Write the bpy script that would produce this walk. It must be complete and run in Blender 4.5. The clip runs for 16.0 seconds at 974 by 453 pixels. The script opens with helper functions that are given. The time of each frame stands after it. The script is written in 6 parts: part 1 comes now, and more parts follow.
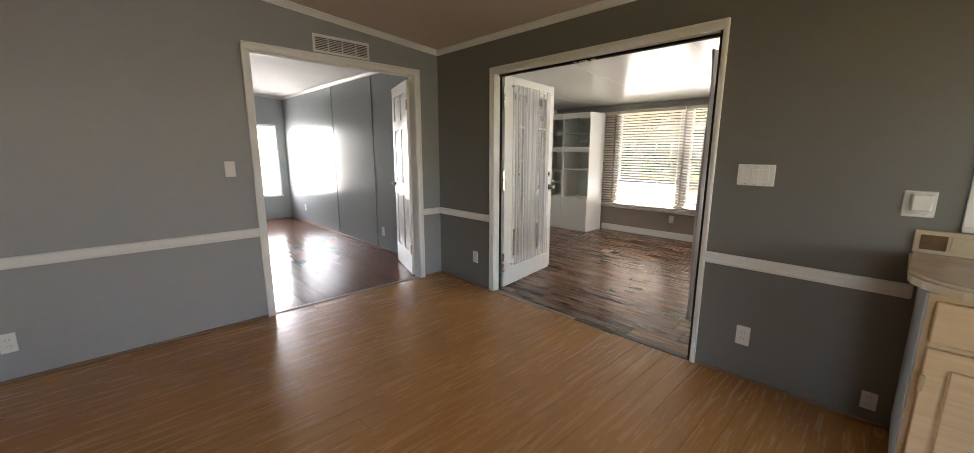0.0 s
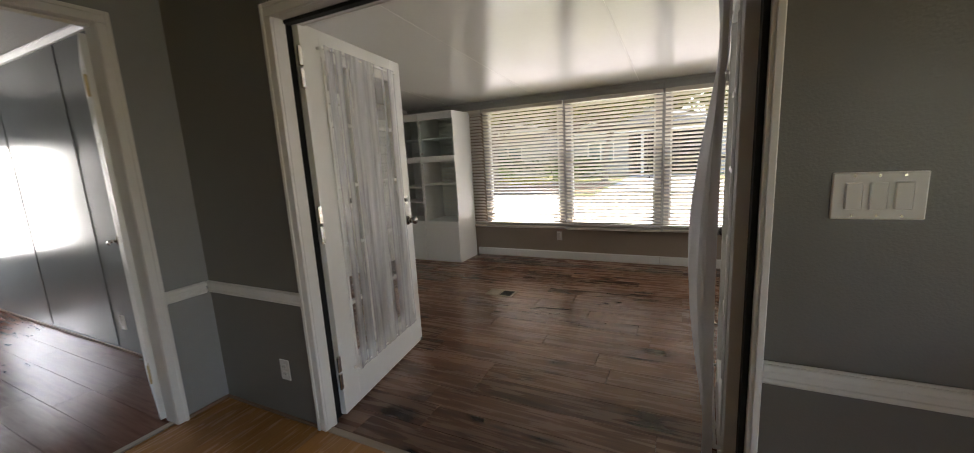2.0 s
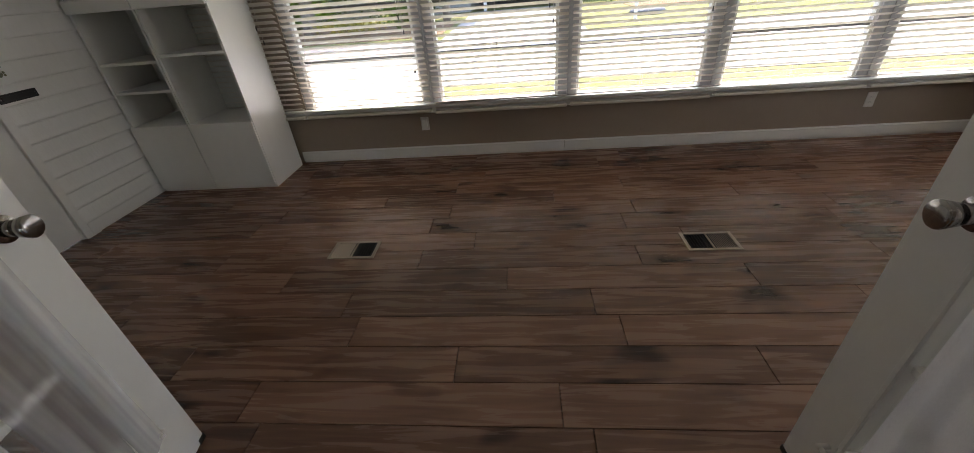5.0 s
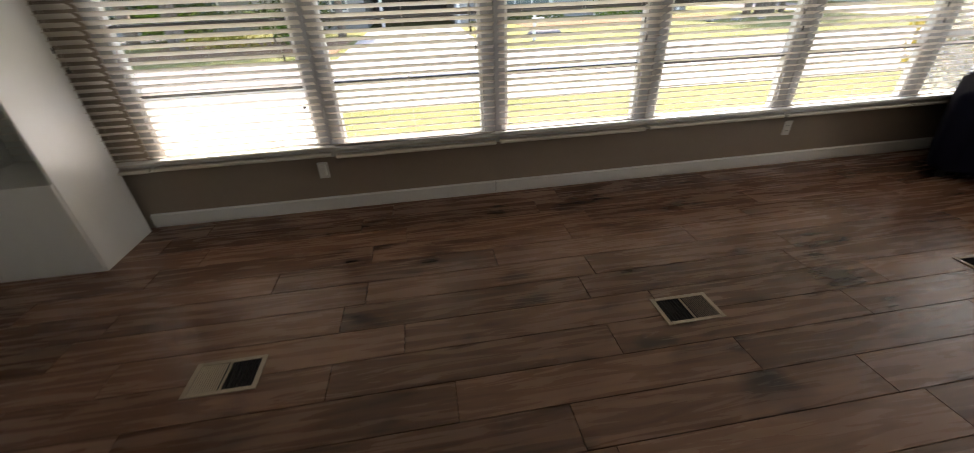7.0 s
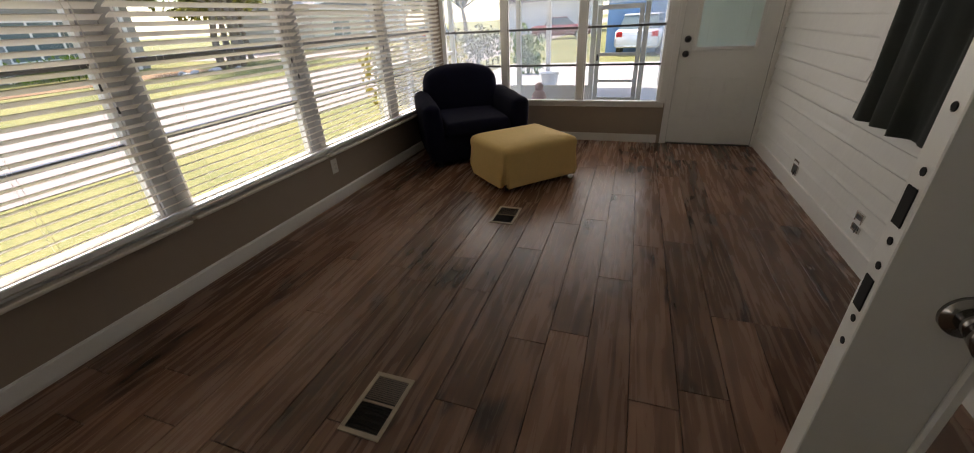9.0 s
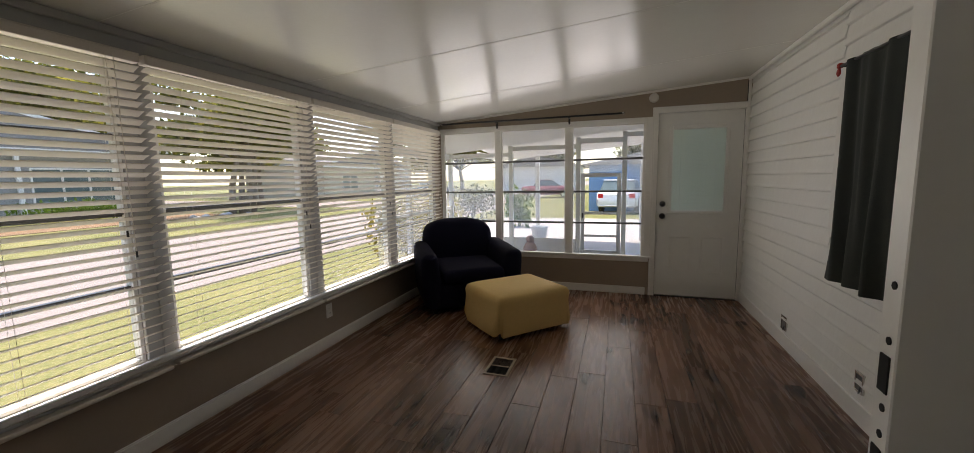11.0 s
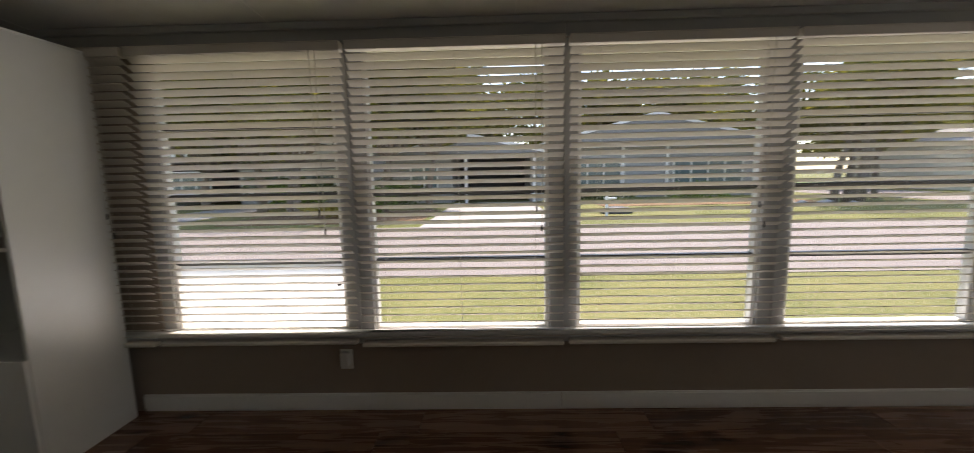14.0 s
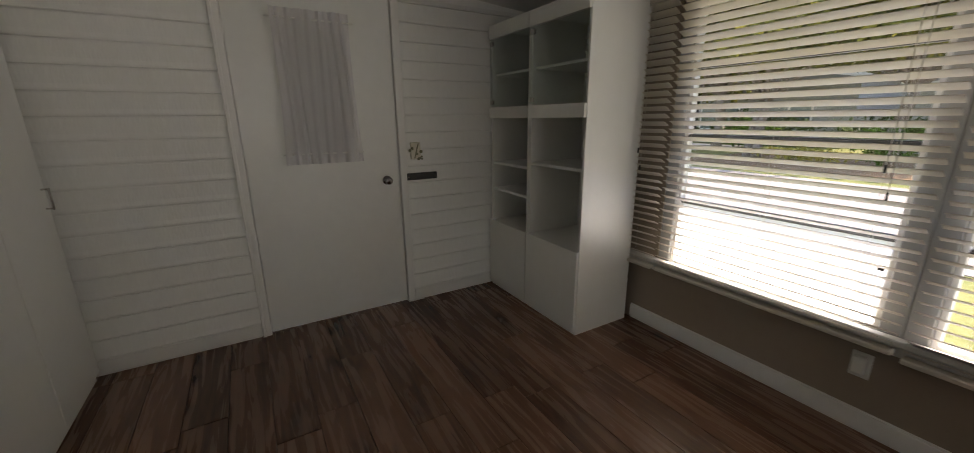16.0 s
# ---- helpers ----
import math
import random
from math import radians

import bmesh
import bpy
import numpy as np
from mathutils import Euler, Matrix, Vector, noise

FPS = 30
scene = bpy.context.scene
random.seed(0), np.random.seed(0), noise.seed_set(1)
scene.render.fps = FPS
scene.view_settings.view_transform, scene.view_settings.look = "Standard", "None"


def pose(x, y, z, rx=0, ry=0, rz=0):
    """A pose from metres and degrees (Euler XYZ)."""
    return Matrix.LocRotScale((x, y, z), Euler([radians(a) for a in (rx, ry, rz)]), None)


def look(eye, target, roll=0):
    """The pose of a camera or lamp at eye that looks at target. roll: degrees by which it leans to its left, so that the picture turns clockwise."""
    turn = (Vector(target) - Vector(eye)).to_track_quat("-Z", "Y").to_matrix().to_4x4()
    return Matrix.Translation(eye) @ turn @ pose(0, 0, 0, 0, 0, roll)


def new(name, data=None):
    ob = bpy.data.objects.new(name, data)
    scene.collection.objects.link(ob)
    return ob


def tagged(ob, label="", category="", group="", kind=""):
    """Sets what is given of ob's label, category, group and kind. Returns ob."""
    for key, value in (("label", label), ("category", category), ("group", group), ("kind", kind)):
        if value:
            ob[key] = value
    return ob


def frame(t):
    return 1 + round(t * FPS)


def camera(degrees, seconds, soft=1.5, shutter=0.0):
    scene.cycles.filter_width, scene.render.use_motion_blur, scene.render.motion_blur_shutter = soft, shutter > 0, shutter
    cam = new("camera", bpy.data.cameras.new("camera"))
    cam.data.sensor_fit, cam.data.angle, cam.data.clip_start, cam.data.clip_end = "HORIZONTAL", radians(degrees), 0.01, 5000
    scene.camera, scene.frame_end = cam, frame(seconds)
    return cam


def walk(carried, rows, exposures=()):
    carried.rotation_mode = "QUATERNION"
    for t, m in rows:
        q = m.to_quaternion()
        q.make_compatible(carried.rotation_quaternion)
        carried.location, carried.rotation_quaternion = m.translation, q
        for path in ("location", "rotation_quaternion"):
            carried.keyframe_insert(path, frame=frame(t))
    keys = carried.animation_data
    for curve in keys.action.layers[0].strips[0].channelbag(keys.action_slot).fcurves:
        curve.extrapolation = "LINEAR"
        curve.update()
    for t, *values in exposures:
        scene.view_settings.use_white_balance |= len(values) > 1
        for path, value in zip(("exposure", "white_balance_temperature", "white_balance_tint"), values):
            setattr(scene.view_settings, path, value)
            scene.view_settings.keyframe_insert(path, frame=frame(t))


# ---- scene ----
cam = camera(101.4, 16.0, soft=0.7, shutter=0.2)
PATH = [
    (0, (1.717, 0.853, 1.331), (3.077, 2.272, 0.961), 0.1),
    (0.5, (1.996, 1.16, 1.332), (3.459, 2.48, 0.989), -0.8),
    (1, (2.33, 1.386, 1.323), (3.927, 2.556, 1.036), -2.4),
    (1.5, (2.679, 1.613, 1.339), (4.259, 2.796, 1.014), -1.1),
    (2, (3.042, 1.846, 1.347), (4.806, 2.726, 1.008), -3.2),
    (2.5, (3.455, 1.956, 1.326), (5.235, 2.755, 0.886), -2.5),
    (3, (3.785, 2.126, 1.325), (5.574, 2.863, 0.816), -1.3),
    (3.5, (4.111, 2.258, 1.345), (5.878, 2.691, 0.513), -3.9),
    (6, (4.844, 2.473, 1.318), (6.512, 2.617, 0.224), -4.3),
    (6.5, (5.029, 2.482, 1.31), (6.685, 2.596, 0.194), -1.7),
    (7, (5.267, 2.538, 1.329), (6.97, 2.295, 0.31), -2.3),
    (7.5, (5.431, 2.445, 1.3), (6.988, 1.837, 0.202), -4.5),
    (8, (5.613, 2.306, 1.263), (6.869, 1.256, 0.114), -2.8),
    (8.5, (5.686, 2.256, 1.298), (6.493, 0.791, 0.201), -2.0),
    (9, (5.724, 2.268, 1.316), (6.338, 0.603, 0.395), -3.1),
    (9.5, (5.728, 2.311, 1.344), (6.277, 0.494, 0.713), -2.1),
    (12, (5.76, 2.348, 1.369), (6.52, 0.508, 1.175), -1.2),
    (12.5, (5.789, 2.387, 1.389), (6.74, 0.64, 1.178), -0.7),
    (13, (5.81, 2.41, 1.343), (7.216, 1.01, 1.091), -0.4),
    (13.5, (5.861, 2.416, 1.358), (7.72, 1.723, 1.107), 0.0),
    (14, (5.873, 2.418, 1.301), (7.857, 2.467, 1.051), -1.2),
    (14.5, (5.879, 2.476, 1.353), (7.705, 3.205, 0.991), -1.6),
    (15, (5.86, 2.507, 1.358), (7.376, 3.732, 0.912), -2.6),
    (15.5, (5.831, 2.602, 1.362), (7.07, 4.094, 0.874), -1.3),
    (16, (5.86, 2.797, 1.327), (6.839, 4.461, 0.804), -0.5),
]
EXPOSURES = [
    (0.0, 4.0, 7130, 18), (0.5, 3.7, 7130, 18), (1.0, 3.35, 7080, 18), (1.5, 3.2, 7080, 18), (2.5, 3.1, 6930, 18), (3.0, 2.95, 6680, 18), (3.5, 2.6, 6380, 18),
    (6.0, 2.85, 7130, 18), (7.0, 2.6, 7230, 18), (7.5, 2.4, 7280, 18), (8.0, 2.2, 7380, 18), (9.0, 2.15, 7380, 18), (9.5, 2.05, 7380, 18),
    (12.0, 1.8, 7230, 17), (12.5, 1.75, 7230, 17), (13.5, 1.55, 7230, 17), (14.0, 1.6, 7230, 17), (14.5, 1.5, 7230, 17), (15.0, 1.85, 7230, 17), (16.0, 2.35, 7230, 17)]
walk(cam, [(t, look(eye, target, roll)) for t, eye, target, roll in PATH], EXPOSURES)

# ---- daylight ----
SUN_UP, SUN_TURN = 68.0, 120.0
world = bpy.data.worlds.new("sky")
scene.world = world
world.use_nodes = True
wn = world.node_tree.nodes
sky = wn.new("ShaderNodeTexSky")
sky.sky_type = 'NISHITA'
sky.sun_disc = False
sky.sun_elevation = radians(SUN_UP)
sky.sun_rotation = radians(SUN_TURN)
wn["Background"].inputs["Strength"].default_value = 0.15
world.node_tree.links.new(sky.outputs[0], wn["Background"].inputs["Color"])
sun_data = bpy.data.lights.new("sun", 'SUN')
sun_data.energy = 2.5
sun_data.angle = radians(0.6)
sun_data.color = (1.0, 0.95, 0.87)
sun = new("sun", sun_data)
# the sky's sun_rotation turns clockwise from +y
sun_way = Vector((math.sin(radians(SUN_TURN)) * math.cos(radians(SUN_UP)),
                  math.cos(radians(SUN_TURN)) * math.cos(radians(SUN_UP)), math.sin(radians(SUN_UP))))
sun.matrix_world = look(sun_way * 60, (0, 0, 0))

# ceiling light of the kitchen behind the first steps
kitchen = bpy.data.lights.new("kitchen_ceiling_light", 'AREA')
kitchen.shape, kitchen.size = 'DISK', 0.5
kitchen.energy, kitchen.color = 0.5, (1.0, 0.80, 0.60)
new("kitchen_ceiling_light", kitchen).matrix_world = look((2.8, -1.6, 2.4), (2.8, -1.6, 0))
# unseen fill lamp added to brighten the north wall; no glazed door stands here
glazed = bpy.data.lights.new("dining_fill_light", 'AREA')
glazed.shape, glazed.size, glazed.size_y = 'RECTANGLE', 1.2, 1.7
glazed.energy, glazed.color = 2.1, (1.0, 0.97, 0.93)
new("dining_fill_light", glazed).matrix_world = look((3.6, -3.18, 1.2), (2.2, 2.0, 1.1))

# lamps added to the sky's light in the sunroom's two window-wall openings
for name, size, power, eye, aim in (("front_windows_sky_light", (6.5, 1.45), 5.5, (7.985, 0.95, 1.22), (4.0, 0.95, 1.0)),
                                    ("end_windows_sky_light", (2.4, 1.45), 3.6, (6.7, -2.53, 1.2), (6.7, 2.0, 1.0))):
    pane = bpy.data.lights.new(name, 'AREA')
    pane.shape, pane.size, pane.size_y = 'RECTANGLE', size[0], size[1]
    pane.energy, pane.color = power, (0.95, 0.98, 1.0)
    new(name, pane).matrix_world = look(eye, aim)


# ---- materials ----
def material(name, colour, rough=0.6, metal=0.0, var=0.12, scale=6.0, bump=0.0, bump_scale=60.0,
             spec=0.5, stretch=(1, 1, 1), island=0.0, obj_random=0.0, coat=0.0, coat_rough=0.1):
    """A paint-like surface: base colour broken up at two scales, fine relief, uneven gloss."""
    m = bpy.data.materials.new(name)
    m.use_nodes = True
    nt = m.node_tree
    b = nt.nodes["Principled BSDF"]
    b.inputs["Roughness"].default_value = rough
    b.inputs["Metallic"].default_value = metal
    b.inputs["Specular IOR Level"].default_value = spec
    b.inputs["Coat Weight"].default_value = coat
    b.inputs["Coat Roughness"].default_value = coat_rough
    L = nt.links.new
    tc = nt.nodes.new("ShaderNodeTexCoord")
    mp = nt.nodes.new("ShaderNodeMapping")
    mp.inputs["Scale"].default_value = stretch
    L(tc.outputs["Object"], mp.inputs["Vector"])
    n1 = nt.nodes.new("ShaderNodeTexNoise")
    n1.inputs["Scale"].default_value = scale * 0.25
    n1.inputs["Detail"].default_value = 5
    n2 = nt.nodes.new("ShaderNodeTexNoise")
    n2.inputs["Scale"].default_value = scale * 6
    n2.inputs["Detail"].default_value = 4
    for n in (n1, n2):
        L(mp.outputs[0], n.inputs["Vector"])
    add = nt.nodes.new("ShaderNodeMath")
    add.operation = 'MULTIPLY_ADD'
    L(n1.outputs[0], add.inputs[0])
    add.inputs[1].default_value = 0.65
    mul = nt.nodes.new("ShaderNodeMath")
    mul.operation = 'MULTIPLY'
    L(n2.outputs[0], mul.inputs[0])
    mul.inputs[1].default_value = 0.35
    L(mul.outputs[0], add.inputs[2])
    last = add.outputs[0]
    if obj_random or island:
        info = nt.nodes.new("ShaderNodeObjectInfo") if obj_random else nt.nodes.new("ShaderNodeNewGeometry")
        out = info.outputs["Random"] if obj_random else info.outputs["Random Per Island"]
        mr = nt.nodes.new("ShaderNodeMath")
        mr.operation = 'MULTIPLY_ADD'
        L(out, mr.inputs[0])
        mr.inputs[1].default_value = obj_random or island
        off = nt.nodes.new("ShaderNodeMath")
        off.operation = 'SUBTRACT'
        L(last, off.inputs[0])
        off.inputs[1].default_value = (obj_random or island) / 2
        L(off.outputs[0], mr.inputs[2])
        last = mr.outputs[0]
    ramp = nt.nodes.new("ShaderNodeMapRange")
    ramp.inputs["From Min"].default_value = 0.25
    ramp.inputs["From Max"].default_value = 0.75
    ramp.inputs["To Min"].default_value = 1 - var
    ramp.inputs["To Max"].default_value = 1 + var
    L(last, ramp.inputs["Value"])
    mix = nt.nodes.new("ShaderNodeVectorMath")
    mix.operation = 'SCALE'
    mix.inputs[0].default_value = colour
    L(ramp.outputs[0], mix.inputs["Scale"])
    L(mix.outputs[0], b.inputs["Base Color"])
    rr = nt.nodes.new("ShaderNodeMapRange")
    rr.inputs["To Min"].default_value = max(0.02, rough - 0.06)
    rr.inputs["To Max"].default_value = min(1.0, rough + 0.06)
    L(n1.outputs[0], rr.inputs["Value"])
    L(rr.outputs[0], b.inputs["Roughness"])
    if bump:
        n3 = nt.nodes.new("ShaderNodeTexNoise")
        n3.inputs["Scale"].default_value = bump_scale
        n3.inputs["Detail"].default_value = 3
        L(mp.outputs[0], n3.inputs["Vector"])
        bp = nt.nodes.new("ShaderNodeBump")
        bp.inputs["Strength"].default_value = bump
        bp.inputs["Distance"].default_value = 0.01
        L(n3.outputs[0], bp.inputs["Height"])
        L(bp.outputs[0], b.inputs["Normal"])
    return m


def wood(name, dark, mid, light, rough=0.35, along='y', coat=0.0, random=0.5, knots=0.5, spec=0.5, fine=42):
    """Plank wood: grain drawn out along one axis, darker knots, each plank shifted at random."""
    m = bpy.data.materials.new(name)
    m.use_nodes = True
    nt = m.node_tree
    L = nt.links.new
    b = nt.nodes["Principled BSDF"]
    b.inputs["Coat Weight"].default_value = coat
    b.inputs["Coat Roughness"].default_value = 0.08
    b.inputs["Specular IOR Level"].default_value = spec
    tc = nt.nodes.new("ShaderNodeTexCoord")
    info = nt.nodes.new("ShaderNodeObjectInfo")
    off = nt.nodes.new("ShaderNodeVectorMath")
    off.operation = 'SCALE'
    off.inputs[0].default_value = (37.0, 53.0, 11.0)
    L(info.outputs["Random"], off.inputs["Scale"])
    addv = nt.nodes.new("ShaderNodeVectorMath")
    L(tc.outputs["Object"], addv.inputs[0])
    L(off.outputs[0], addv.inputs[1])
    mp = nt.nodes.new("ShaderNodeMapping")
    mp.inputs["Scale"].default_value = (1, 0.07, 1) if along == 'y' else (0.07, 1, 1)
    L(addv.outputs[0], mp.inputs["Vector"])
    mp2 = nt.nodes.new("ShaderNodeMapping")
    mp2.inputs["Scale"].default_value = (1, 0.42, 1) if along == 'y' else (0.42, 1, 1)
    L(addv.outputs[0], mp2.inputs["Vector"])
    g = nt.nodes.new("ShaderNodeTexNoise")
    g.inputs["Scale"].default_value = fine
    g.inputs["Detail"].default_value = 7
    g.inputs["Distortion"].default_value = 0.8
    L(mp.outputs[0], g.inputs["Vector"])
    k = nt.nodes.new("ShaderNodeTexNoise")
    k.inputs["Scale"].default_value = 6.0
    k.inputs["Detail"].default_value = 2
    L(mp2.outputs[0], k.inputs["Vector"])
    kr = nt.nodes.new("ShaderNodeMapRange")
    kr.inputs["From Min"].default_value = 0.6
    kr.inputs["From Max"].default_value = 0.75
    kr.inputs["To Max"].default_value = knots
    L(k.outputs[0], kr.inputs["Value"])
    mix = nt.nodes.new("ShaderNodeMath")
    mix.operation = 'SUBTRACT'
    L(g.outputs[0], mix.inputs[0])
    L(kr.outputs[0], mix.inputs[1])
    sh = nt.nodes.new("ShaderNodeMath")
    sh.operation = 'MULTIPLY_ADD'
    L(info.outputs["Random"], sh.inputs[0])
    sh.inputs[1].default_value = random * 0.4
    L(mix.outputs[0], sh.inputs[2])
    cr = nt.nodes.new("ShaderNodeValToRGB")
    cr.color_ramp.elements[0].position = 0.24
    cr.color_ramp.elements[0].color = (*dark, 1)
    cr.color_ramp.elements[1].position = 0.86
    cr.color_ramp.elements[1].color = (*light, 1)
    e = cr.color_ramp.elements.new(0.55)
    e.color = (*mid, 1)
    L(sh.outputs[0], cr.inputs[0])
    L(cr.outputs[0], b.inputs["Base Color"])
    rr = nt.nodes.new("ShaderNodeMapRange")
    rr.inputs["To Min"].default_value = rough - 0.08
    rr.inputs["To Max"].default_value = rough + 0.12
    L(g.outputs[0], rr.inputs["Value"])
    L(rr.outputs[0], b.inputs["Roughness"])
    bp = nt.nodes.new("ShaderNodeBump")
    bp.inputs["Strength"].default_value = 0.12
    bp.inputs["Distance"].default_value = 0.004
    L(g.outputs[0], bp.inputs["Height"])
    L(bp.outputs[0], b.inputs["Normal"])
    return m


def glass_material(name, tint=(1, 1, 1), rough=0.0):
    """A thin pane: mostly clear, with a mirror gloss that grows at grazing angles."""
    m = bpy.data.materials.new(name)
    m.use_nodes = True
    nt = m.node_tree
    nt.nodes.clear()
    out = nt.nodes.new("ShaderNodeOutputMaterial")
    tr = nt.nodes.new("ShaderNodeBsdfTransparent")
    tr.inputs[0].default_value = (*tint, 1)
    gl = nt.nodes.new("ShaderNodeBsdfGlossy")
    gl.inputs["Roughness"].default_value = rough
    lw = nt.nodes.new("ShaderNodeLayerWeight")
    lw.inputs[0].default_value = 0.5
    pw = nt.nodes.new("ShaderNodeMath")
    pw.operation = 'POWER'
    pw.inputs[1].default_value = 4.0
    nt.links.new(lw.outputs["Facing"], pw.inputs[0])
    fr = nt.nodes.new("ShaderNodeMath")
    fr.operation = 'MULTIPLY_ADD'
    fr.inputs[1].default_value = 0.5
    fr.inputs[2].default_value = 0.025
    nt.links.new(pw.outputs[0], fr.inputs[0])
    mx = nt.nodes.new("ShaderNodeMixShader")
    nt.links.new(fr.outputs[0], mx.inputs[0])
    nt.links.new(tr.outputs[0], mx.inputs[1])
    nt.links.new(gl.outputs[0], mx.inputs[2])
    nt.links.new(mx.outputs[0], out.inputs[0])
    return m


def sheer_material(name, colour, clear=0.35, through_light=0.45, gather=0.0):
    """Thin curtain cloth that lets part of the light straight through; gather packs the cloth into denser upright bands."""
    m = bpy.data.materials.new(name)
    m.use_nodes = True
    nt = m.node_tree
    nt.nodes.clear()
    out = nt.nodes.new("ShaderNodeOutputMaterial")
    tr = nt.nodes.new("ShaderNodeBsdfTransparent")
    df = nt.nodes.new("ShaderNodeBsdfDiffuse")
    tl = nt.nodes.new("ShaderNodeBsdfTranslucent")
    no = nt.nodes.new("ShaderNodeTexNoise")
    no.inputs["Scale"].default_value = 240
    mr = nt.nodes.new("ShaderNodeMapRange")
    mr.inputs["To Min"].default_value = 0.86
    mr.inputs["To Max"].default_value = 1.08
    nt.links.new(no.outputs[0], mr.inputs["Value"])
    sc = nt.nodes.new("ShaderNodeVectorMath")
    sc.operation = 'SCALE'
    sc.inputs[0].default_value = colour
    nt.links.new(mr.outputs[0], sc.inputs["Scale"])
    for s in (df, tl):
        nt.links.new(sc.outputs[0], s.inputs["Color"])
    m1 = nt.nodes.new("ShaderNodeMixShader")
    m1.inputs[0].default_value = through_light
    nt.links.new(df.outputs[0], m1.inputs[1])
    nt.links.new(tl.outputs[0], m1.inputs[2])
    m2 = nt.nodes.new("ShaderNodeMixShader")
    m2.inputs[0].default_value = clear
    if gather:
        tc = nt.nodes.new("ShaderNodeTexCoord")
        mp = nt.nodes.new("ShaderNodeMapping")
        mp.inputs["Scale"].default_value = (14.0, 0.0, 0.3)
        band = nt.nodes.new("ShaderNodeTexNoise")
        band.inputs["Scale"].default_value = 1.0
        band.inputs["Detail"].default_value = 3
        br = nt.nodes.new("ShaderNodeMapRange")
        br.inputs["From Min"].default_value = 0.36
        br.inputs["From Max"].default_value = 0.64
        br.inputs["To Min"].default_value = clear - gather
        br.inputs["To Max"].default_value = clear + gather
        nt.links.new(tc.outputs["Object"], mp.inputs["Vector"])
        nt.links.new(mp.outputs[0], band.inputs["Vector"])
        nt.links.new(band.outputs[0], br.inputs["Value"])
        nt.links.new(br.outputs[0], m2.inputs[0])
    nt.links.new(m1.outputs[0], m2.inputs[1])
    nt.links.new(tr.outputs[0], m2.inputs[2])
    nt.links.new(m2.outputs[0], out.inputs[0])
    return m


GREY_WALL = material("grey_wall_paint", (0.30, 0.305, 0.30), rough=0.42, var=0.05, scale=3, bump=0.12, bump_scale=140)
# grey wall paint darkened to carry the shade on the east dining wall
SHADED_WALL = material("shaded_grey_wall_paint", (0.165, 0.159, 0.143), rough=0.3, var=0.05, scale=3, bump=0.12, bump_scale=140)
PANEL_WALL = material("grey_panel_paint", (0.34, 0.37, 0.38), rough=0.2, var=0.04, scale=3, bump=0.03, bump_scale=30, spec=0.7)
TAN_WALL = material("taupe_wall_paint", (0.31, 0.25, 0.195), rough=0.5, var=0.06, scale=4, bump=0.1, bump_scale=120)
WHITE = material("white_trim_paint", (0.78, 0.77, 0.74), rough=0.38, var=0.05, scale=5, bump=0.05, bump_scale=90)
DOOR_WHITE = material("white_door_paint", (0.76, 0.76, 0.73), rough=0.35, var=0.05, scale=3, bump=0.04, bump_scale=70)
SIDING = material("white_siding_paint", (0.80, 0.80, 0.77), rough=0.5, var=0.07, scale=5, bump=0.18, bump_scale=80, stretch=(1, 1, 0.3))
CABINET = material("white_laminate", (0.80, 0.80, 0.77), rough=0.3, var=0.04, scale=2)
SLAT = material("ivory_blind_slat", (0.69, 0.64, 0.565), rough=0.42, var=0.05, scale=4, spec=0.4)
FRAME = material("grey_mullion_paint", (0.38, 0.38, 0.37), rough=0.45, var=0.08, scale=6)
ALU = material("dark_window_rail", (0.12, 0.12, 0.12), rough=0.4, metal=0.6, var=0.1)
SUN_CEIL = material("glossy_ceiling_panel", (0.82, 0.81, 0.77), rough=0.2, var=0.03, scale=3, bump=0.06, bump_scale=45, spec=0.5)
POP_CEIL = material("stippled_ceiling", (0.78, 0.77, 0.74), rough=0.7, var=0.06, scale=8, bump=0.5, bump_scale=60)
DIN_CEIL = material("warm_ceiling_paint", (0.62, 0.54, 0.47), rough=0.5, var=0.04, scale=3, bump=0.08, bump_scale=60)
DARK_WOOD = wood("dark_vinyl_plank", (0.034, 0.017, 0.012), (0.145, 0.075, 0.048), (0.255, 0.14, 0.092), rough=0.25, along='y', knots=0.42, random=0.9, fine=30)
OAK = wood("honey_laminate", (0.40, 0.19, 0.06), (0.46, 0.23, 0.075), (0.51, 0.268, 0.095), rough=0.24, along='x', knots=0.12, random=0.35)
RED_WOOD = wood("glossy_red_brown_plank", (0.085, 0.036, 0.024), (0.17, 0.08, 0.055), (0.22, 0.11, 0.078), rough=0.16, along='y', knots=0.2, random=0.35, spec=0.16)
GLASS = glass_material("window_glass", (0.985, 0.99, 0.985))
SHEER = sheer_material("sheer_curtain", (0.83, 0.83, 0.86), 0.58, gather=0.24)
MILKY = sheer_material("milky_pane", (0.98, 0.98, 0.98), 0.1, 1.0)
SHEER_NEAR = sheer_material("sheer_curtain_gathered", (0.72, 0.72, 0.74), 0.04)
LACE = sheer_material("lace_curtain", (0.87, 0.85, 0.86), 0.2, 0.3)
MINI = sheer_material("mini_blind_slat", (0.8, 0.86, 0.82), 0.0, 0.7)
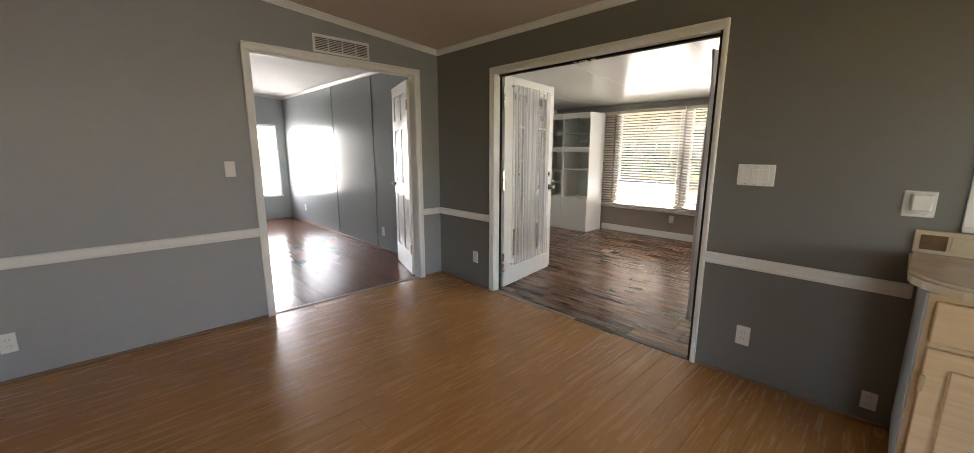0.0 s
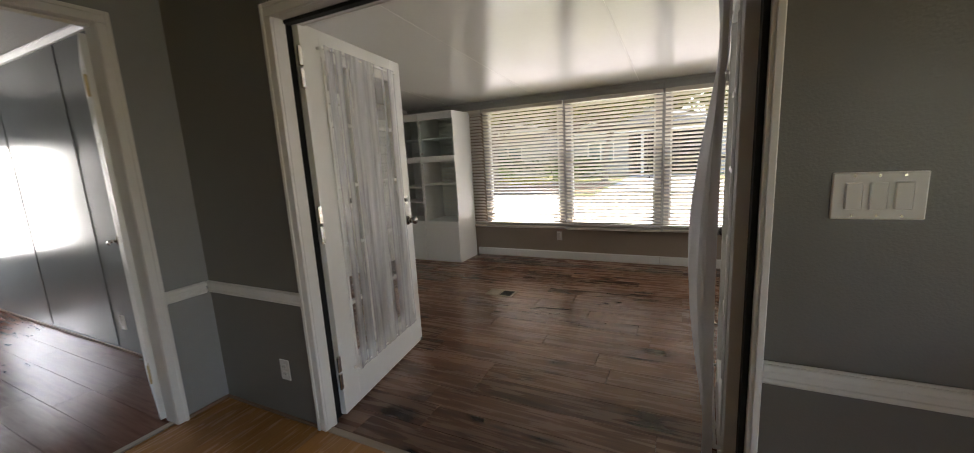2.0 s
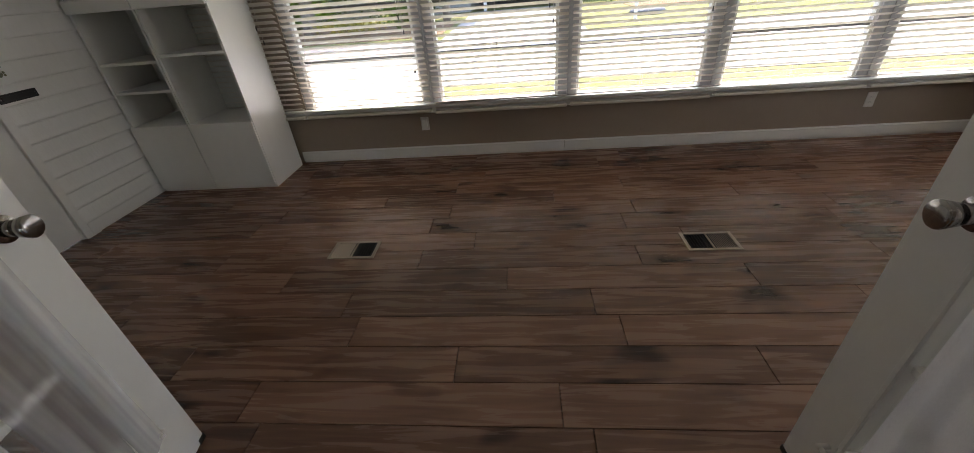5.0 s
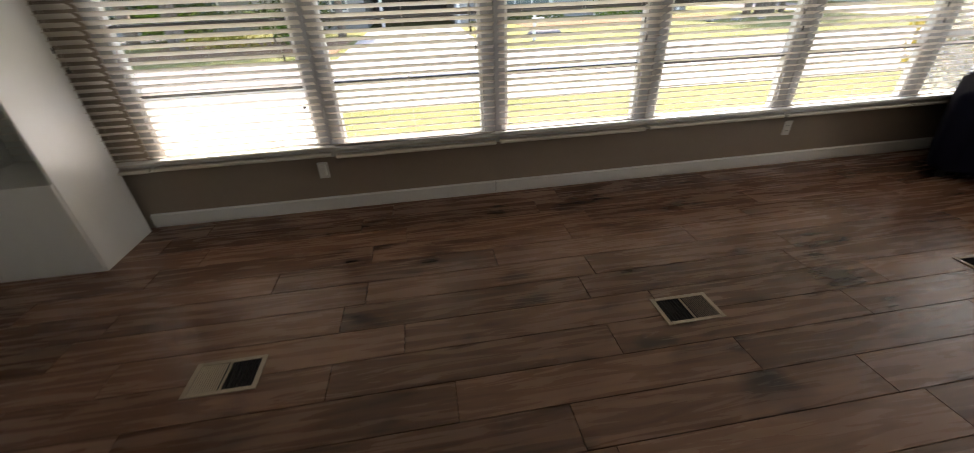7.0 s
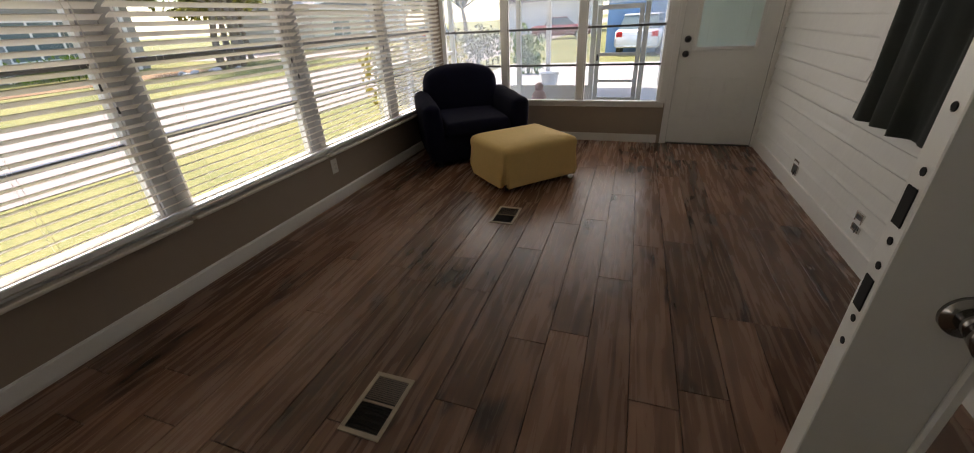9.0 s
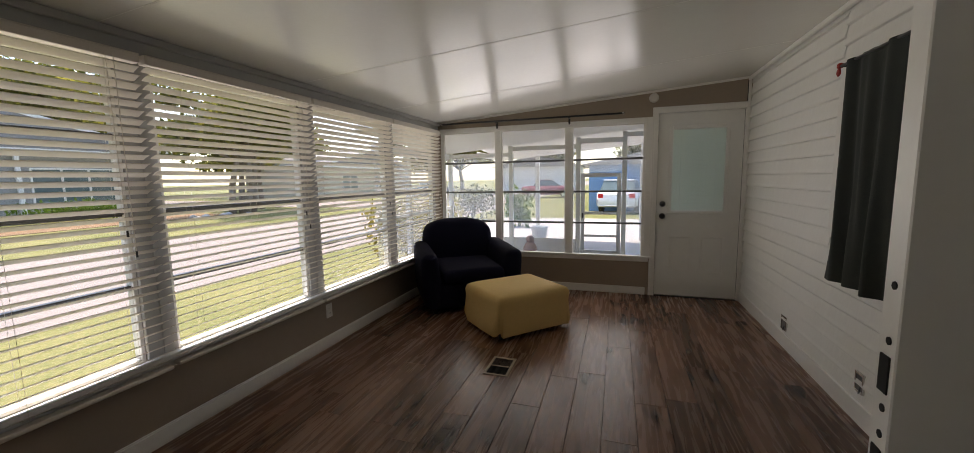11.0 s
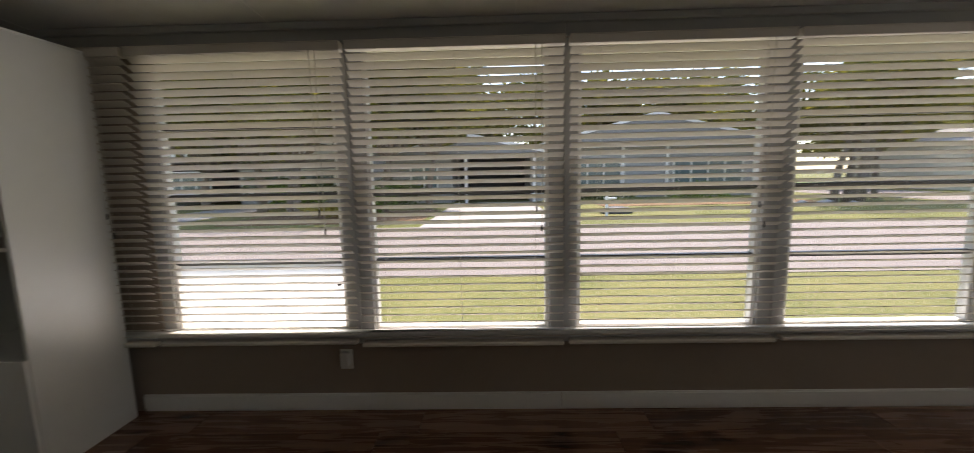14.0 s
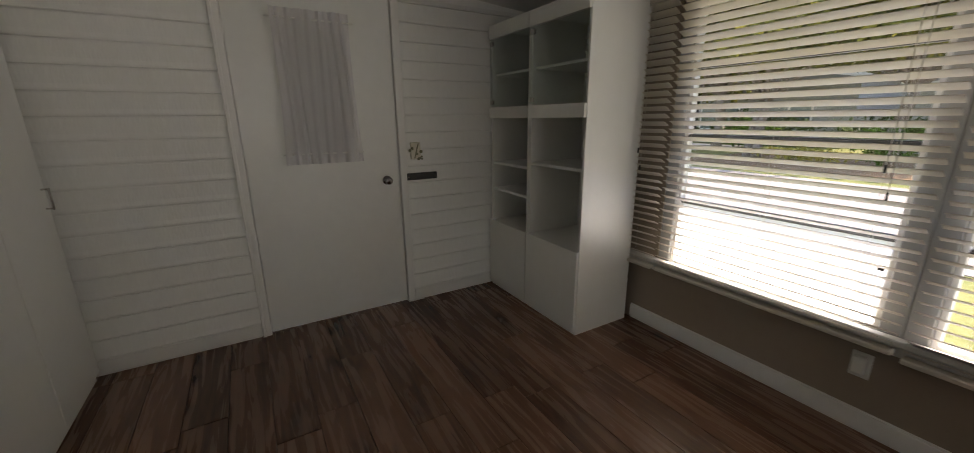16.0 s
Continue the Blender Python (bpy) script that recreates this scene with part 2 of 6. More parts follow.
DARK_CLOTH = material("dark_green_curtain", (0.028, 0.034, 0.031), rough=0.9, var=0.2, scale=12, bump=0.25, bump_scale=240)
NAVY = material("navy_slipcover", (0.005, 0.0055, 0.018), rough=0.95, var=0.25, scale=9, bump=0.4, bump_scale=160, spec=0.15)
# metal darkened so the knobs look as if they mirror a dark room
KNOB = material("darkened_nickel", (0.32, 0.31, 0.3), rough=0.2, metal=1.0, var=0.08)
MUSTARD = material("mustard_slipcover", (0.68, 0.475, 0.19), rough=0.85, var=0.08, scale=6, bump=0.22, bump_scale=200)
CHROME = material("satin_chrome", (0.62, 0.6, 0.57), rough=0.22, metal=1.0, var=0.05)
BLACK = material("black_metal", (0.012, 0.012, 0.012), rough=0.4, var=0.1)
PLASTIC = material("white_plastic", (0.74, 0.73, 0.69), rough=0.35, var=0.03)
HOLE = material("dark_void", (0.006, 0.006, 0.006), rough=0.9, var=0.1)
BRONZE = material("tan_register_metal", (0.4, 0.33, 0.25), rough=0.45, metal=0.0, var=0.12)


# ---- building helpers ----
def box(bm, x0, x1, y0, y1, z0, z1, bevel=0.0, segs=1):
    """Adds one box, with its edges rounded by bevel."""
    m = Matrix.LocRotScale(((x0 + x1) / 2, (y0 + y1) / 2, (z0 + z1) / 2), None, (abs(x1 - x0), abs(y1 - y0), abs(z1 - z0)))
    got = bmesh.ops.create_cube(bm, size=1.0, matrix=m)
    if bevel:
        edges = list({e for v in got["verts"] for e in v.link_edges})
        bmesh.ops.bevel(bm, geom=edges, offset=bevel, segments=segs, profile=0.5, affect='EDGES')
    return bm


def boxes(*rows, bevel=0.0, segs=1):
    bm = bmesh.new()
    for r in rows:
        box(bm, *r, bevel=bevel, segs=segs)
    return bm


def rod(bm, a, b, r, seg=12, r2=None):
    """Adds a round bar from a to b."""
    a, b = Vector(a), Vector(b)
    d = b - a
    m = Matrix.Translation((a + b) / 2) @ d.to_track_quat("Z", "Y").to_matrix().to_4x4()
    bmesh.ops.create_cone(bm, cap_ends=True, segments=seg, radius1=r, radius2=r if r2 is None else r2, depth=d.length, matrix=m)
    return bm


def ball(bm, c, r, sx=1, sy=1, sz=1, seg=14):
    bmesh.ops.create_uvsphere(bm, u_segments=seg, v_segments=seg // 2 + 1, radius=r,
                              matrix=Matrix.LocRotScale(c, None, (sx, sy, sz)))
    return bm


def mesh_of(name, bm, mat, smooth=False):
    me = bpy.data.meshes.new(name)
    bmesh.ops.recalc_face_normals(bm, faces=bm.faces)
    bm.to_mesh(me)
    bm.free()
    me.materials.append(mat)
    if smooth:
        for p in me.polygons:
            p.use_smooth = True
    return me


def part(name, bm, mat, parent=None, label="", smooth=False, m=None):
    """Links a bmesh as one mesh object, under parent where one is given."""
    ob = new(name, mesh_of(name, bm, mat, smooth))
    if m is not None:
        ob.matrix_basis = m
    if parent is not None:
        ob.parent = parent
    if label:
        tagged(ob, label)
    return ob


def piece(name, me, parent, m):
    ob = new(name, me)
    ob.parent = parent
    ob.matrix_basis = m
    return ob


def thing(name, label, category, at=(0, 0, 0), turn=0.0, group="", kind=""):
    ob = new(name)
    ob.matrix_basis = pose(*at, 0, 0, turn)
    return tagged(ob, label, category, group, kind)


def structure(name, bm, mat, label, category=""):
    return tagged(part(name, bm, mat), label, category or name.split("_")[0], kind="structure")
# ---- plan (metres) ----
FX, SX = 4.32, 4.46          # wall between dining room and sunroom: inner face, sided face
LX = 4.41                    # panelled wall of the side room
LY, LY2 = 4.305, 4.405       # wall with the wide opening to the side room
EY, DY, WX = 5.475, -2.49, 7.975
BACK_Y, BACK_X = -3.2, -1.6
OPEN_R = (1.662, 3.465, 2.0)  # wide doorway to the sunroom: y, y, top
OPEN_L = (2.605, 4.035, 2.06)  # wide doorway to the side room: x, x, top


def sun_ceil(x):
    return 2.345 - 0.0765 * (x - 4.47)


def vault(x):
    return 2.325 + 0.088 * (4.32 - x)


def wall_x(name, x0, x1, y0, y1, z1, holes, mat, label, z0=-0.05):
    """A wall that runs along y, with holes (y0, y1, z0, z1)."""
    bm = bmesh.new()
    y = y0
    for a, b, lo, hi in sorted(holes):
        if a > y:
            box(bm, x0, x1, y, a, z0, z1)
        if lo > z0:
            box(bm, x0, x1, a, b, z0, lo)
        if hi < z1:
            box(bm, x0, x1, a, b, hi, z1)
        y = b
    if y < y1:
        box(bm, x0, x1, y, y1, z0, z1)
    return structure(name, bm, mat, label, "wall")


def wall_y(name, y0, y1, x0, x1, z1, holes, mat, label, z0=-0.05):
    bm = bmesh.new()
    x = x0
    for a, b, lo, hi in sorted(holes):
        if a > x:
            box(bm, x, a, y0, y1, z0, z1)
        if lo > z0:
            box(bm, a, b, y0, y1, z0, lo)
        if hi < z1:
            box(bm, a, b, y0, y1, hi, z1)
        x = b
    if x < x1:
        box(bm, x, x1, y0, y1, z0, z1)
    return structure(name, bm, mat, label, "wall")


# ---- structure ----
# window openings of the front wall: mullion centres along y
MULL = [5.42, 4.29, 3.175, 2.065, 0.955, -0.185, -1.335, -2.43]
MW = 0.075
GLASS_LO, GLASS_HI = 0.49, 1.97
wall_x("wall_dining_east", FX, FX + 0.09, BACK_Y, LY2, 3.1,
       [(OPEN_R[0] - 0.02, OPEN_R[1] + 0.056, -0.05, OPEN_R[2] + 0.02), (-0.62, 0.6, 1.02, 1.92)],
       SHADED_WALL, "grey painted wall, darkened for shade, with a wide doorway to the sunroom")
wall_x("wall_sunroom_core", FX + 0.09, SX - 0.012, BACK_Y, EY + 0.1, 2.46,
       [(OPEN_R[0] - 0.02, OPEN_R[1] + 0.056, -0.05, OPEN_R[2] + 0.02), (-0.62, 0.6, 1.02, 1.92)],
       SIDING, "painted wall backing behind the lap siding")
wall_y("wall_dining_north", LY, LY2, BACK_X, FX, 3.1, [(OPEN_L[0] - 0.02, OPEN_L[1] + 0.02, -0.05, OPEN_L[2] + 0.02)],
       GREY_WALL, "grey painted wall with a wide doorway to the side room")
wall_x("wall_side_room_east", LX - 0.008, FX + 0.09, LY2, 9.5, 3.1, [], PANEL_WALL, "glossy pale grey panelled wall of the side room")
SW = (3.483, 4.257, 0.47, 1.83)
wall_y("wall_side_room_north", 9.4, 9.52, -0.6, LX, 3.1, [SW], PANEL_WALL, "pale grey painted wall with a bright window")
wall_x("wall_side_room_west", -0.7, -0.6, LY2, 9.52, 3.1, [], GREY_WALL, "plain grey wall closing the side room")
# openings in these two unseen walls are added to let sky light in
wall_x("wall_dining_west", BACK_X - 0.1, BACK_X, BACK_Y, LY2, 3.3, [(-1.7, -0.4, 0.3, 2.1)], GREY_WALL, "unseen grey wall closing the dining room, with an added opening for daylight")
wall_y("wall_dining_south", BACK_Y - 0.1, BACK_Y, BACK_X - 0.1, FX, 3.3, [(-0.6, 2.4, 0.25, 2.1)], GREY_WALL, "unseen grey wall closing the dining room, with an added opening for daylight")
wall_x("wall_sunroom_front", WX, WX + 0.1, DY - 0.12, EY + 0.12, 2.2, [(DY + 0.1, 4.29, 0.45, 1.985)], TAN_WALL,
       "low taupe wall under the long row of windows")
DWIN = [(5.42, 6.28), (6.28, 7.15), (7.15, 7.975)]
DDOOR = (4.50, 5.315)
wall_y("wall_sunroom_south", DY - 0.1, DY, SX - 0.012, WX, 2.42,
       [(DDOOR[0] - 0.03, DDOOR[1] + 0.03, -0.05, 2.045), (5.42, 7.93, 0.42, 1.96)], TAN_WALL, "taupe end wall with three windows and a door")
WDOOR = (5.835, 6.74)
wall_y("wall_sunroom_north", EY + 0.012, EY + 0.1, SX - 0.012, WX, 2.42, [(WDOOR[0] - 0.03, WDOOR[1] + 0.03, -0.05, 2.06)],
       SIDING, "painted wall backing behind the white lap siding")


def sloped(name, x0, x1, y0, y1, za, zb, mat, label, thick=0.06):
    bm = bmesh.new()
    v = [bm.verts.new(p) for p in ((x0, y0, za), (x1, y0, zb), (x1, y1, zb), (x0, y1, za),
                                   (x0, y0, za + thick), (x1, y0, zb + thick), (x1, y1, zb + thick), (x0, y1, za + thick))]
    for f in ((0, 1, 2, 3), (4, 5, 6, 7), (0, 1, 5, 4), (1, 2, 6, 5), (2, 3, 7, 6), (3, 0, 4, 7)):
        bm.faces.new([v[i] for i in f])
    return structure(name, bm, mat, label, "ceiling")


sloped("ceiling_dining", BACK_X, FX, BACK_Y, LY, vault(BACK_X), vault(FX), DIN_CEIL, "smooth warm-toned sloping ceiling of the dining room")
sloped("ceiling_side_room", -0.6, LX, LY2, 9.4, vault(-0.6) + 0.03, vault(LX) + 0.03, POP_CEIL, "stippled white sloping ceiling of the side room")
sloped("ceiling_sunroom", SX - 0.01, WX + 0.06, DY - 0.06, EY + 0.06, sun_ceil(SX - 0.01), sun_ceil(WX + 0.06), SUN_CEIL, "glossy white sloping panel ceiling of the sunroom")

structure("roof_eave", boxes((WX + 0.1, WX + 0.45, DY - 0.12, EY + 0.3, 1.995, 2.06), (WX + 0.45, WX + 0.47, DY - 0.12, EY + 0.3, 1.975, 2.1), bevel=0.004), WHITE,
          "white painted eave over the long window row", "eave")
structure("floor", boxes((BACK_X, FX + 0.03, BACK_Y, LY + 0.05, -0.12, -0.012)), OAK, "subfloor under honey laminate", "floor")
structure("floor_side_room", boxes((-0.6, LX, LY + 0.05, 9.4, -0.12, -0.012)), RED_WOOD, "subfloor under glossy red-brown planks", "floor")
structure("floor_sunroom", boxes((FX + 0.03, WX, DY - 0.1, EY + 0.1, -0.12, -0.012)), DARK_WOOD, "subfloor under dark vinyl planks", "floor")
# ---- trim of the rooms ----
def trim(name, bm, label, mat=WHITE, category="trim"):
    return structure(name, bm, mat, label, category)


def casing_x(x, side, y0, y1, top, w=0.055, t=0.016, v=0.055):
    """Door casing on a wall that runs along y: two legs and a head, on the side given."""
    a, b = sorted((x, x + side * t))
    c, d = sorted((x + side * t, x + side * (t + 0.007)))
    return boxes((a, b, y0 - v, y0, 0, top), (a, b, y1, y1 + w, 0, top), (a, b, y0 - v, y1 + w, top + 0.0005, top + w),
                 (c, d, y0 - v, y0 - v + 0.02, 0, top + w), (c, d, y1 + w - 0.02, y1 + w, 0, top + w),
                 (c, d, y0 - v + 0.021, y1 + w - 0.021, top + w - 0.02, top + w), bevel=0.003)


def casing_y(y, side, x0, x1, top, w=0.055, t=0.016):
    a, b = sorted((y, y + side * t))
    c, d = sorted((y + side * t, y + side * (t + 0.007)))
    return boxes((x0 - w, x0, a, b, 0, top), (x1, x1 + w, a, b, 0, top), (x0 - w, x1 + w, a, b, top + 0.0005, top + w),
                 (x0 - w, x0 - w + 0.02, c, d, 0, top + w), (x1 + w - 0.02, x1 + w, c, d, 0, top + w),
                 (x0 - w + 0.021, x1 + w - 0.021, c, d, top + w - 0.02, top + w), bevel=0.003)


r0, r1, rt = OPEN_R
l0, l1, lt = OPEN_L
JX = FX + 0.058               # depth of the rebate in which the hinged leaves hang
trim("trim_doorway_sunroom", casing_x(FX, -1, r0, r1, rt, v=0.03), "white door casing round the sunroom doorway")
trim("trim_doorway_sunroom_outer", casing_x(SX + 0.006, 1, r0, r1 + 0.037, rt), "white door casing on the sided wall")
trim("trim_jamb_sunroom", boxes((FX, SX, r0 - 0.019, r0, 0, rt), (FX, JX, r1, r1 + 0.055, 0, rt), (JX, SX, r1 + 0.036, r1 + 0.055, 0, rt), (FX, SX, r0 - 0.019, r1 + 0.055, rt, rt + 0.019)),
     "white painted door jamb of the sunroom doorway")
# black strips serve as weather seal and paint in the shaded hinge gap
trim("trim_stop_sunroom", boxes((FX - 0.002, FX + 0.045, r0 + 0.001, r0 + 0.016, 0, rt), (JX + 0.001, JX + 0.012, r1 + 0.002, r1 + 0.0355, 0, rt), (JX + 0.03, SX - 0.001, r1 + 0.03, r1 + 0.0355, 0, rt),
                                (FX + 0.05, FX + 0.085, r0, r1, rt - 0.016, rt)), "black strips for the weather seal and the dark hinge gap of the doorway", HOLE)
trim("trim_doorway_side_room", casing_y(LY, -1, l0, l1, lt), "white door casing round the side room doorway")
trim("trim_jamb_side_room", boxes((l0 - 0.019, l0, LY, LY2, 0, lt), (l1, l1 + 0.019, LY, LY2, 0, lt), (l0 - 0.019, l1 + 0.019, LY, LY2, lt, lt + 0.019),
                                  (l0, l1, LY + 0.04, LY + 0.055, lt - 0.014, lt)), "white painted door jamb of the side room doorway")
trim("threshold_side_room", boxes((l0, l1, LY + 0.02, LY + 0.06, -0.01, 0.006), bevel=0.003), "brown metal threshold strip with a pale edge", BRONZE, "threshold")
trim("threshold_sunroom", boxes((FX - 0.01, FX + 0.04, r0, 2.55, -0.01, 0.004), bevel=0.002), "dark worn threshold gap of the sunroom doorway", BLACK, "threshold")
trim("threshold_sunroom_strip", boxes((FX - 0.01, FX + 0.03, 2.55, r1, -0.01, 0.006), bevel=0.003), "brown transition strip between two floors", BRONZE, "threshold")
for ya, yb, zd in ((2.50, 2.53, 0.025), (2.57, 2.63, 0.03), (2.66, 2.68, 0.02)):
    tagged(part("bolt_catch", boxes((FX + 0.03, FX + 0.06, ya, yb, rt - zd, rt - 0.0165), bevel=0.002), WHITE), "white metal bolt catch under the door head", "latch")


# chair rail: a flat board with a rounded nose
def rail_x(name, x, y0, y1, z=0.705):
    return trim(name, boxes((x - 0.012, x, y0, y1, z - 0.034, z + 0.034), (x - 0.022, x - 0.012, y0, y1, z + 0.008, z + 0.03),
                            (x - 0.018, x - 0.012, y0, y1, z - 0.028, z - 0.012), bevel=0.003), "white moulded chair rail on a grey wall")


def rail_y(name, y, x0, x1, z=0.705):
    return trim(name, boxes((x0, x1, y - 0.012, y, z - 0.034, z + 0.034), (x0, x1, y - 0.022, y - 0.012, z + 0.008, z + 0.03),
                            (x0, x1, y - 0.018, y - 0.012, z - 0.028, z - 0.012), bevel=0.003), "white moulded chair rail on a grey wall")


rail_x("trim_rail_east_a", FX, r1 + 0.055, LY)
rail_x("trim_rail_east_b", FX, 0.76, r0 - 0.03)
rail_y("trim_rail_north_a", LY, BACK_X, l0 - 0.055)
rail_y("trim_rail_north_b", LY, l1 + 0.055, FX - 0.022)


def crown(bm, a, b, drop=0.045, out=0.04, normal=(0, -1)):
    """A crown moulding with a sloping face from a to b along a wall; the wall lies behind normal."""
    a, b, n = Vector(a), Vector(b), Vector((*normal, 0))
    prof = [(0, 0), (out, 0), (out, -0.008), (out * 0.72, -0.014), (out * 0.3, -drop * 0.75), (0.008, -drop * 0.82), (0.008, -drop), (0, -drop)]
    ring = [[bm.verts.new(p + n * u + Vector((0, 0, w))) for u, w in prof] for p in (a, b)]
    k = len(prof)
    for i in range(k):
        bm.faces.new((ring[0][i], ring[0][(i + 1) % k], ring[1][(i + 1) % k], ring[1][i]))
    bm.faces.new(ring[0])
    bm.faces.new(ring[1][::-1])
    return bm


trim("trim_crown_dining_north", crown(bmesh.new(), (BACK_X, LY, vault(BACK_X)), (FX, LY, vault(FX))), "white crown moulding under a sloping ceiling")
trim("trim_crown_dining_east", crown(bmesh.new(), (FX, BACK_Y, vault(FX)), (FX, LY, vault(FX)), normal=(-1, 0)), "white crown moulding under the ceiling")
trim("trim_crown_side_north", crown(bmesh.new(), (-0.6, 9.4, vault(-0.6) + 0.03), (LX, 9.4, vault(LX) + 0.03)), "white crown moulding in the side room")
trim("trim_crown_side_east", crown(bmesh.new(), (LX - 0.008, LY2, vault(LX) + 0.03), (LX - 0.008, 9.4, vault(LX) + 0.03), normal=(-1, 0)), "white crown moulding in the side room")
SHOE = material("brown_shoe_moulding", (0.2, 0.12, 0.07), rough=0.5, var=0.15, scale=8)
trim("baseboard_dining", boxes((BACK_X, l0 - 0.055, LY - 0.014, LY, 0, 0.02), (l1 + 0.055, FX - 0.014, LY - 0.014, LY, 0, 0.02),
                               (FX - 0.014, FX, r1 + 0.055, LY, 0, 0.02), (FX - 0.014, FX, 0.76, r0 - 0.03, 0, 0.02), bevel=0.004),
     "thin brown shoe moulding along the grey walls", SHOE, "baseboard")
trim("baseboard_side_room", boxes((LX - 0.02, LX - 0.008, LY2, 9.4, 0, 0.02), (-0.6, LX - 0.02, 9.388, 9.4, 0, 0.02), bevel=0.003),
     "thin brown shoe moulding in the side room", SHOE, "baseboard")
for yb in (7.123, 5.865):
    trim("trim_panel_seam", boxes((LX - 0.0135, LX - 0.008, yb - 0.007, yb + 0.007, 0.02, vault(LX) - 0.02), bevel=0.001), "dark grey seam batten between wall panels",
         material("grey_seam", (0.16, 0.175, 0.18), rough=0.3))

# sunroom
trim("baseboard_sunroom_front", boxes((WX - 0.014, WX, DY + 0.012, 2.072, 0.018, 0.096), (WX - 0.014, WX, 2.076, 4.45, 0.018, 0.096), (WX - 0.005, WX, DY + 0.012, 4.45, 0.0, 0.018),
                                      (WX - 0.008, WX, DY + 0.012, 4.45, 0.096, 0.104), bevel=0.003), "white baseboard under the sunroom windows", category="baseboard")
trim("baseboard_sunroom_south", boxes((DDOOR[1] + 0.1, WX - 0.014, DY, DY + 0.012, 0, 0.088), bevel=0.003), "white baseboard on the taupe end wall", category="baseboard")
trim("baseboard_sunroom_west", boxes((SX, SX + 0.016, DY, r0 - 0.055, 0, 0.115), (SX, SX + 0.016, r1 + 0.0925, EY, 0, 0.115), bevel=0.003), "flat white baseboard below lap siding", category="baseboard")
trim("baseboard_sunroom_north", boxes((SX, WDOOR[0] - 0.06, EY - 0.004, EY + 0.012, 0, 0.09), (WDOOR[1] + 0.06, WX, EY - 0.004, EY + 0.012, 0, 0.09), bevel=0.003),
     "flat white baseboard below lap siding", category="baseboard")
GREY_TRIM = material("grey_beam_paint", (0.38, 0.38, 0.36), rough=0.45, var=0.06)
trim("trim_window_header", boxes((WX - 0.02, WX, DY, 2.06, 1.985, sun_ceil(WX) - 0.001), (WX - 0.024, WX, 2.062, EY, 1.985, sun_ceil(WX) - 0.001),
                                 (WX - 0.05, WX - 0.024, DY, EY, sun_ceil(WX) - 0.035, sun_ceil(WX) + 0.001), bevel=0.004), "grey painted header beam over the window row", GREY_TRIM)
trim("sill_front", boxes((WX - 0.05, WX - 0.001, DY, EY, 0.452, 0.478), (WX - 0.02, WX - 0.001, DY, EY, 0.40, 0.452), bevel=0.005), "white painted sill along the window row", category="sill")
trim("trim_ceiling_south", crown(bmesh.new(), (SX, DY, sun_ceil(SX)), (WX, DY, sun_ceil(WX)), drop=0.02, out=0.02, normal=(0, 1)), "thin white moulding where ceiling meets end wall")
trim("trim_ceiling_west", boxes((SX, SX + 0.03, DY, EY, sun_ceil(SX) - 0.04, sun_ceil(SX) - 0.004), bevel=0.006), "white moulding above the lap siding")
trim("trim_corner_south", boxes((SX, SX + 0.024, DY, DY + 0.024, 0.115, sun_ceil(SX) - 0.04), bevel=0.003), "white corner strip at the end of the siding")
# straight solid strip, black to paint in the shade of the corner gap
trim("trim_corner_gap", boxes((SX + 0.0245, SX + 0.031, DY, DY + 0.005, 0.1, sun_ceil(SX) - 0.04)), "black strip drawn for the dark gap where siding meets the end wall", BLACK)
SEAM = material("ceiling_seam", (0.8, 0.79, 0.75), rough=0.5)
for ys in (-1.35, -0.13, 1.09, 2.31, 3.53, 4.75):
    bm = bmesh.new()
    v = [bm.verts.new(p) for p in ((SX, ys - 0.002, sun_ceil(SX) - 0.0015), (WX, ys - 0.002, sun_ceil(WX) - 0.0015), (WX, ys + 0.002, sun_ceil(WX) - 0.0015),
                                   (SX, ys + 0.002, sun_ceil(SX) - 0.0015))]
    w = [bm.verts.new(q.co + Vector((0, 0, 0.0012))) for q in v]
    for f in ((0, 1, 2, 3),):
        bm.faces.new([v[i] for i in f])
        bm.faces.new([w[i] for i in f])
    for i in range(4):
        bm.faces.new((v[i], v[(i + 1) % 4], w[(i + 1) % 4], w[i]))
    trim("trim_ceiling_seam", bm, "narrow joint strip between ceiling panels", SEAM)


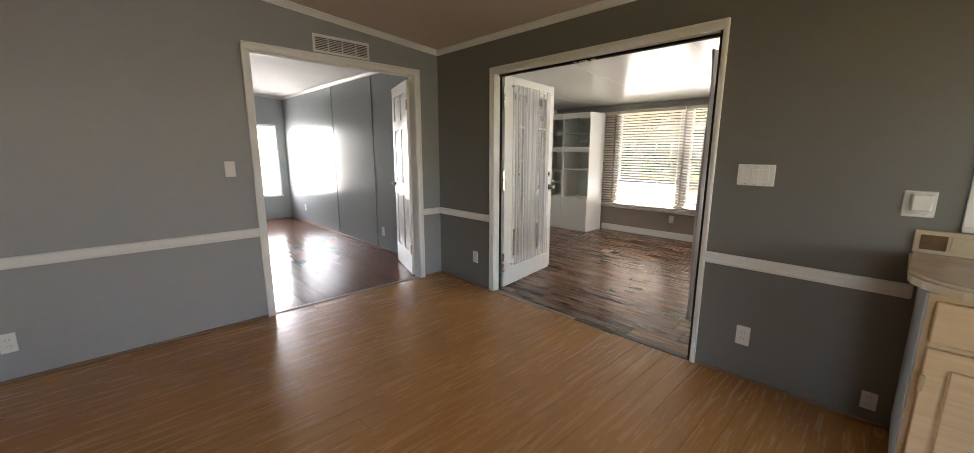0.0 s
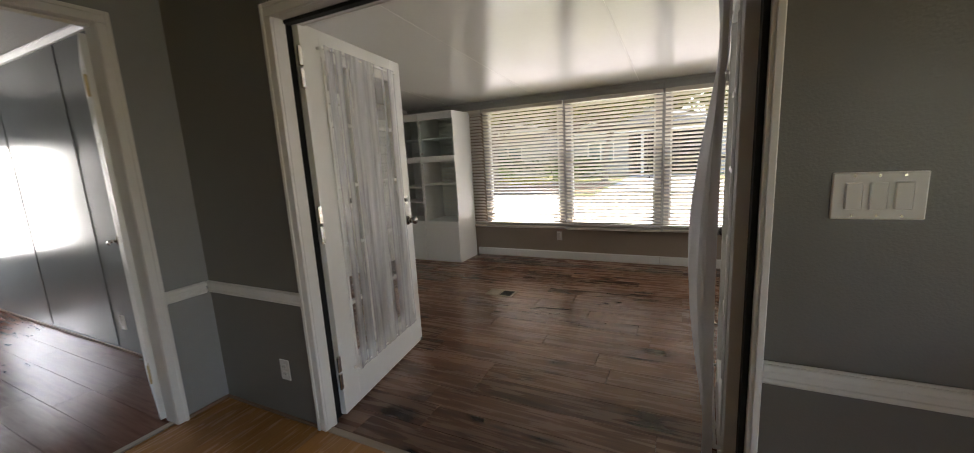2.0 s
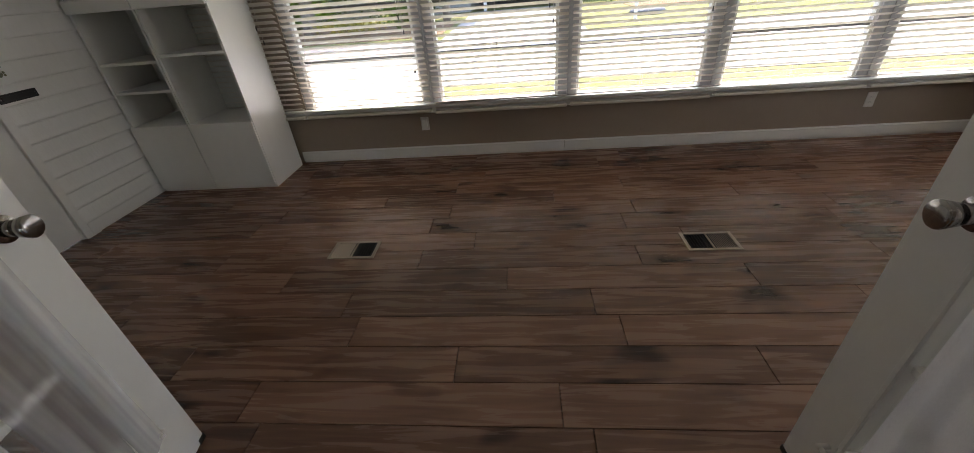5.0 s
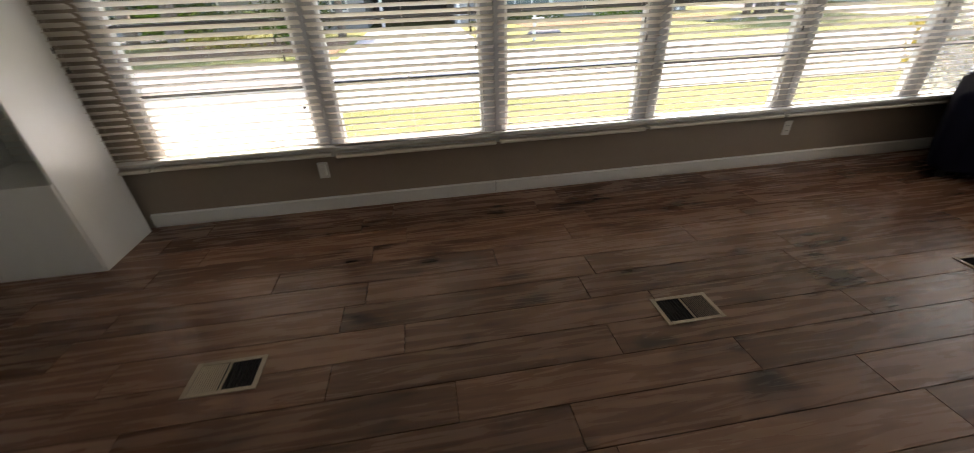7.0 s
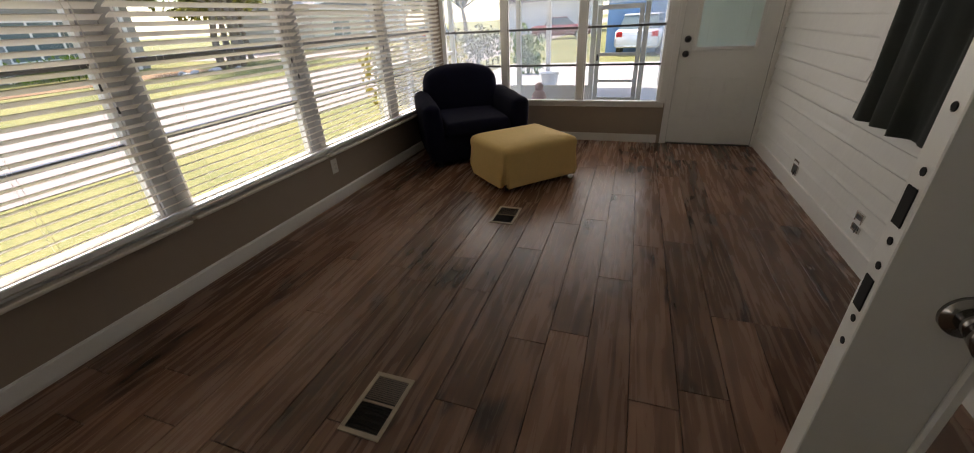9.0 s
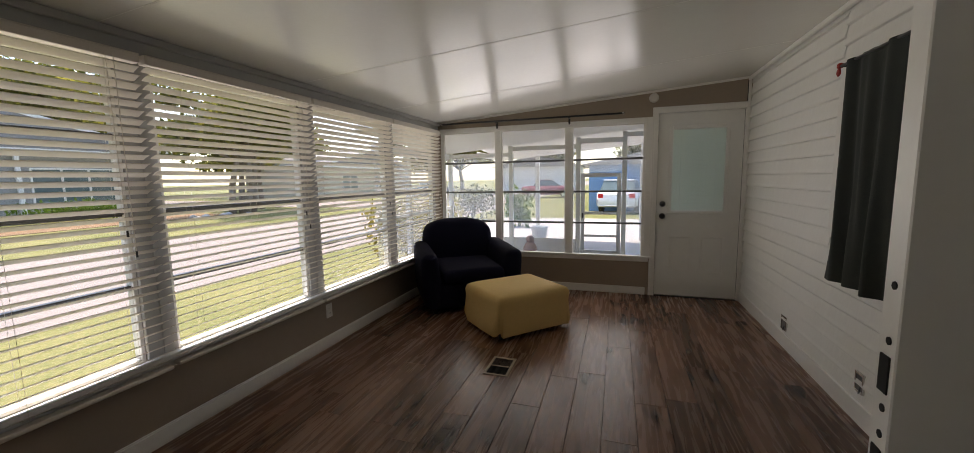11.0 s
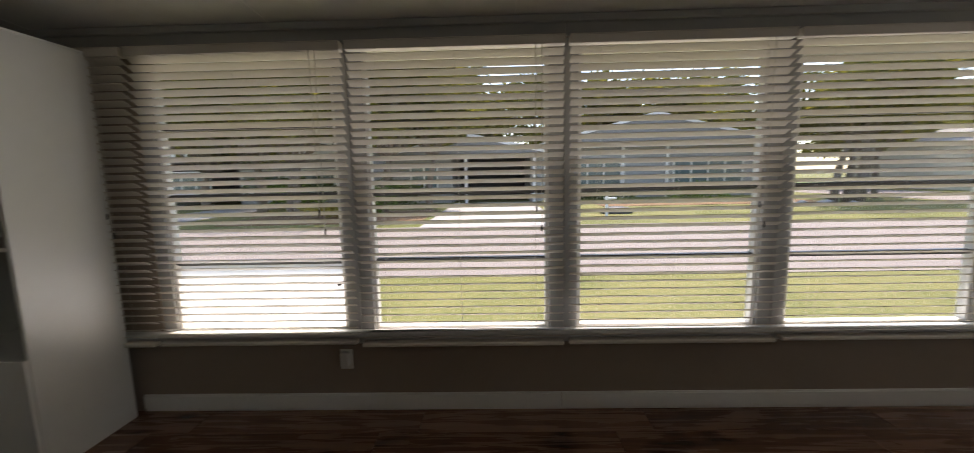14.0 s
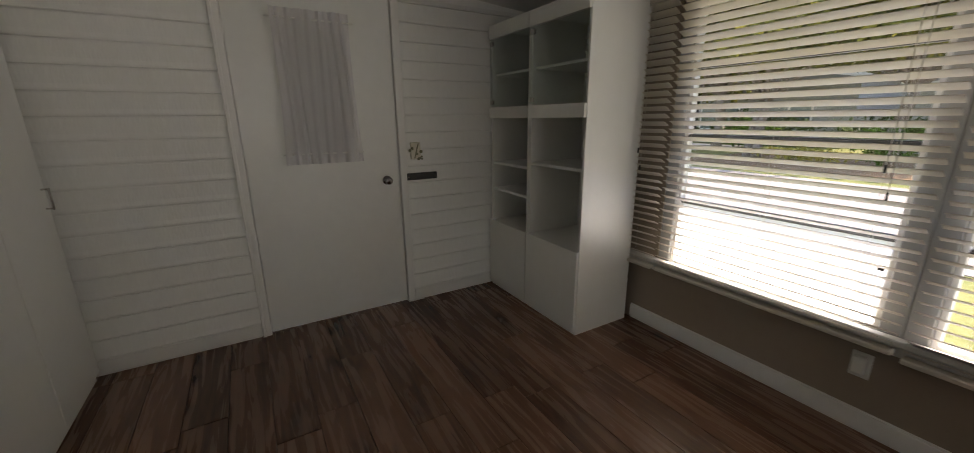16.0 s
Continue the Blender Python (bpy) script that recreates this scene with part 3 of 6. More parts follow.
# ---- windows ----
def window_bay(name, y0, y1, label, milky=False):
    """One bay of the front window row: frame, three horizontal rails and four panes in an awning sash."""
    win = thing(name, label, "window", kind="structure")
    z0, z1, x = GLASS_LO - 0.04, GLASS_HI + 0.015, WX + 0.02
    part("window_frame", boxes((x, x + 0.05, y0, y0 + 0.02, z0, z1), (x, x + 0.05, y1 - 0.02, y1, z0, z1),
                               (x, x + 0.05, y0 + 0.02, y1 - 0.02, z0, z0 + 0.035), (x, x + 0.05, y0 + 0.02, y1 - 0.02, z1 - 0.03, z1), bevel=0.003), WHITE, win)
    part("mullion", boxes((WX + 0.004, WX + 0.08, y0 - MW, y0 - 0.0005, z0, z1), bevel=0.004), FRAME, win)
    part("mullion", boxes((WX + 0.004, WX + 0.08, y1 + 0.0005, y1 + MW - 0.0015, z0, z1), bevel=0.004), FRAME, win)
    step = (z1 - z0 - 0.065) / 4
    pm = mesh_of("pane", boxes((-0.002, 0.002, -(y1 - y0) / 2 + 0.022, (y1 - y0) / 2 - 0.022, -step / 2 + 0.004, step / 2 - 0.004)), GLASS)
    for k in range(4):
        zc = z0 + 0.035 + step * (k + 0.5)
        ob = piece("pane", pm, win, Matrix.Translation((x + 0.03, (y0 + y1) / 2, zc)))
        ob.visible_shadow = False
        if milky and not k:
            ob.data = mesh_of("pane", boxes((-0.002, 0.002, -(y1 - y0) / 2 + 0.022, (y1 - y0) / 2 - 0.022, -step / 2 + 0.004, step / 2 - 0.004)), MILKY)
            tagged(ob, "milky white pane")
        if k:
            zr = z0 + 0.035 + step * k
            part("rail", boxes((x + 0.012, x + 0.046, y0 + 0.02, y1 - 0.02, zr - 0.012, zr + 0.013), (x, x + 0.012, y0 + 0.02, y1 - 0.02, zr - 0.003, zr + 0.007), bevel=0.002), ALU, win)
    if milky:
        part("latch", boxes((x - 0.008, x, y0 + 0.028, y0 + 0.05, z0 + 0.27, z0 + 0.285), bevel=0.002), BLACK, win)
    return win


for k in range(1, 7):
    window_bay("window_%d" % k, MULL[k + 1] + MW, MULL[k] - MW, "tall awning window with four panes and dark rails", milky=(k == 1))

SLAT_PITCH, SLAT_TILT = 0.0415, 24.0


def window_blind(y0, y1, tilt, label, drop=0.0):
    """A wood-look blind: valance, slats on ladder cords, bottom rail, tilt wand."""
    w, yc, x = y1 - y0, (y0 + y1) / 2, WX - 0.052
    top = 1.968
    blind = thing("window_blind", label, "blind", at=(x, yc, 0.4), group="blinds of the window row")
    z = lambda v: v - 0.4
    part("headrail", boxes((-0.022, 0.03, -w / 2 + 0.004, w / 2 - 0.004, z(top - 0.036), z(top + 0.008)), (-0.026, -0.022, -w / 2 + 0.004, w / 2 - 0.004, z(top + 0.002), z(top + 0.008)), bevel=0.002), SLAT, blind)
    lo = 0.437 + drop
    part("bottom_rail", boxes((-0.026, 0.024, -w / 2 + 0.006, w / 2 - 0.006, z(lo - 0.022), z(lo)), bevel=0.005), SLAT, blind)
    half = 0.0255
    bm = bmesh.new()
    nn = 4
    rows = []
    for i in range(nn + 1):
        u = -half + 2 * half * i / nn
        cz = 0.0022 * (1 - (u / half) ** 2)
        rows.append([bm.verts.new((u, s * (w / 2 - 0.008), cz + h)) for s in (-1, 1) for h in (0, 0.0026)])
    for a, b in zip(rows, rows[1:]):
        bm.faces.new((a[0], a[2], b[2], b[0]))
        bm.faces.new((a[1], b[1], b[3], a[3]))
        bm.faces.new((a[0], b[0], b[1], a[1]))
        bm.faces.new((a[2], a[3], b[3], b[2]))
    bm.faces.new((rows[0][0], rows[0][1], rows[0][3], rows[0][2]))
    bm.faces.new((rows[-1][0], rows[-1][2], rows[-1][3], rows[-1][1]))
    sm = mesh_of("slat", bm, SLAT)
    rng = random.Random(int(yc * 100))
    n = int((top - 0.045 - lo - 0.022) / SLAT_PITCH) + 1
    for i in range(n):
        zz = lo + 0.022 + i * SLAT_PITCH
        piece("slat", sm, blind, pose(0, 0, z(zz), rng.uniform(-0.12, 0.12), tilt + rng.uniform(-1.5, 1.5), 0))
    for f in (-0.36, 0.0, 0.36):
        bm = bmesh.new()
        for dx in (-0.0255, 0.0255):
            rod(bm, (dx, f * w, z(lo)), (dx, f * w, z(top - 0.036)), 0.0007, seg=4)
        part("ladder_cord", bm, SLAT, blind)
    bm = bmesh.new()
    rod(bm, (-0.04, -w / 2 + 0.12, z(top - 0.03)), (-0.045, -w / 2 + 0.125, z(1.05)), 0.0016, seg=5)
    rod(bm, (-0.04, -w / 2 + 0.15, z(top - 0.03)), (-0.042, -w / 2 + 0.15, z(1.15)), 0.0012, seg=5)
    cord = part("pull_cord", bm, SLAT, blind)
    bm = bmesh.new()
    rod(bm, (-0.045, -w / 2 + 0.125, z(1.02)), (-0.045, -w / 2 + 0.125, z(1.05)), 0.005, seg=8, r2=0.004)
    part("tassel", bm, BLACK, cord)
    part("tassel", rod(bmesh.new(), (-0.042, -w / 2 + 0.15, z(1.12)), (-0.042, -w / 2 + 0.15, z(1.15)), 0.005, seg=8, r2=0.004), BLACK, cord)
    return blind


SPLIT = [5.40, 4.272, 3.164, 2.057, 0.952, -0.172, -1.30, -2.45]
for k in range(7):
    window_blind(SPLIT[k + 1] + 0.008, SPLIT[k] - 0.008, (SLAT_TILT + (4, 3, 1, 1, -2, 2, 0)[k]),
                 "ivory faux-wood blind with tilted slats, lowered over a window", drop=(0.0, 0.004, -0.012, -0.008, 0.0, 0.0, 0.0)[k])


# end wall windows
def end_window(name, x0, x1):
    win = thing(name, "clear awning window with four panes on the porch side", "window", kind="structure")
    y, z0, z1 = DY - 0.05, 0.42, 1.96
    part("window_frame", boxes((x0 + 0.001, x0 + 0.05, y, y + 0.04, z0, z1), (x1 - 0.05, x1 - 0.001, y, y + 0.04, z0, z1), (x0 + 0.05, x1 - 0.05, y, y + 0.04, z0, z0 + 0.03),
                               (x0 + 0.05, x1 - 0.05, y, y + 0.04, z1 - 0.03, z1), bevel=0.003), WHITE, win)
    step = (z1 - z0 - 0.06) / 4
    pm = mesh_of("pane", boxes((-(x1 - x0) / 2 + 0.052, (x1 - x0) / 2 - 0.052, -0.002, 0.002, -step / 2 + 0.004, step / 2 - 0.004)), GLASS)
    for k in range(4):
        ob = piece("pane", pm, win, Matrix.Translation(((x0 + x1) / 2, y + 0.015, z0 + 0.03 + step * (k + 0.5))))
        ob.visible_shadow = False
        if k:
            zr = z0 + 0.03 + step * k
            part("rail", boxes((x0 + 0.05, x1 - 0.05, y + 0.004, y + 0.034, zr - 0.01, zr + 0.012), bevel=0.002), ALU, win)
    return win


for k, (a, b) in enumerate([(5.42, 6.285), (6.285, 7.15), (7.15, 7.93)]):
    end_window("window_%d" % (7 + k), a, b)
trim("trim_end_windows", boxes((5.38, 5.445, DY, DY + 0.014, 0.43, 2.0), (6.25, 6.32, DY, DY + 0.012, 0.455, 1.94), (7.115, 7.185, DY, DY + 0.012, 0.455, 1.94),
                               (5.446, 7.93, DY, DY + 0.013, 1.945, 2.0), bevel=0.003), "off-white casing round the end windows")
trim("sill_end", boxes((5.37, 7.93, DY, DY + 0.035, 0.43, 0.454), (5.39, 7.92, DY, DY + 0.014, 0.385, 0.43), bevel=0.004), "off-white sill under the end windows", category="sill")

# curtain rod over the end windows
crod = thing("curtain_rod", "black metal curtain rod with three brackets, bare", "curtain rod", at=(6.78, DY, 2.05))
bm = rod(bmesh.new(), (-1.08, 0.075, 0.0), (1.08, 0.075, 0.0), 0.011)
part("pole", bm, BLACK, crod, smooth=True)
for dx in (-1.09, 1.09):
    bm = ball(bmesh.new(), (dx, 0.075, 0), 0.016)
    part("finial", bm, CHROME, crod, "pale metal end cap", smooth=True)
for dx in (-0.5, 0.376):
    bm = boxes((dx - 0.011, dx + 0.011, 0.0145, 0.02, -0.08, 0.02), (dx - 0.008, dx + 0.008, 0.02, 0.08, -0.02, -0.011), bevel=0.002)
    part("bracket", bm, BLACK, crod)

# ---- exterior door in the end wall ----
door = tagged(new("door_1"), "white half-glazed exterior door with enclosed mini blind, closed", "door", kind="structure")
door.matrix_basis = pose(DDOOR[1], DY - 0.03, 0.012, 0, 0, 180)
W = DDOOR[1] - DDOOR[0]
lite = (0.135, 0.665, 0.955, 1.855)
part("slab", boxes((0, lite[0], -0.022, 0.022, 0, 2.015), (lite[1], W, -0.022, 0.022, 0, 2.015), (lite[0], lite[1], -0.022, 0.022, 0, lite[2]),
                   (lite[0], lite[1], -0.022, 0.022, lite[3], 2.015)), DOOR_WHITE, door)
part("glazing_frame", boxes((lite[0] - 0.025, lite[0] + 0.012, -0.034, -0.022, lite[2] - 0.025, lite[3] + 0.025), (lite[1] - 0.012, lite[1] + 0.025, -0.034, -0.022, lite[2] - 0.025, lite[3] + 0.025),
                            (lite[0] + 0.012, lite[1] - 0.012, -0.034, -0.022, lite[2] - 0.025, lite[2] + 0.012), (lite[0] + 0.012, lite[1] - 0.012, -0.034, -0.022, lite[3] - 0.012, lite[3] + 0.025), bevel=0.004), WHITE, door)
g = part("glass", boxes((lite[0], lite[1], -0.014, -0.011, lite[2], lite[3])), GLASS, door)
g.visible_shadow = False
sm = mesh_of("mini_slat", boxes((lite[0] + 0.002, lite[1] - 0.002, -0.009, 0.009, -0.0004, 0.0004)), MINI)
for i in range(60):
    piece("mini_slat", sm, door, pose(0, 0, lite[2] + 0.02 + i * 0.0145, 64, 0, 0))
# black fillers beside the slab paint in the shade of the door gaps
part("gap_shade_strip", boxes((-0.0038, -0.0004, -0.018, 0.018, 0, 2.015), (W + 0.0004, W + 0.0038, -0.018, 0.018, 0, 2.015)), BLACK, door)
part("mini_blind_rail", boxes((lite[0] + 0.03, lite[1] - 0.03, -0.006, 0.006, lite[3] - 0.016, lite[3] - 0.004)), WHITE, door)
for fx in (0.23, 0.57):
    part("mini_cord", boxes((fx - 0.0012, fx + 0.0012, -0.0085, -0.0075, lite[2] + 0.01, lite[3] - 0.01)), WHITE, door)
for a in (0.14, 0.455):
    part("panel", boxes((a, a + 0.22, -0.026, -0.0221, 0.27, 0.285), (a, a + 0.22, -0.026, -0.0221, 0.66, 0.675), (a, a + 0.015, -0.026, -0.0221, 0.286, 0.659), (a + 0.205, a + 0.22, -0.026, -0.0221, 0.286, 0.659),
                        (a + 0.03, a + 0.19, -0.0245, -0.0221, 0.3, 0.645), bevel=0.002), DOOR_WHITE, door)
for zk, r in ((1.035, 0.03), (0.9, 0.03)):
    bm = rod(bmesh.new(), (0.06, -0.0221, zk), (0.06, -0.034, zk), 0.031, seg=20)
    if zk < 1:
        rod(bm, (0.06, -0.034, zk), (0.06, -0.06, zk), 0.012)
        ball(bm, (0.06, -0.07, zk), 0.027, sy=0.75)
    else:
        rod(bm, (0.06, -0.034, zk), (0.06, -0.046, zk), 0.022, seg=20, r2=0.018)
    part("deadbolt" if zk > 1 else "knob", bm, BLACK, door, "black metal", smooth=True)
for zk in (0.25, 1.02, 1.8):
    part("hinge", boxes((W - 0.002, W + 0.012, -0.034, -0.02, zk - 0.05, zk + 0.05), bevel=0.003), CHROME, door)
trim("trim_door_south", casing_y(DY, 1, DDOOR[0] - 0.004, DDOOR[1] + 0.004, 2.035, w=0.062), "white casing round the exterior door")
trim("trim_jamb_south", boxes((DDOOR[0] - 0.028, DDOOR[0] - 0.004, DY - 0.1, DY, 0, 2.032), (DDOOR[1] + 0.004, DDOOR[1] + 0.028, DY - 0.1, DY, 0, 2.032), (DDOOR[0] - 0.028, DDOOR[1] + 0.028, DY - 0.1, DY, 2.032, 2.043)),
     "white jamb of the exterior door")
trim("threshold_south", boxes((DDOOR[0] - 0.003, DDOOR[1] + 0.003, DY - 0.09, DY + 0.02, -0.01, 0.01), bevel=0.003), "dark threshold below the exterior door", BLACK, "threshold")
sd = thing("smoke_detector", "round white plastic smoke detector on the end wall", "smoke detector", at=(5.376, DY, 2.2))
bm = rod(bmesh.new(), (0, 0.0005, 0), (0, 0.012, 0), 0.05, seg=28)
part("base", bm, PLASTIC, sd, smooth=False)
bm = rod(bmesh.new(), (0, 0.0121, 0), (0, 0.034, 0), 0.047, seg=28, r2=0.038)
part("cover", bm, PLASTIC, sd)


# ---- lap siding ----
COURSE = 0.1147


def siding_board(length, mat=SIDING):
    """One lap board: thicker at its lower edge, which overhangs the board below. Runs along +y, faces +x."""
    bm = bmesh.new()
    prof = [(0.0, 0.0), (0.015, 0.0), (0.0205, 0.004), (0.0205, 0.014), (0.015, 0.034), (0.006, COURSE - 0.009), (0.0, COURSE - 0.009)]
    ends = [[bm.verts.new((u, y, w)) for u, w in prof] for y in (0, length)]
    k = len(prof)
    for i in range(k):
        bm.faces.new((ends[0][i], ends[0][(i + 1) % k], ends[1][(i + 1) % k], ends[1][i]))
    bm.faces.new(ends[0])
    bm.faces.new(ends[1][::-1])
    return mesh_of("siding_board", bm, mat)


def side_wall(name, label, runs, turn, origin):
    """Lap boards over runs (start, end, z0, z1) along a wall."""
    wall = tagged(new(name), label, "wall", kind="structure")
    wall.matrix_basis = pose(*origin, 0, 0, turn)
    for a, b, z0, z1 in runs:
        me = siding_board(b - a)
        n = int(math.floor((z1 - z0) / COURSE))
        for i in range(n):
            piece("siding_board", me, wall, pose(0, a, z0 + i * COURSE, random.uniform(-0.03, 0.03), 0, 0))
        rest = z1 - z0 - n * COURSE
        if rest > 0.02:
            ob = piece("siding_board", me, wall, Matrix.LocRotScale((0, a, z0 + n * COURSE), None, (1, 1, rest / COURSE)))
    return wall


side_wall("wall_siding_west", "white painted lap siding on the former outside wall",
          [(DY + 0.025, -0.69, 0.09, 2.30), (-0.69, 0.67, 0.09, 0.95), (0.67, r0 - 0.075, 0.09, 2.30), (r1 + 0.0925, EY - 0.02, 0.09, 2.30), (-0.69, 0.67, 1.99, 2.30), (r0 - 0.075, r1 + 0.0925, 2.075, 2.30)],
          0, (SX - 0.012, 0, 0))
side_wall("wall_siding_north", "white painted lap siding on the end wall",
          [(SX + 0.01, WDOOR[0] - 0.055, 0.09, 2.24), (WDOOR[1] + 0.055, WX, 0.09, 2.075), (WDOOR[0] - 0.055, WDOOR[1] + 0.055, 2.09, 2.14)], -90, (0, EY + 0.012, 0))
# ---- cloth ----
def gathered(name, w, h, folds, depth, mat, parent, at, seed=1, flare=0.15, nx=90, nz=14, label="", thick=0.002, ruffle=0.0, taper=0.0, bulge=0.0):
    """A gathered curtain hanging in the local xz plane: uneven folds that wander and open towards the hem."""
    rng = random.Random(seed)
    bm = bmesh.new()
    ph = [rng.uniform(0, 6.28) for _ in range(5)]
    fr = [folds * f for f in (1.0, 0.53, 1.71, 2.3, 0.27)]
    am = (0.55, 0.35, 0.2, 0.08, 0.25)
    for side in ((0, 1) if thick else (0,)):
        grid = []
        for j in range(nz + 1):
            v = j / nz
            row = []
            for i in range(nx + 1):
                u = i / nx
                d = sum(a * math.sin(6.283 * f * u + p + 0.5 * math.sin(2.2 * v + p) + 0.25 * math.sin(5 * v + 3 * p)) for a, f, p in zip(am, fr, ph))
                amp = depth * (0.55 + flare * (1 - v) * 2 + ruffle * (max(0, v - 0.93) + max(0, 0.07 - v)) * 12)
                xx = (u - 0.5) * w * (1 - taper * v) + 0.012 * math.sin(3 * v + 9 * u)
                row.append(bm.verts.new((xx, d * amp + side * thick + bulge * math.sin(math.pi * min(1.0, v / 0.85)) ** 1.2 * math.sin(math.pi * u) ** 0.8, v * h)))
            grid.append(row)
        for a, b in zip(grid, grid[1:]):
            for i in range(nx):
                bm.faces.new((a[i], a[i + 1], b[i + 1], b[i]))
    return part(name, bm, mat, parent, label, smooth=True, m=Matrix.Translation(at))


# ---- double glazed doors between dining room and sunroom ----
def french_leaf(name, label, hinge, turn, curtain_side, w=0.93, knob_z=0.93):
    """A fifteen-pane door leaf; local x runs from hinge to free edge, y is the thickness."""
    leaf = tagged(new(name), label, "door", kind="structure")
    leaf.matrix_basis = pose(*hinge, 0, 0, turn)
    h, t = 2.0, 0.022
    back = 0.105 if curtain_side > 0 else 0.072
    st, tr, br = 0.135, 0.125, 0.25
    part("leaf_frame", boxes((0, st, -t, t, 0, h), (w - st, w, -t, t, 0, h), (st, w - st, -t, t, 0, br), (st, w - st, -t, t, h - tr, h), bevel=0.002), DOOR_WHITE, leaf)
    a, b, lo, hi = st, w - st, br, h - tr
    part("glazing_bead", boxes((a, a + 0.018, -t - 0.006, t + 0.006, lo, hi), (b - 0.018, b, -t - 0.006, t + 0.006, lo, hi), (a + 0.018, b - 0.018, -t - 0.006, t + 0.006, lo, lo + 0.018),
                               (a + 0.018, b - 0.018, -t - 0.006, t + 0.006, hi - 0.018, hi), bevel=0.004), DOOR_WHITE, leaf)
    for i in (1, 2):
        x = a + (b - a) * i / 3
        part("muntin", boxes((x - 0.011, x + 0.011, -0.014, 0.014, lo + 0.018, hi - 0.018), bevel=0.004), DOOR_WHITE, leaf)
    for k in range(1, 5):
        z = lo + (hi - lo) * k / 5
        for i in range(3):
            part("muntin", boxes((a + (b - a) * i / 3 + 0.0185 - 0.007 * (i > 0), a + (b - a) * (i + 1) / 3 - 0.0185 + 0.007 * (i < 2), -0.013, 0.013, z - 0.011, z + 0.011), bevel=0.003), DOOR_WHITE, leaf)
    pw, ph = (b - a) / 3, (hi - lo) / 5
    pm = mesh_of("pane", boxes((-pw / 2 + 0.004, pw / 2 - 0.004, -0.002, 0.002, -ph / 2 + 0.004, ph / 2 - 0.004)), GLASS)
    for i in range(3):
        for k in range(5):
            ob = piece("pane", pm, leaf, Matrix.Translation((a + pw * (i + 0.5), 0, lo + ph * (k + 0.5))))
            ob.visible_shadow = False
    s = curtain_side
    for z in (lo - 0.035, hi + 0.035):
        bm = rod(bmesh.new(), (a - 0.02, s * (t + 0.022), z), (b + 0.02, s * (t + 0.022), z), 0.006)
        for x in (a - 0.02, b + 0.02):
            rod(bm, (x, s * t, z), (x, s * (t + 0.028), z), 0.008)
        part("sash_rod", bm, WHITE, leaf, smooth=True)
    near = s > 0
    gathered("sheer_curtain", (w - 0.16) if near else (b - a + 0.02), hi - lo + 0.1, 11 - 4 * near, 0.006 + 0.021 * near, SHEER_NEAR if near else SHEER, leaf, ((w - 0.24) / 2 if near else (a + b) / 2, s * (t + 0.03 + 0.008 * near), lo - 0.05), seed=int(10 * w) + (7 if s > 0 else 3), nx=120, nz=24, label="gathered white sheer curtain", ruffle=0.4, flare=0.05, thick=0.0, bulge=0.09 * near)
    for q in (-1, 1):
        bm = rod(bmesh.new(), (w - back, q * t, knob_z), (w - back, q * (t + 0.008), knob_z), 0.032, seg=24)
        rod(bm, (w - back, q * (t + 0.008), knob_z), (w - back, q * (t + 0.035), knob_z), 0.019, seg=16)
        rod(bm, (w - back, q * (t + 0.035), knob_z), (w - back, q * (t + 0.066), knob_z), 0.021, seg=20, r2=0.027)
        ball(bm, (w - back, q * (t + 0.066), knob_z), 0.027, sy=0.3)
        part("knob", bm, KNOB, leaf, "brushed metal", smooth=True)
        if not near:
            part("bolt_plate", boxes((w - back - 0.024, w - back + 0.024, q * t - 0.004 * (q < 0), q * t + 0.004 * (q > 0), knob_z + 0.115, knob_z + 0.175), bevel=0.002), CHROME, leaf)
            part("bolt_turn", rod(bmesh.new(), (w - back, q * (t + 0.004), knob_z + 0.145), (w - back, q * (t + 0.012), knob_z + 0.145), 0.012, seg=16), BLACK, leaf)
    for z, hh in ((knob_z, 0.028), (knob_z + 0.14, 0.028)):
        part("latch_plate", boxes((w - 0.0005, w + 0.0022, -0.012, 0.012, z - hh, z + hh), bevel=0.001), HOLE, leaf)
    for z in (knob_z - 0.09, knob_z - 0.045, knob_z + 0.05, knob_z + 0.09, knob_z + 0.19, knob_z + 0.27):
        bm = rod(bmesh.new(), (w - 0.0005, 0.004, z), (w + 0.0015, 0.004, z), 0.006, seg=10)
        part("screw_hole", bm, HOLE, leaf)
    for z in (0.2, 0.3, 1.0, 1.1, 1.75, 1.85):
        part("hinge", boxes((-0.02, 0.003, -s * 0 - 0.028, -0.016, z - 0.045, z + 0.045), bevel=0.003), CHROME, leaf)
    part("bottom_guard", boxes((w - 0.03, w + 0.004, -t - 0.002, t + 0.002, -0.004, 0.02), bevel=0.002), BLACK, leaf)
    return leaf


french_leaf("door_2", "white multi-pane door leaf with sheer curtain, standing open", (4.44, 3.484, 0.012), 9.2, -1, w=0.938)
french_leaf("door_3", "white multi-pane door leaf with sheer curtain, standing open", (4.482, 1.678, 0.012), -2.5, 1, w=0.885, knob_z=0.918)


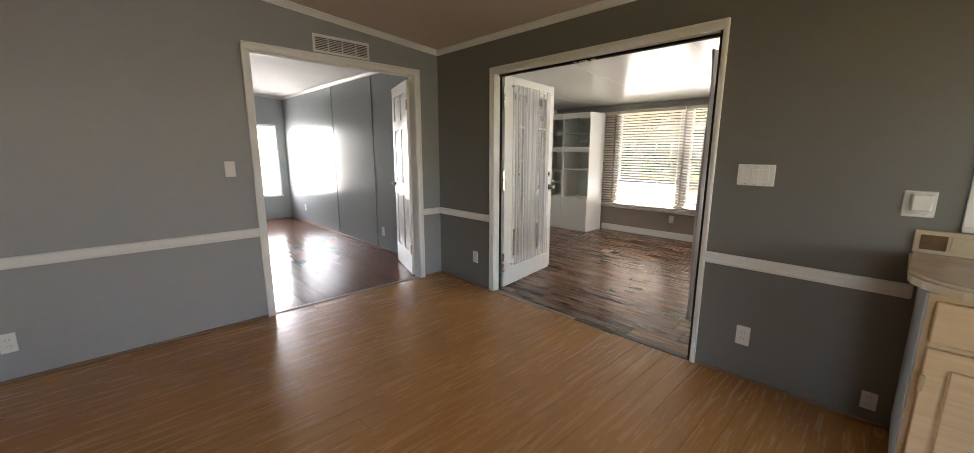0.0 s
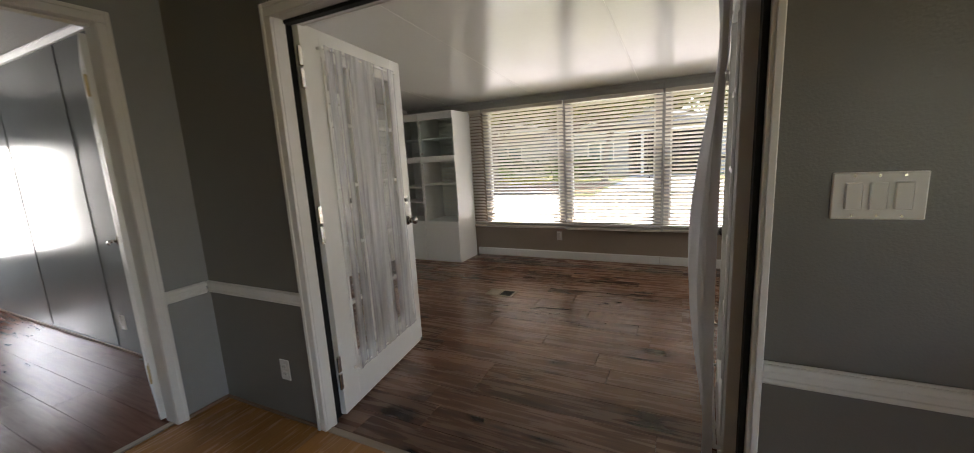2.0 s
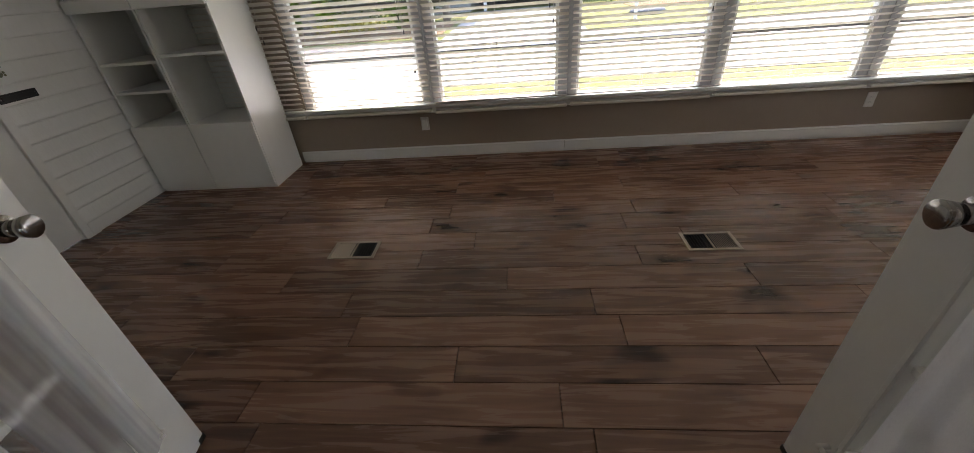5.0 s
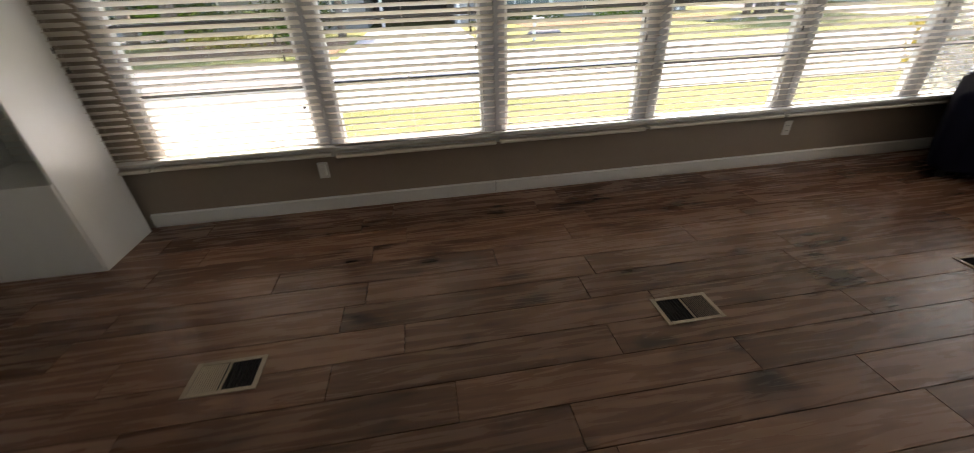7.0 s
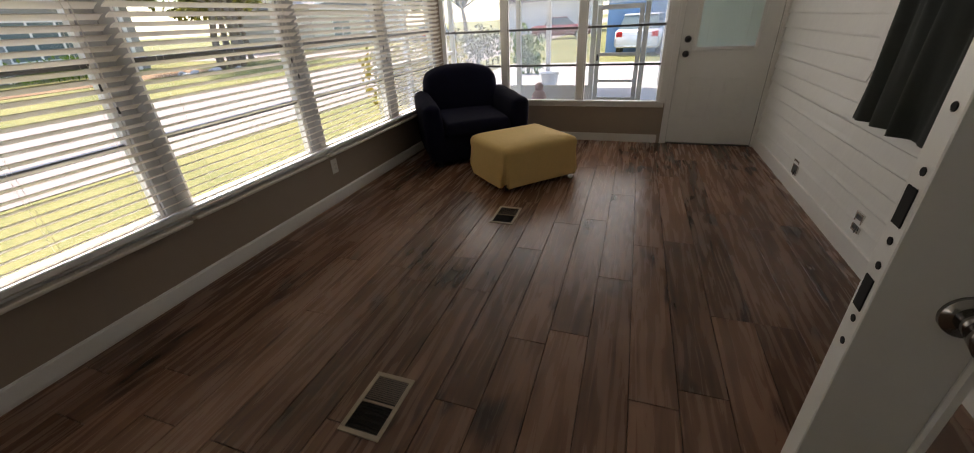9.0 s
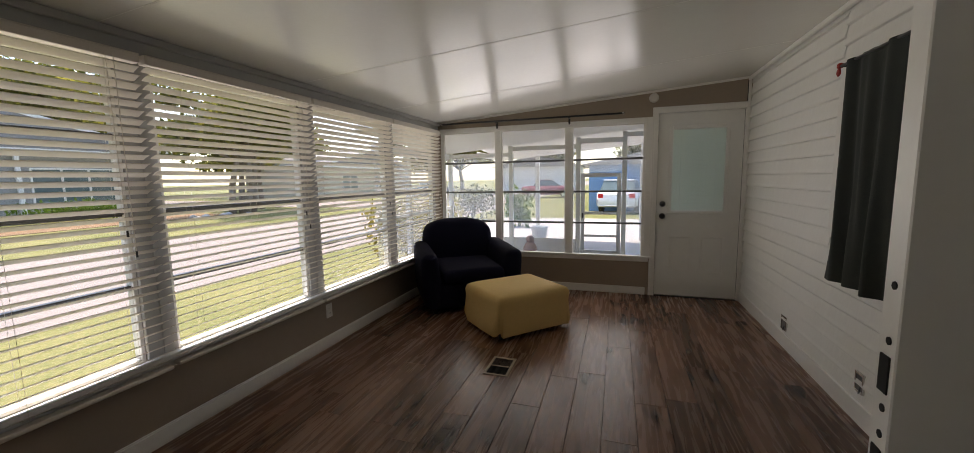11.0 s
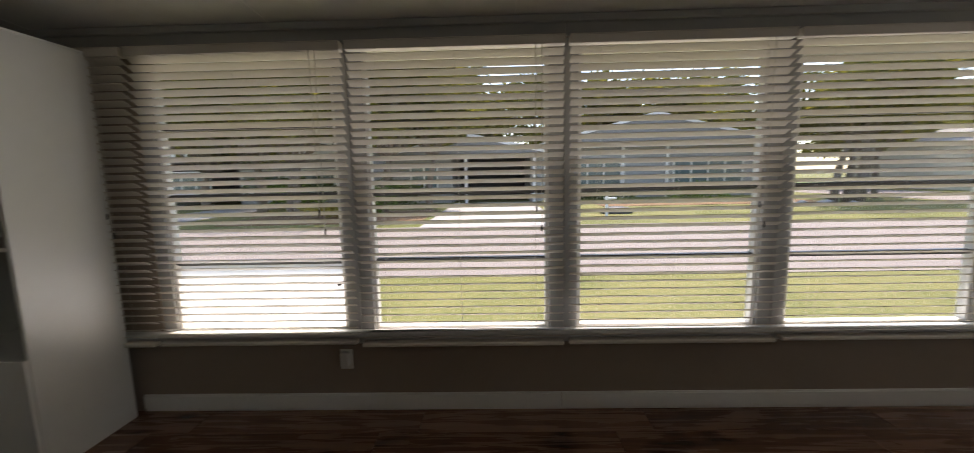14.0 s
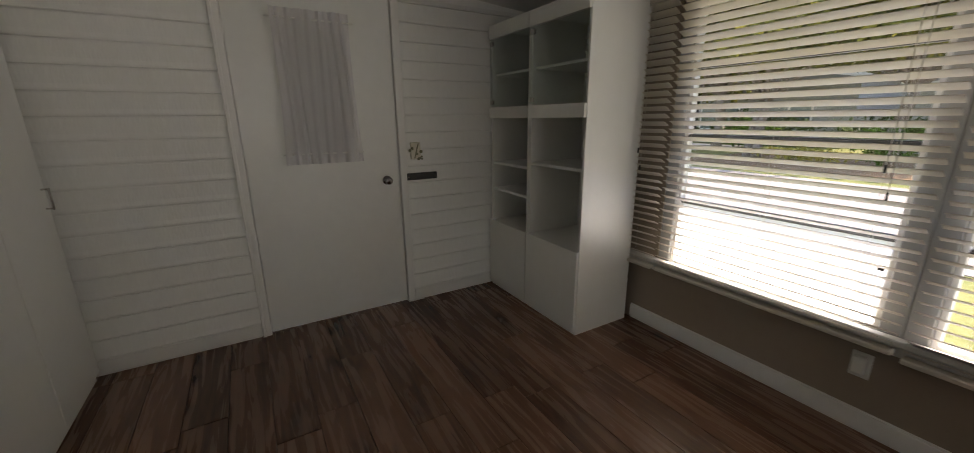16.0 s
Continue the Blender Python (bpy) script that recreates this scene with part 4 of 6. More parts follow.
# ---- white door in the sided end wall ----
door = tagged(new("door_4"), "plain white flush door with a gathered lace curtain, closed", "door", kind="structure")
door.matrix_basis = pose(WDOOR[0], EY + 0.03, 0.012)
W = WDOOR[1] - WDOOR[0]
part("slab", boxes((0, W, -0.022, 0.022, 0, 2.03), bevel=0.002), DOOR_WHITE, door)
part("window_surround", boxes((0.23, 0.245, -0.03, -0.0221, 1.1, 1.87), (0.615, 0.63, -0.03, -0.0221, 1.1, 1.87), (0.2455, 0.6145, -0.03, -0.0221, 1.1, 1.115), (0.2455, 0.6145, -0.03, -0.0221, 1.855, 1.87)), WHITE, door)
gp = part("window_glass", boxes((0.2455, 0.6145, -0.026, -0.0221, 1.115, 1.855)), material("dim_glass", (0.16, 0.17, 0.17), rough=0.1), door)
gathered("lace_curtain", 0.45, 0.86, 9, 0.012, LACE, door, (0.435, -0.055, 1.055), seed=5, label="white gathered lace curtain", ruffle=0.8, nz=24, flare=0.02, taper=0.05, thick=0.0)
for z in (1.115, 1.865):
    part("sash_rod", rod(bmesh.new(), (0.2, -0.05, z), (0.67, -0.05, z), 0.005), WHITE, door, smooth=True)
bm = rod(bmesh.new(), (W - 0.09, -0.022, 0.915), (W - 0.09, -0.03, 0.915), 0.03, seg=24)
rod(bm, (W - 0.09, -0.03, 0.915), (W - 0.09, -0.055, 0.915), 0.011)
ball(bm, (W - 0.09, -0.07, 0.915), 0.027, sy=0.8)
part("knob", bm, KNOB, door, "polished metal", smooth=True)
for z in (0.22, 1.0, 1.8):
    part("hinge", boxes((-0.012, 0.002, -0.032, -0.02, z - 0.045, z + 0.045), bevel=0.003), WHITE, door)
trim("trim_door_north", boxes((WDOOR[0] - 0.055, WDOOR[0] - 0.004, EY - 0.012, EY + 0.012, 0, 2.05), (WDOOR[1] + 0.004, WDOOR[1] + 0.055, EY - 0.012, EY + 0.012, 0, 2.05),
                              (WDOOR[0] - 0.055, WDOOR[1] + 0.055, EY - 0.012, EY + 0.012, 2.0505, 2.09), (WDOOR[0] - 0.055, WDOOR[0] - 0.035, EY - 0.02, EY - 0.012, 0, 2.09), bevel=0.003),
     "white casing round the flush door")
trim("trim_jamb_north", boxes((WDOOR[0] - 0.028, WDOOR[0] - 0.003, EY + 0.012, EY + 0.1, 0, 2.047), (WDOOR[1] + 0.003, WDOOR[1] + 0.028, EY + 0.012, EY + 0.1, 0, 2.047), (WDOOR[0] - 0.003, WDOOR[1] + 0.003, EY + 0.055, EY + 0.1, 0.0, 2.047)),
     "white jamb of the flush door")

mail = thing("mail_slot", "black metal mail slot in white lap siding", "mail slot", at=(6.9, EY, 0.938))
part("plate", boxes((-0.112, 0.112, -0.016, 0.004, -0.024, 0.024), bevel=0.003), BLACK, mail)
part("flap", boxes((-0.095, 0.095, -0.021, -0.0165, -0.014, 0.014), bevel=0.002), BLACK, mail)
part("screw", rod(bmesh.new(), (-0.103, -0.0165, 0), (-0.103, -0.019, 0), 0.004, seg=8), CHROME, mail)
orn = thing("switch_plate", "cream ornamental switch plate with dark floral relief", "switch plate", at=(6.86, EY, 1.115))
part("plate", boxes((-0.036, 0.036, -0.014, 0.002, -0.058, 0.058), bevel=0.004), material("cream_ceramic", (0.66, 0.62, 0.5), rough=0.25), orn)
bm = bmesh.new()
for k in range(9):
    ball(bm, (random.uniform(-0.045, 0.045), -0.017, random.uniform(-0.06, 0.04)), random.uniform(0.007, 0.014), sy=0.4, seg=8)
rod(bm, (-0.01, -0.016, -0.05), (0.02, -0.016, 0.05), 0.004, seg=6)
part("floral_relief", bm, material("painted_leaf", (0.2, 0.2, 0.12), rough=0.4, var=0.5, scale=40), orn, "olive and cream floral relief", smooth=True)


# ---- tall shelf units ----
SHELF_BACK = material("shelf_back_laminate", (0.66, 0.66, 0.63), rough=0.4, var=0.04)
SMOKE_GLASS = glass_material("cabinet_glass", (0.93, 0.96, 0.95))


def shelf_unit(y0, y1, label, shelves, glass_shelf):
    """Tall narrow unit facing -x: glass door above, drawer band, open shelves, solid door below."""
    w, d, h, t = y1 - y0, 0.47, 1.945, 0.018
    u = thing("shelf_unit", label, "shelf unit", at=(7.452, y0, 0), group="tall shelf units in the corner")
    f = 0.02
    part("side_panel", boxes((f, d, 0, t, 0, h), bevel=0.001), CABINET, u)
    part("side_panel", boxes((f, d, w - t, w, 0, h), bevel=0.001), CABINET, u)
    part("top_panel", boxes((0, d, 0, w, h + 0.0005, h + 0.012), (f, d, t, w - t, h - 0.02, h - 0.0005), bevel=0.001), CABINET, u)
    part("top_band", boxes((0, f - 0.001, 0.001, w - 0.001, 1.868, h), bevel=0.001), CABINET, u)
    part("back_panel", boxes((d - 0.008, d - 0.001, t + 0.0005, w - t - 0.0005, 0.05, h - 0.021)), SHELF_BACK, u)
    part("base_panel", boxes((f + 0.02, d - 0.01, t, w - t, 0.04, 0.058)), CABINET, u)
    part("drawer_band", boxes((0.0, f - 0.001, 0.002, w - 0.002, 1.328, 1.405), (f, d - 0.01, t, w - t, 1.385, 1.403), (f, d - 0.01, t, w - t, 1.33, 1.346), bevel=0.001), CABINET, u)
    for z in shelves:
        part("shelf", boxes((f + 0.004, d - 0.01, t + 0.0005, w - t - 0.0005, z - 0.009, z + 0.009), bevel=0.001), CABINET, u)
    part("glass_shelf", boxes((f + 0.03, d - 0.01, t + 0.0005, w - t - 0.0005, glass_shelf - 0.008, glass_shelf + 0.008), bevel=0.001), CABINET, u)
    part("cupboard_top", boxes((f, d - 0.01, t, w - t, 0.532, 0.55)), CABINET, u)
    dr = part("lower_door", boxes((0, f - 0.002, 0.002, w - 0.002, 0.03, 0.553), bevel=0.0015), CABINET, u)
    part("plinth", boxes((f, f + 0.015, t, w - t, 0, 0.03)), CABINET, u)
    gd = part("glass_door", boxes((0.006, 0.011, 0.006, w - 0.006, 1.412, 1.862)), SMOKE_GLASS, u, "clear greenish glass")
    gd.visible_shadow = False
    for z in (1.44, 1.835):
        part("glass_hinge", boxes((0.002, 0.018, w - 0.05, w - 0.012, z - 0.014, z + 0.014), bevel=0.002), CHROME, gd)
    return u


shelf_unit(4.456, 4.972, "wide white laminate shelf unit with glass top door, empty", (1.035,), 1.63)
shelf_unit(4.976, 5.456, "white laminate shelf unit with glass top door, empty", (1.0, 0.8), 1.63)

# ---- white wardrobe along the sided wall ----
ward = thing("wardrobe", "tall plain white wardrobe with flush doors and metal pulls", "wardrobe", at=(SX + 0.018, 4.02, 0))
part("carcass", boxes((0, 0.52, 0, 1.415, 0.0, 2.12), bevel=0.002), CABINET, ward)
for k in range(3):
    dd = part("door", boxes((0.5215, 0.541, 0.004 + k * 0.471, 0.468 + k * 0.471, 0.05, 2.11), bevel=0.002), CABINET, ward)
    yy = (0.43, 0.51, 1.37)[k]
    bm = bmesh.new()
    rod(bm, (0.541, yy, 0.94), (0.566, yy, 0.94), 0.004, seg=8)
    rod(bm, (0.541, yy, 1.03), (0.566, yy, 1.03), 0.004, seg=8)
    rod(bm, (0.566, yy, 0.934), (0.566, yy, 1.036), 0.005, seg=8)
    part("pull", bm, CHROME, dd, smooth=True)


# ---- floor registers ----
def register(x, y, label, flip, louvre=BRONZE):
    """A floor register: flat metal rim, two louvred halves, one shut and one open over a plate painted dark for the
    unlit depth.
    """
    r = thing("floor_register", label, "floor vent", at=(x, y, 0.0), group="floor registers of the sunroom")
    lx, ly = 0.088, 0.142
    part("rim", boxes((-lx, lx, -ly, -ly + 0.02, 0.0, 0.006), (-lx, lx, ly - 0.02, ly, 0.0, 0.006), (-lx, -lx + 0.018, -ly + 0.02, ly - 0.02, 0.0, 0.006),
                      (lx - 0.018, lx, -ly + 0.02, ly - 0.02, 0.0, 0.006), (-lx + 0.018, lx - 0.018, -0.005, 0.005, 0.0, 0.006), bevel=0.0015), BRONZE, r)
    # flat plate, painted near black to stand for the shade of a deep hole
    part("dark_plate", boxes((-lx + 0.018, lx - 0.018, -ly + 0.02, ly - 0.02, -0.004, 0.001)), HOLE, r)
    shape = boxes((-lx + 0.019, lx - 0.019, -0.0032, 0.0032, -0.0004, 0.0004))
    shut_me = mesh_of("louvre", shape, louvre)
    # louvres of the open half are blackened to sit in the same painted shade
    open_me = mesh_of("louvre", boxes((-lx + 0.019, lx - 0.019, -0.0025, 0.0025, -0.0004, 0.0004)), BLACK)
    for half in (-1, 1):
        shut = half == flip
        n = 12 if shut else 7
        for i in range(n):
            yy = half * (0.011 + (i + 0.5) * (ly - 0.033) / n)
            piece("louvre", shut_me if shut else open_me, r, pose(0, yy, 0.0034, 14 if shut else 84, 0, 0))
    return r


BROWN_METAL = material("brown_louvre_metal", (0.13, 0.095, 0.07), rough=0.45, var=0.15)
register(6.53, 1.418, "tan metal floor register with half-open louvres in dark planks", -1, BROWN_METAL)
register(6.53, 3.465, "tan metal floor register with closed half in dark planks", 1)
register(6.52, -0.32, "tan metal floor register near the ottoman, one half open", -1, BROWN_METAL)


# ---- electrical plates ----
def outlet(at, axis, label, w=0.07, h=0.115):
    """A duplex outlet: plate with two receptacles and a screw. axis: the way that it faces."""
    o = thing("outlet", label, "outlet", at=at, turn={"-x": -90, "+x": 90, "-y": 0, "+y": 180}[axis])
    part("plate", boxes((-w / 2, w / 2, -0.006, 0.0005, -h / 2, h / 2), bevel=0.002), PLASTIC, o)
    for z in (-0.02, 0.02):
        rc = part("receptacle", boxes((-0.016, 0.016, -0.0085, -0.006, z - 0.013, z + 0.013), bevel=0.002), PLASTIC, o)
        part("slot", boxes((-0.008, -0.006, -0.0092, -0.0086, z - 0.004, z + 0.005), (0.006, 0.008, -0.0092, -0.0086, z - 0.004, z + 0.004)), HOLE, rc)
    return o


outlet((FX, 1.39, 0.27), "-x", "white plastic outlet below the chair rail")
outlet((FX, 3.735, 0.29), "-x", "white plastic outlet below the chair rail")
outlet((1.2, LY, 0.24), "-y", "white plastic outlet below the chair rail")
outlet((LX - 0.008, 8.577, 0.29), "-x", "small white outlet on the panelled wall")
outlet((LX - 0.008, 5.708, 0.25), "-x", "small white outlet on the panelled wall")
o = outlet((WX, 3.268, 0.305), "-x", "white outlet with a plug-in cover on the taupe wall")
part("plug_cover", boxes((-0.024, 0.024, -0.045, -0.0093, -0.03, 0.05), bevel=0.006), PLASTIC, o)
outlet((WX, -0.285, 0.305), "-x", "white outlet below the window sill")
outlet((FX, 0.83, 0.12), "-x", "white outlet low on the wall beside the cabinet", w=0.06, h=0.09)

sw = thing("switch_plate", "white three-gang plate with rocker switches", "switch plate", at=(FX, 1.425, 1.205), turn=-90)
part("plate", boxes((-0.088, 0.088, -0.007, 0.0005, -0.058, 0.058), bevel=0.003), PLASTIC, sw)
for k in (-0.046, 0.0, 0.046):
    part("rocker", boxes((k - 0.017, k + 0.017, -0.011, -0.0072, -0.034, 0.034), bevel=0.003), PLASTIC, sw)
    for z in (-0.049, 0.049):
        part("screw", rod(bmesh.new(), (k, -0.007, z), (k, -0.0085, z), 0.003, seg=8), CHROME, sw)
s2 = thing("switch_plate", "white single switch plate on a grey wall", "switch plate", at=(2.4, LY, 1.2))
part("plate", boxes((-0.034, 0.034, -0.007, 0.0005, -0.056, 0.056), bevel=0.003), PLASTIC, s2)
part("rocker", boxes((-0.016, 0.016, -0.011, -0.0072, -0.03, 0.03), bevel=0.003), PLASTIC, s2)
s3 = thing("switch_plate", "off-white switch plate beside the end windows", "switch plate", at=(5.41, DY + 0.014, 1.146), turn=180)
part("plate", boxes((-0.022, 0.022, -0.006, 0.0005, -0.05, 0.05), bevel=0.002), PLASTIC, s3)
part("toggle", boxes((-0.005, 0.005, -0.016, -0.0062, -0.008, 0.01), bevel=0.002), PLASTIC, s3)
ph = thing("wall_phone_plate", "white wall plate with a raised box above the counter", "wall plate", at=(FX, 0.795, 1.105), turn=-90)
part("plate", boxes((-0.052, 0.052, -0.01, 0.0005, -0.058, 0.058), bevel=0.004), PLASTIC, ph)
part("raised_box", boxes((-0.026, 0.04, -0.034, -0.0102, -0.03, 0.045), bevel=0.006), PLASTIC, ph)
part("lower_ridge", boxes((-0.03, 0.03, -0.018, -0.0102, -0.045, -0.036), bevel=0.003), PLASTIC, ph)

for yy, zz, ww in ((-1.275, 0.188, 0.05), (-0.24, 0.222, 0.04)):
    jb = thing("cable_box", "open grey electrical box in white siding", "electrical box", at=(SX, yy, zz))
    part("rim", boxes((-0.003, 0.008, -ww, ww, -0.055, -0.043), (-0.003, 0.008, -ww, ww, 0.043, 0.055), (-0.003, 0.008, -ww, -ww + 0.01, -0.043, 0.043), (-0.003, 0.008, ww - 0.01, ww, -0.043, 0.043)), CHROME, jb)
    part("cavity", boxes((-0.0035, 0.004, -ww + 0.01, ww - 0.01, -0.043, 0.043)), material("grey_box", (0.12, 0.12, 0.12), rough=0.6), jb)
    part("wire", rod(bmesh.new(), (0.004, 0.01, -0.02), (0.02, 0.03, -0.05), 0.004, seg=6), BLACK, jb)

# ---- return-air grille over the side room doorway ----
gr = thing("air_grille", "white metal return-air grille with louvres above a doorway", "air grille", at=(3.318, LY, 2.195))
gw, gh = 0.245, 0.07
part("rim", boxes((-gw, gw, -0.012, 0.0005, gh - 0.018, gh), (-gw, gw, -0.012, 0.0005, -gh, -gh + 0.018), (-gw, -gw + 0.018, -0.012, 0.0005, -gh + 0.018, gh - 0.018), (gw - 0.018, gw, -0.012, 0.0005, -gh + 0.018, gh - 0.018), bevel=0.002), WHITE, gr)
part("backing", boxes((-gw + 0.018, gw - 0.018, -0.002, 0.0005, -gh + 0.018, gh - 0.018)), material("grille_dark", (0.1, 0.09, 0.08), rough=0.8), gr)
me = mesh_of("slat", boxes((-gw + 0.019, gw - 0.019, -0.006, 0.006, -0.0008, 0.0008)), WHITE)
for k in range(8):
    piece("slat", me, gr, pose(0, -0.0075, -gh + 0.026 + k * 0.0132, 38, 0, 0))
for k in (-0.12, 0.0, 0.12):
    part("rib", boxes((k - 0.004, k + 0.004, -0.013, -0.009, -gh + 0.018, gh - 0.018)), WHITE, gr)

# ---- side room: open six-panel door, window, fan ----
door = tagged(new("door_5"), "white six-panel door with lever handle, standing open", "door", kind="structure")
door.matrix_basis = pose(l1 - 0.004, LY2 + 0.012, 0.012, 0, 0, 71)
W, H2, T = 0.70, 2.02, 0.018
rails = [(0, 0.24), (0.84, 0.98), (1.55, 1.65), (1.91, H2)]
part("slab", boxes((0, 0.1, -T, T, 0, H2), (W - 0.1, W, -T, T, 0, H2), (W / 2 - 0.045, W / 2 + 0.045, -T, T, 0.24, 1.91), *[(0.1, W - 0.1, -T, T, a, b) for a, b in rails]), DOOR_WHITE, door)
for x0_, x1_ in ((0.1, W / 2 - 0.045), (W / 2 + 0.045, W - 0.1)):
    for za, zb in ((0.24, 0.84), (0.98, 1.55), (1.65, 1.91)):
        part("panel", boxes((x0_, x1_, -0.006, 0.006, za, zb), (x0_ + 0.03, x1_ - 0.03, -0.013, 0.013, za + 0.03, zb - 0.03), bevel=0.006), DOOR_WHITE, door)
for q in (-1, 1):
    bm = rod(bmesh.new(), (W - 0.06, q * T, 0.95), (W - 0.06, q * (T + 0.008), 0.95), 0.03, seg=20)
    rod(bm, (W - 0.06, q * (T + 0.008), 0.95), (W - 0.06, q * (T + 0.045), 0.95), 0.01)
    rod(bm, (W - 0.06, q * (T + 0.045), 0.95), (W - 0.17, q * (T + 0.045), 0.95), 0.009)
    part("lever_handle", bm, CHROME, door, "satin metal", smooth=True)
BRASS = material("aged_brass", (0.45, 0.36, 0.2), rough=0.4, metal=0.8, var=0.15)
for z in (0.28, 1.78):
    part("hinge", boxes((-0.025, 0.004, T, T + 0.012, z - 0.05, z + 0.05), (-0.02, 0.05, T, T + 0.004, z - 0.045, z + 0.045), bevel=0.002), BRASS, door, "brass hinge")

win = thing("window_10", "bright side room window with white casing and raised mini blind", "window", kind="structure")
x0_, x1_, z0_, z1_ = SW
part("casing", boxes((x0_ - 0.0, x0_ + 0.03, 9.385, 9.4, z0_, z1_), (x1_ - 0.03, x1_, 9.385, 9.4, z0_, z1_), (x0_, x1_, 9.385, 9.4, z1_ - 0.03, z1_ + 0.0), (x0_ - 0.02, x1_ + 0.02, 9.36, 9.4, z0_ - 0.02, z0_ + 0.01), bevel=0.002), WHITE, win)
part("meeting_rail", boxes((x0_ + 0.03, x1_ - 0.03, 9.44, 9.465, 1.14, 1.165)), WHITE, win)
g = part("pane", boxes((x0_, x1_, 9.45, 9.454, z0_, z1_)), GLASS, win)
g.visible_shadow = False
mb = thing("mini_blind", "thin white mini blind with open slats in a bright window", "blind", at=((x0_ + x1_) / 2, 9.425, z0_))
me = mesh_of("slat", boxes((-0.34, 0.34, -0.011, 0.011, -0.0004, 0.0004)), WHITE)
for k in range(42):
    piece("slat", me, mb, pose(0, 0, 0.03 + k * 0.031, 2, 0, 0))
part("bottom_rail", boxes((-0.345, 0.345, -0.011, 0.011, 0.005, 0.018), bevel=0.002), ALU, mb)
part("headrail", boxes((-0.345, 0.345, -0.014, 0.014, 1.315, 1.345)), WHITE, mb)
lamp = bpy.data.lights.new("window_sky_light", 'AREA')
lamp.shape, lamp.size, lamp.size_y = 'RECTANGLE', x1_ - x0_, z1_ - z0_
lamp.energy = 8.0
lamp.color = (0.93, 0.97, 1.0)
ob = new("window_sky_light", lamp)
ob.matrix_world = look(((x0_ + x1_) / 2, 9.5, (z0_ + z1_) / 2), ((x0_ + x1_) / 2, 5.0, (z0_ + z1_) / 2))

fan = thing("ceiling_fan", "ceiling fan with pale blades under a stippled ceiling", "ceiling fan", at=(2.2, 6.9, 2.18))
part("motor", rod(bmesh.new(), (0, 0, -0.05), (0, 0, 0.06), 0.1, seg=24), WHITE, fan)
part("downrod", rod(bmesh.new(), (0, 0, 0.06), (0, 0, vault(2.2) + 0.025 - 2.18), 0.015), WHITE, fan)
for k in range(4):
    bm = boxes((0.12, 0.62, -0.06, 0.06, -0.004, 0.004), bevel=0.003)
    part("blade", bm, material("fan_blade", (0.35, 0.33, 0.3), rough=0.4), fan, m=pose(0, 0, 0, 8, 0, 15 + 90 * k))


# ---- kitchen counter end ----
STONE = material("speckled_laminate_top", (0.52, 0.42, 0.29), rough=0.22, var=0.22, scale=30)
MAPLE = wood("pale_maple", (0.46, 0.31, 0.17), (0.53, 0.365, 0.205), (0.58, 0.41, 0.24), rough=0.35, along='y', knots=0.1, random=0.2)
TILE_D = material("brown_mosaic", (0.13, 0.075, 0.04), rough=0.2, var=0.6, scale=60)
cab = thing("base_cabinet", "pale maple base cabinet with drawer and raised-panel door", "cabinet", at=(FX, 0.74, 0.0))
part("carcass", boxes((-0.58, -0.016, -0.9, 0.0, 0.1, 0.85), (-0.52, -0.016, -0.9, -0.002, 0.0, 0.1)), MAPLE, cab)
part("end_panel", boxes((-0.58, -0.02, 0.0005, 0.008, 0.08, 0.85), bevel=0.002), material("grey_end_panel", (0.3, 0.31, 0.31), rough=0.5, var=0.1), cab)
for k in range(2):
    dd = part("door", boxes((-0.602, -0.5805, -0.44 - k * 0.44, -0.02 - k * 0.44, 0.13, 0.66), bevel=0.003), MAPLE, cab)
    part("door_panel", boxes((-0.61, -0.6025, -0.38 - k * 0.44, -0.08 - k * 0.44, 0.19, 0.60), bevel=0.006), MAPLE, dd)
    part("hinge", boxes((-0.612, -0.6025, -0.03 - k * 0.44, -0.015 - k * 0.44, 0.5, 0.56), bevel=0.002), BRASS, dd)
    part("drawer_front", boxes((-0.602, -0.5805, -0.44 - k * 0.44, -0.02 - k * 0.44, 0.68, 0.83), bevel=0.004), MAPLE, cab)
top = thing("countertop", "speckled beige laminate countertop with a mosaic tile backsplash", "countertop", at=(FX, 0.74, 0.85))
bm = bmesh.new()
ring = [(-0.001, 0.055), (-0.42, 0.055)] + [(-0.42 - 0.2 * math.sin(a), -0.145 + 0.2 * math.cos(a)) for a in (0.3, 0.6, 0.9, 1.2, 1.5707)] + [(-0.62, -0.92), (-0.001, -0.92)]
lo = [bm.verts.new((x, y, 0.0005)) for x, y in ring]
hi = [bm.verts.new((x, y, 0.042)) for x, y in ring]
bm.faces.new(lo[::-1])
bm.faces.new(hi)
for i in range(len(ring)):
    j = (i + 1) % len(ring)
    bm.faces.new((lo[i], lo[j], hi[j], hi[i]))
bmesh.ops.bevel(bm, geom=[e for e in bm.edges if all(v in hi for v in e.verts)], offset=0.012, segments=3, affect='EDGES')
part("top", bm, STONE, top)
part("backsplash", boxes((-0.022, -0.001, -0.92, 0.05, 0.0425, 0.145), bevel=0.003), STONE, top)
for k in range(10):
    part("mosaic_tile", boxes((-0.027, -0.0225, -0.05 - k * 0.09, 0.03 - k * 0.09, 0.06, 0.125), bevel=0.002), (TILE_D, STONE)[k % 2], top)
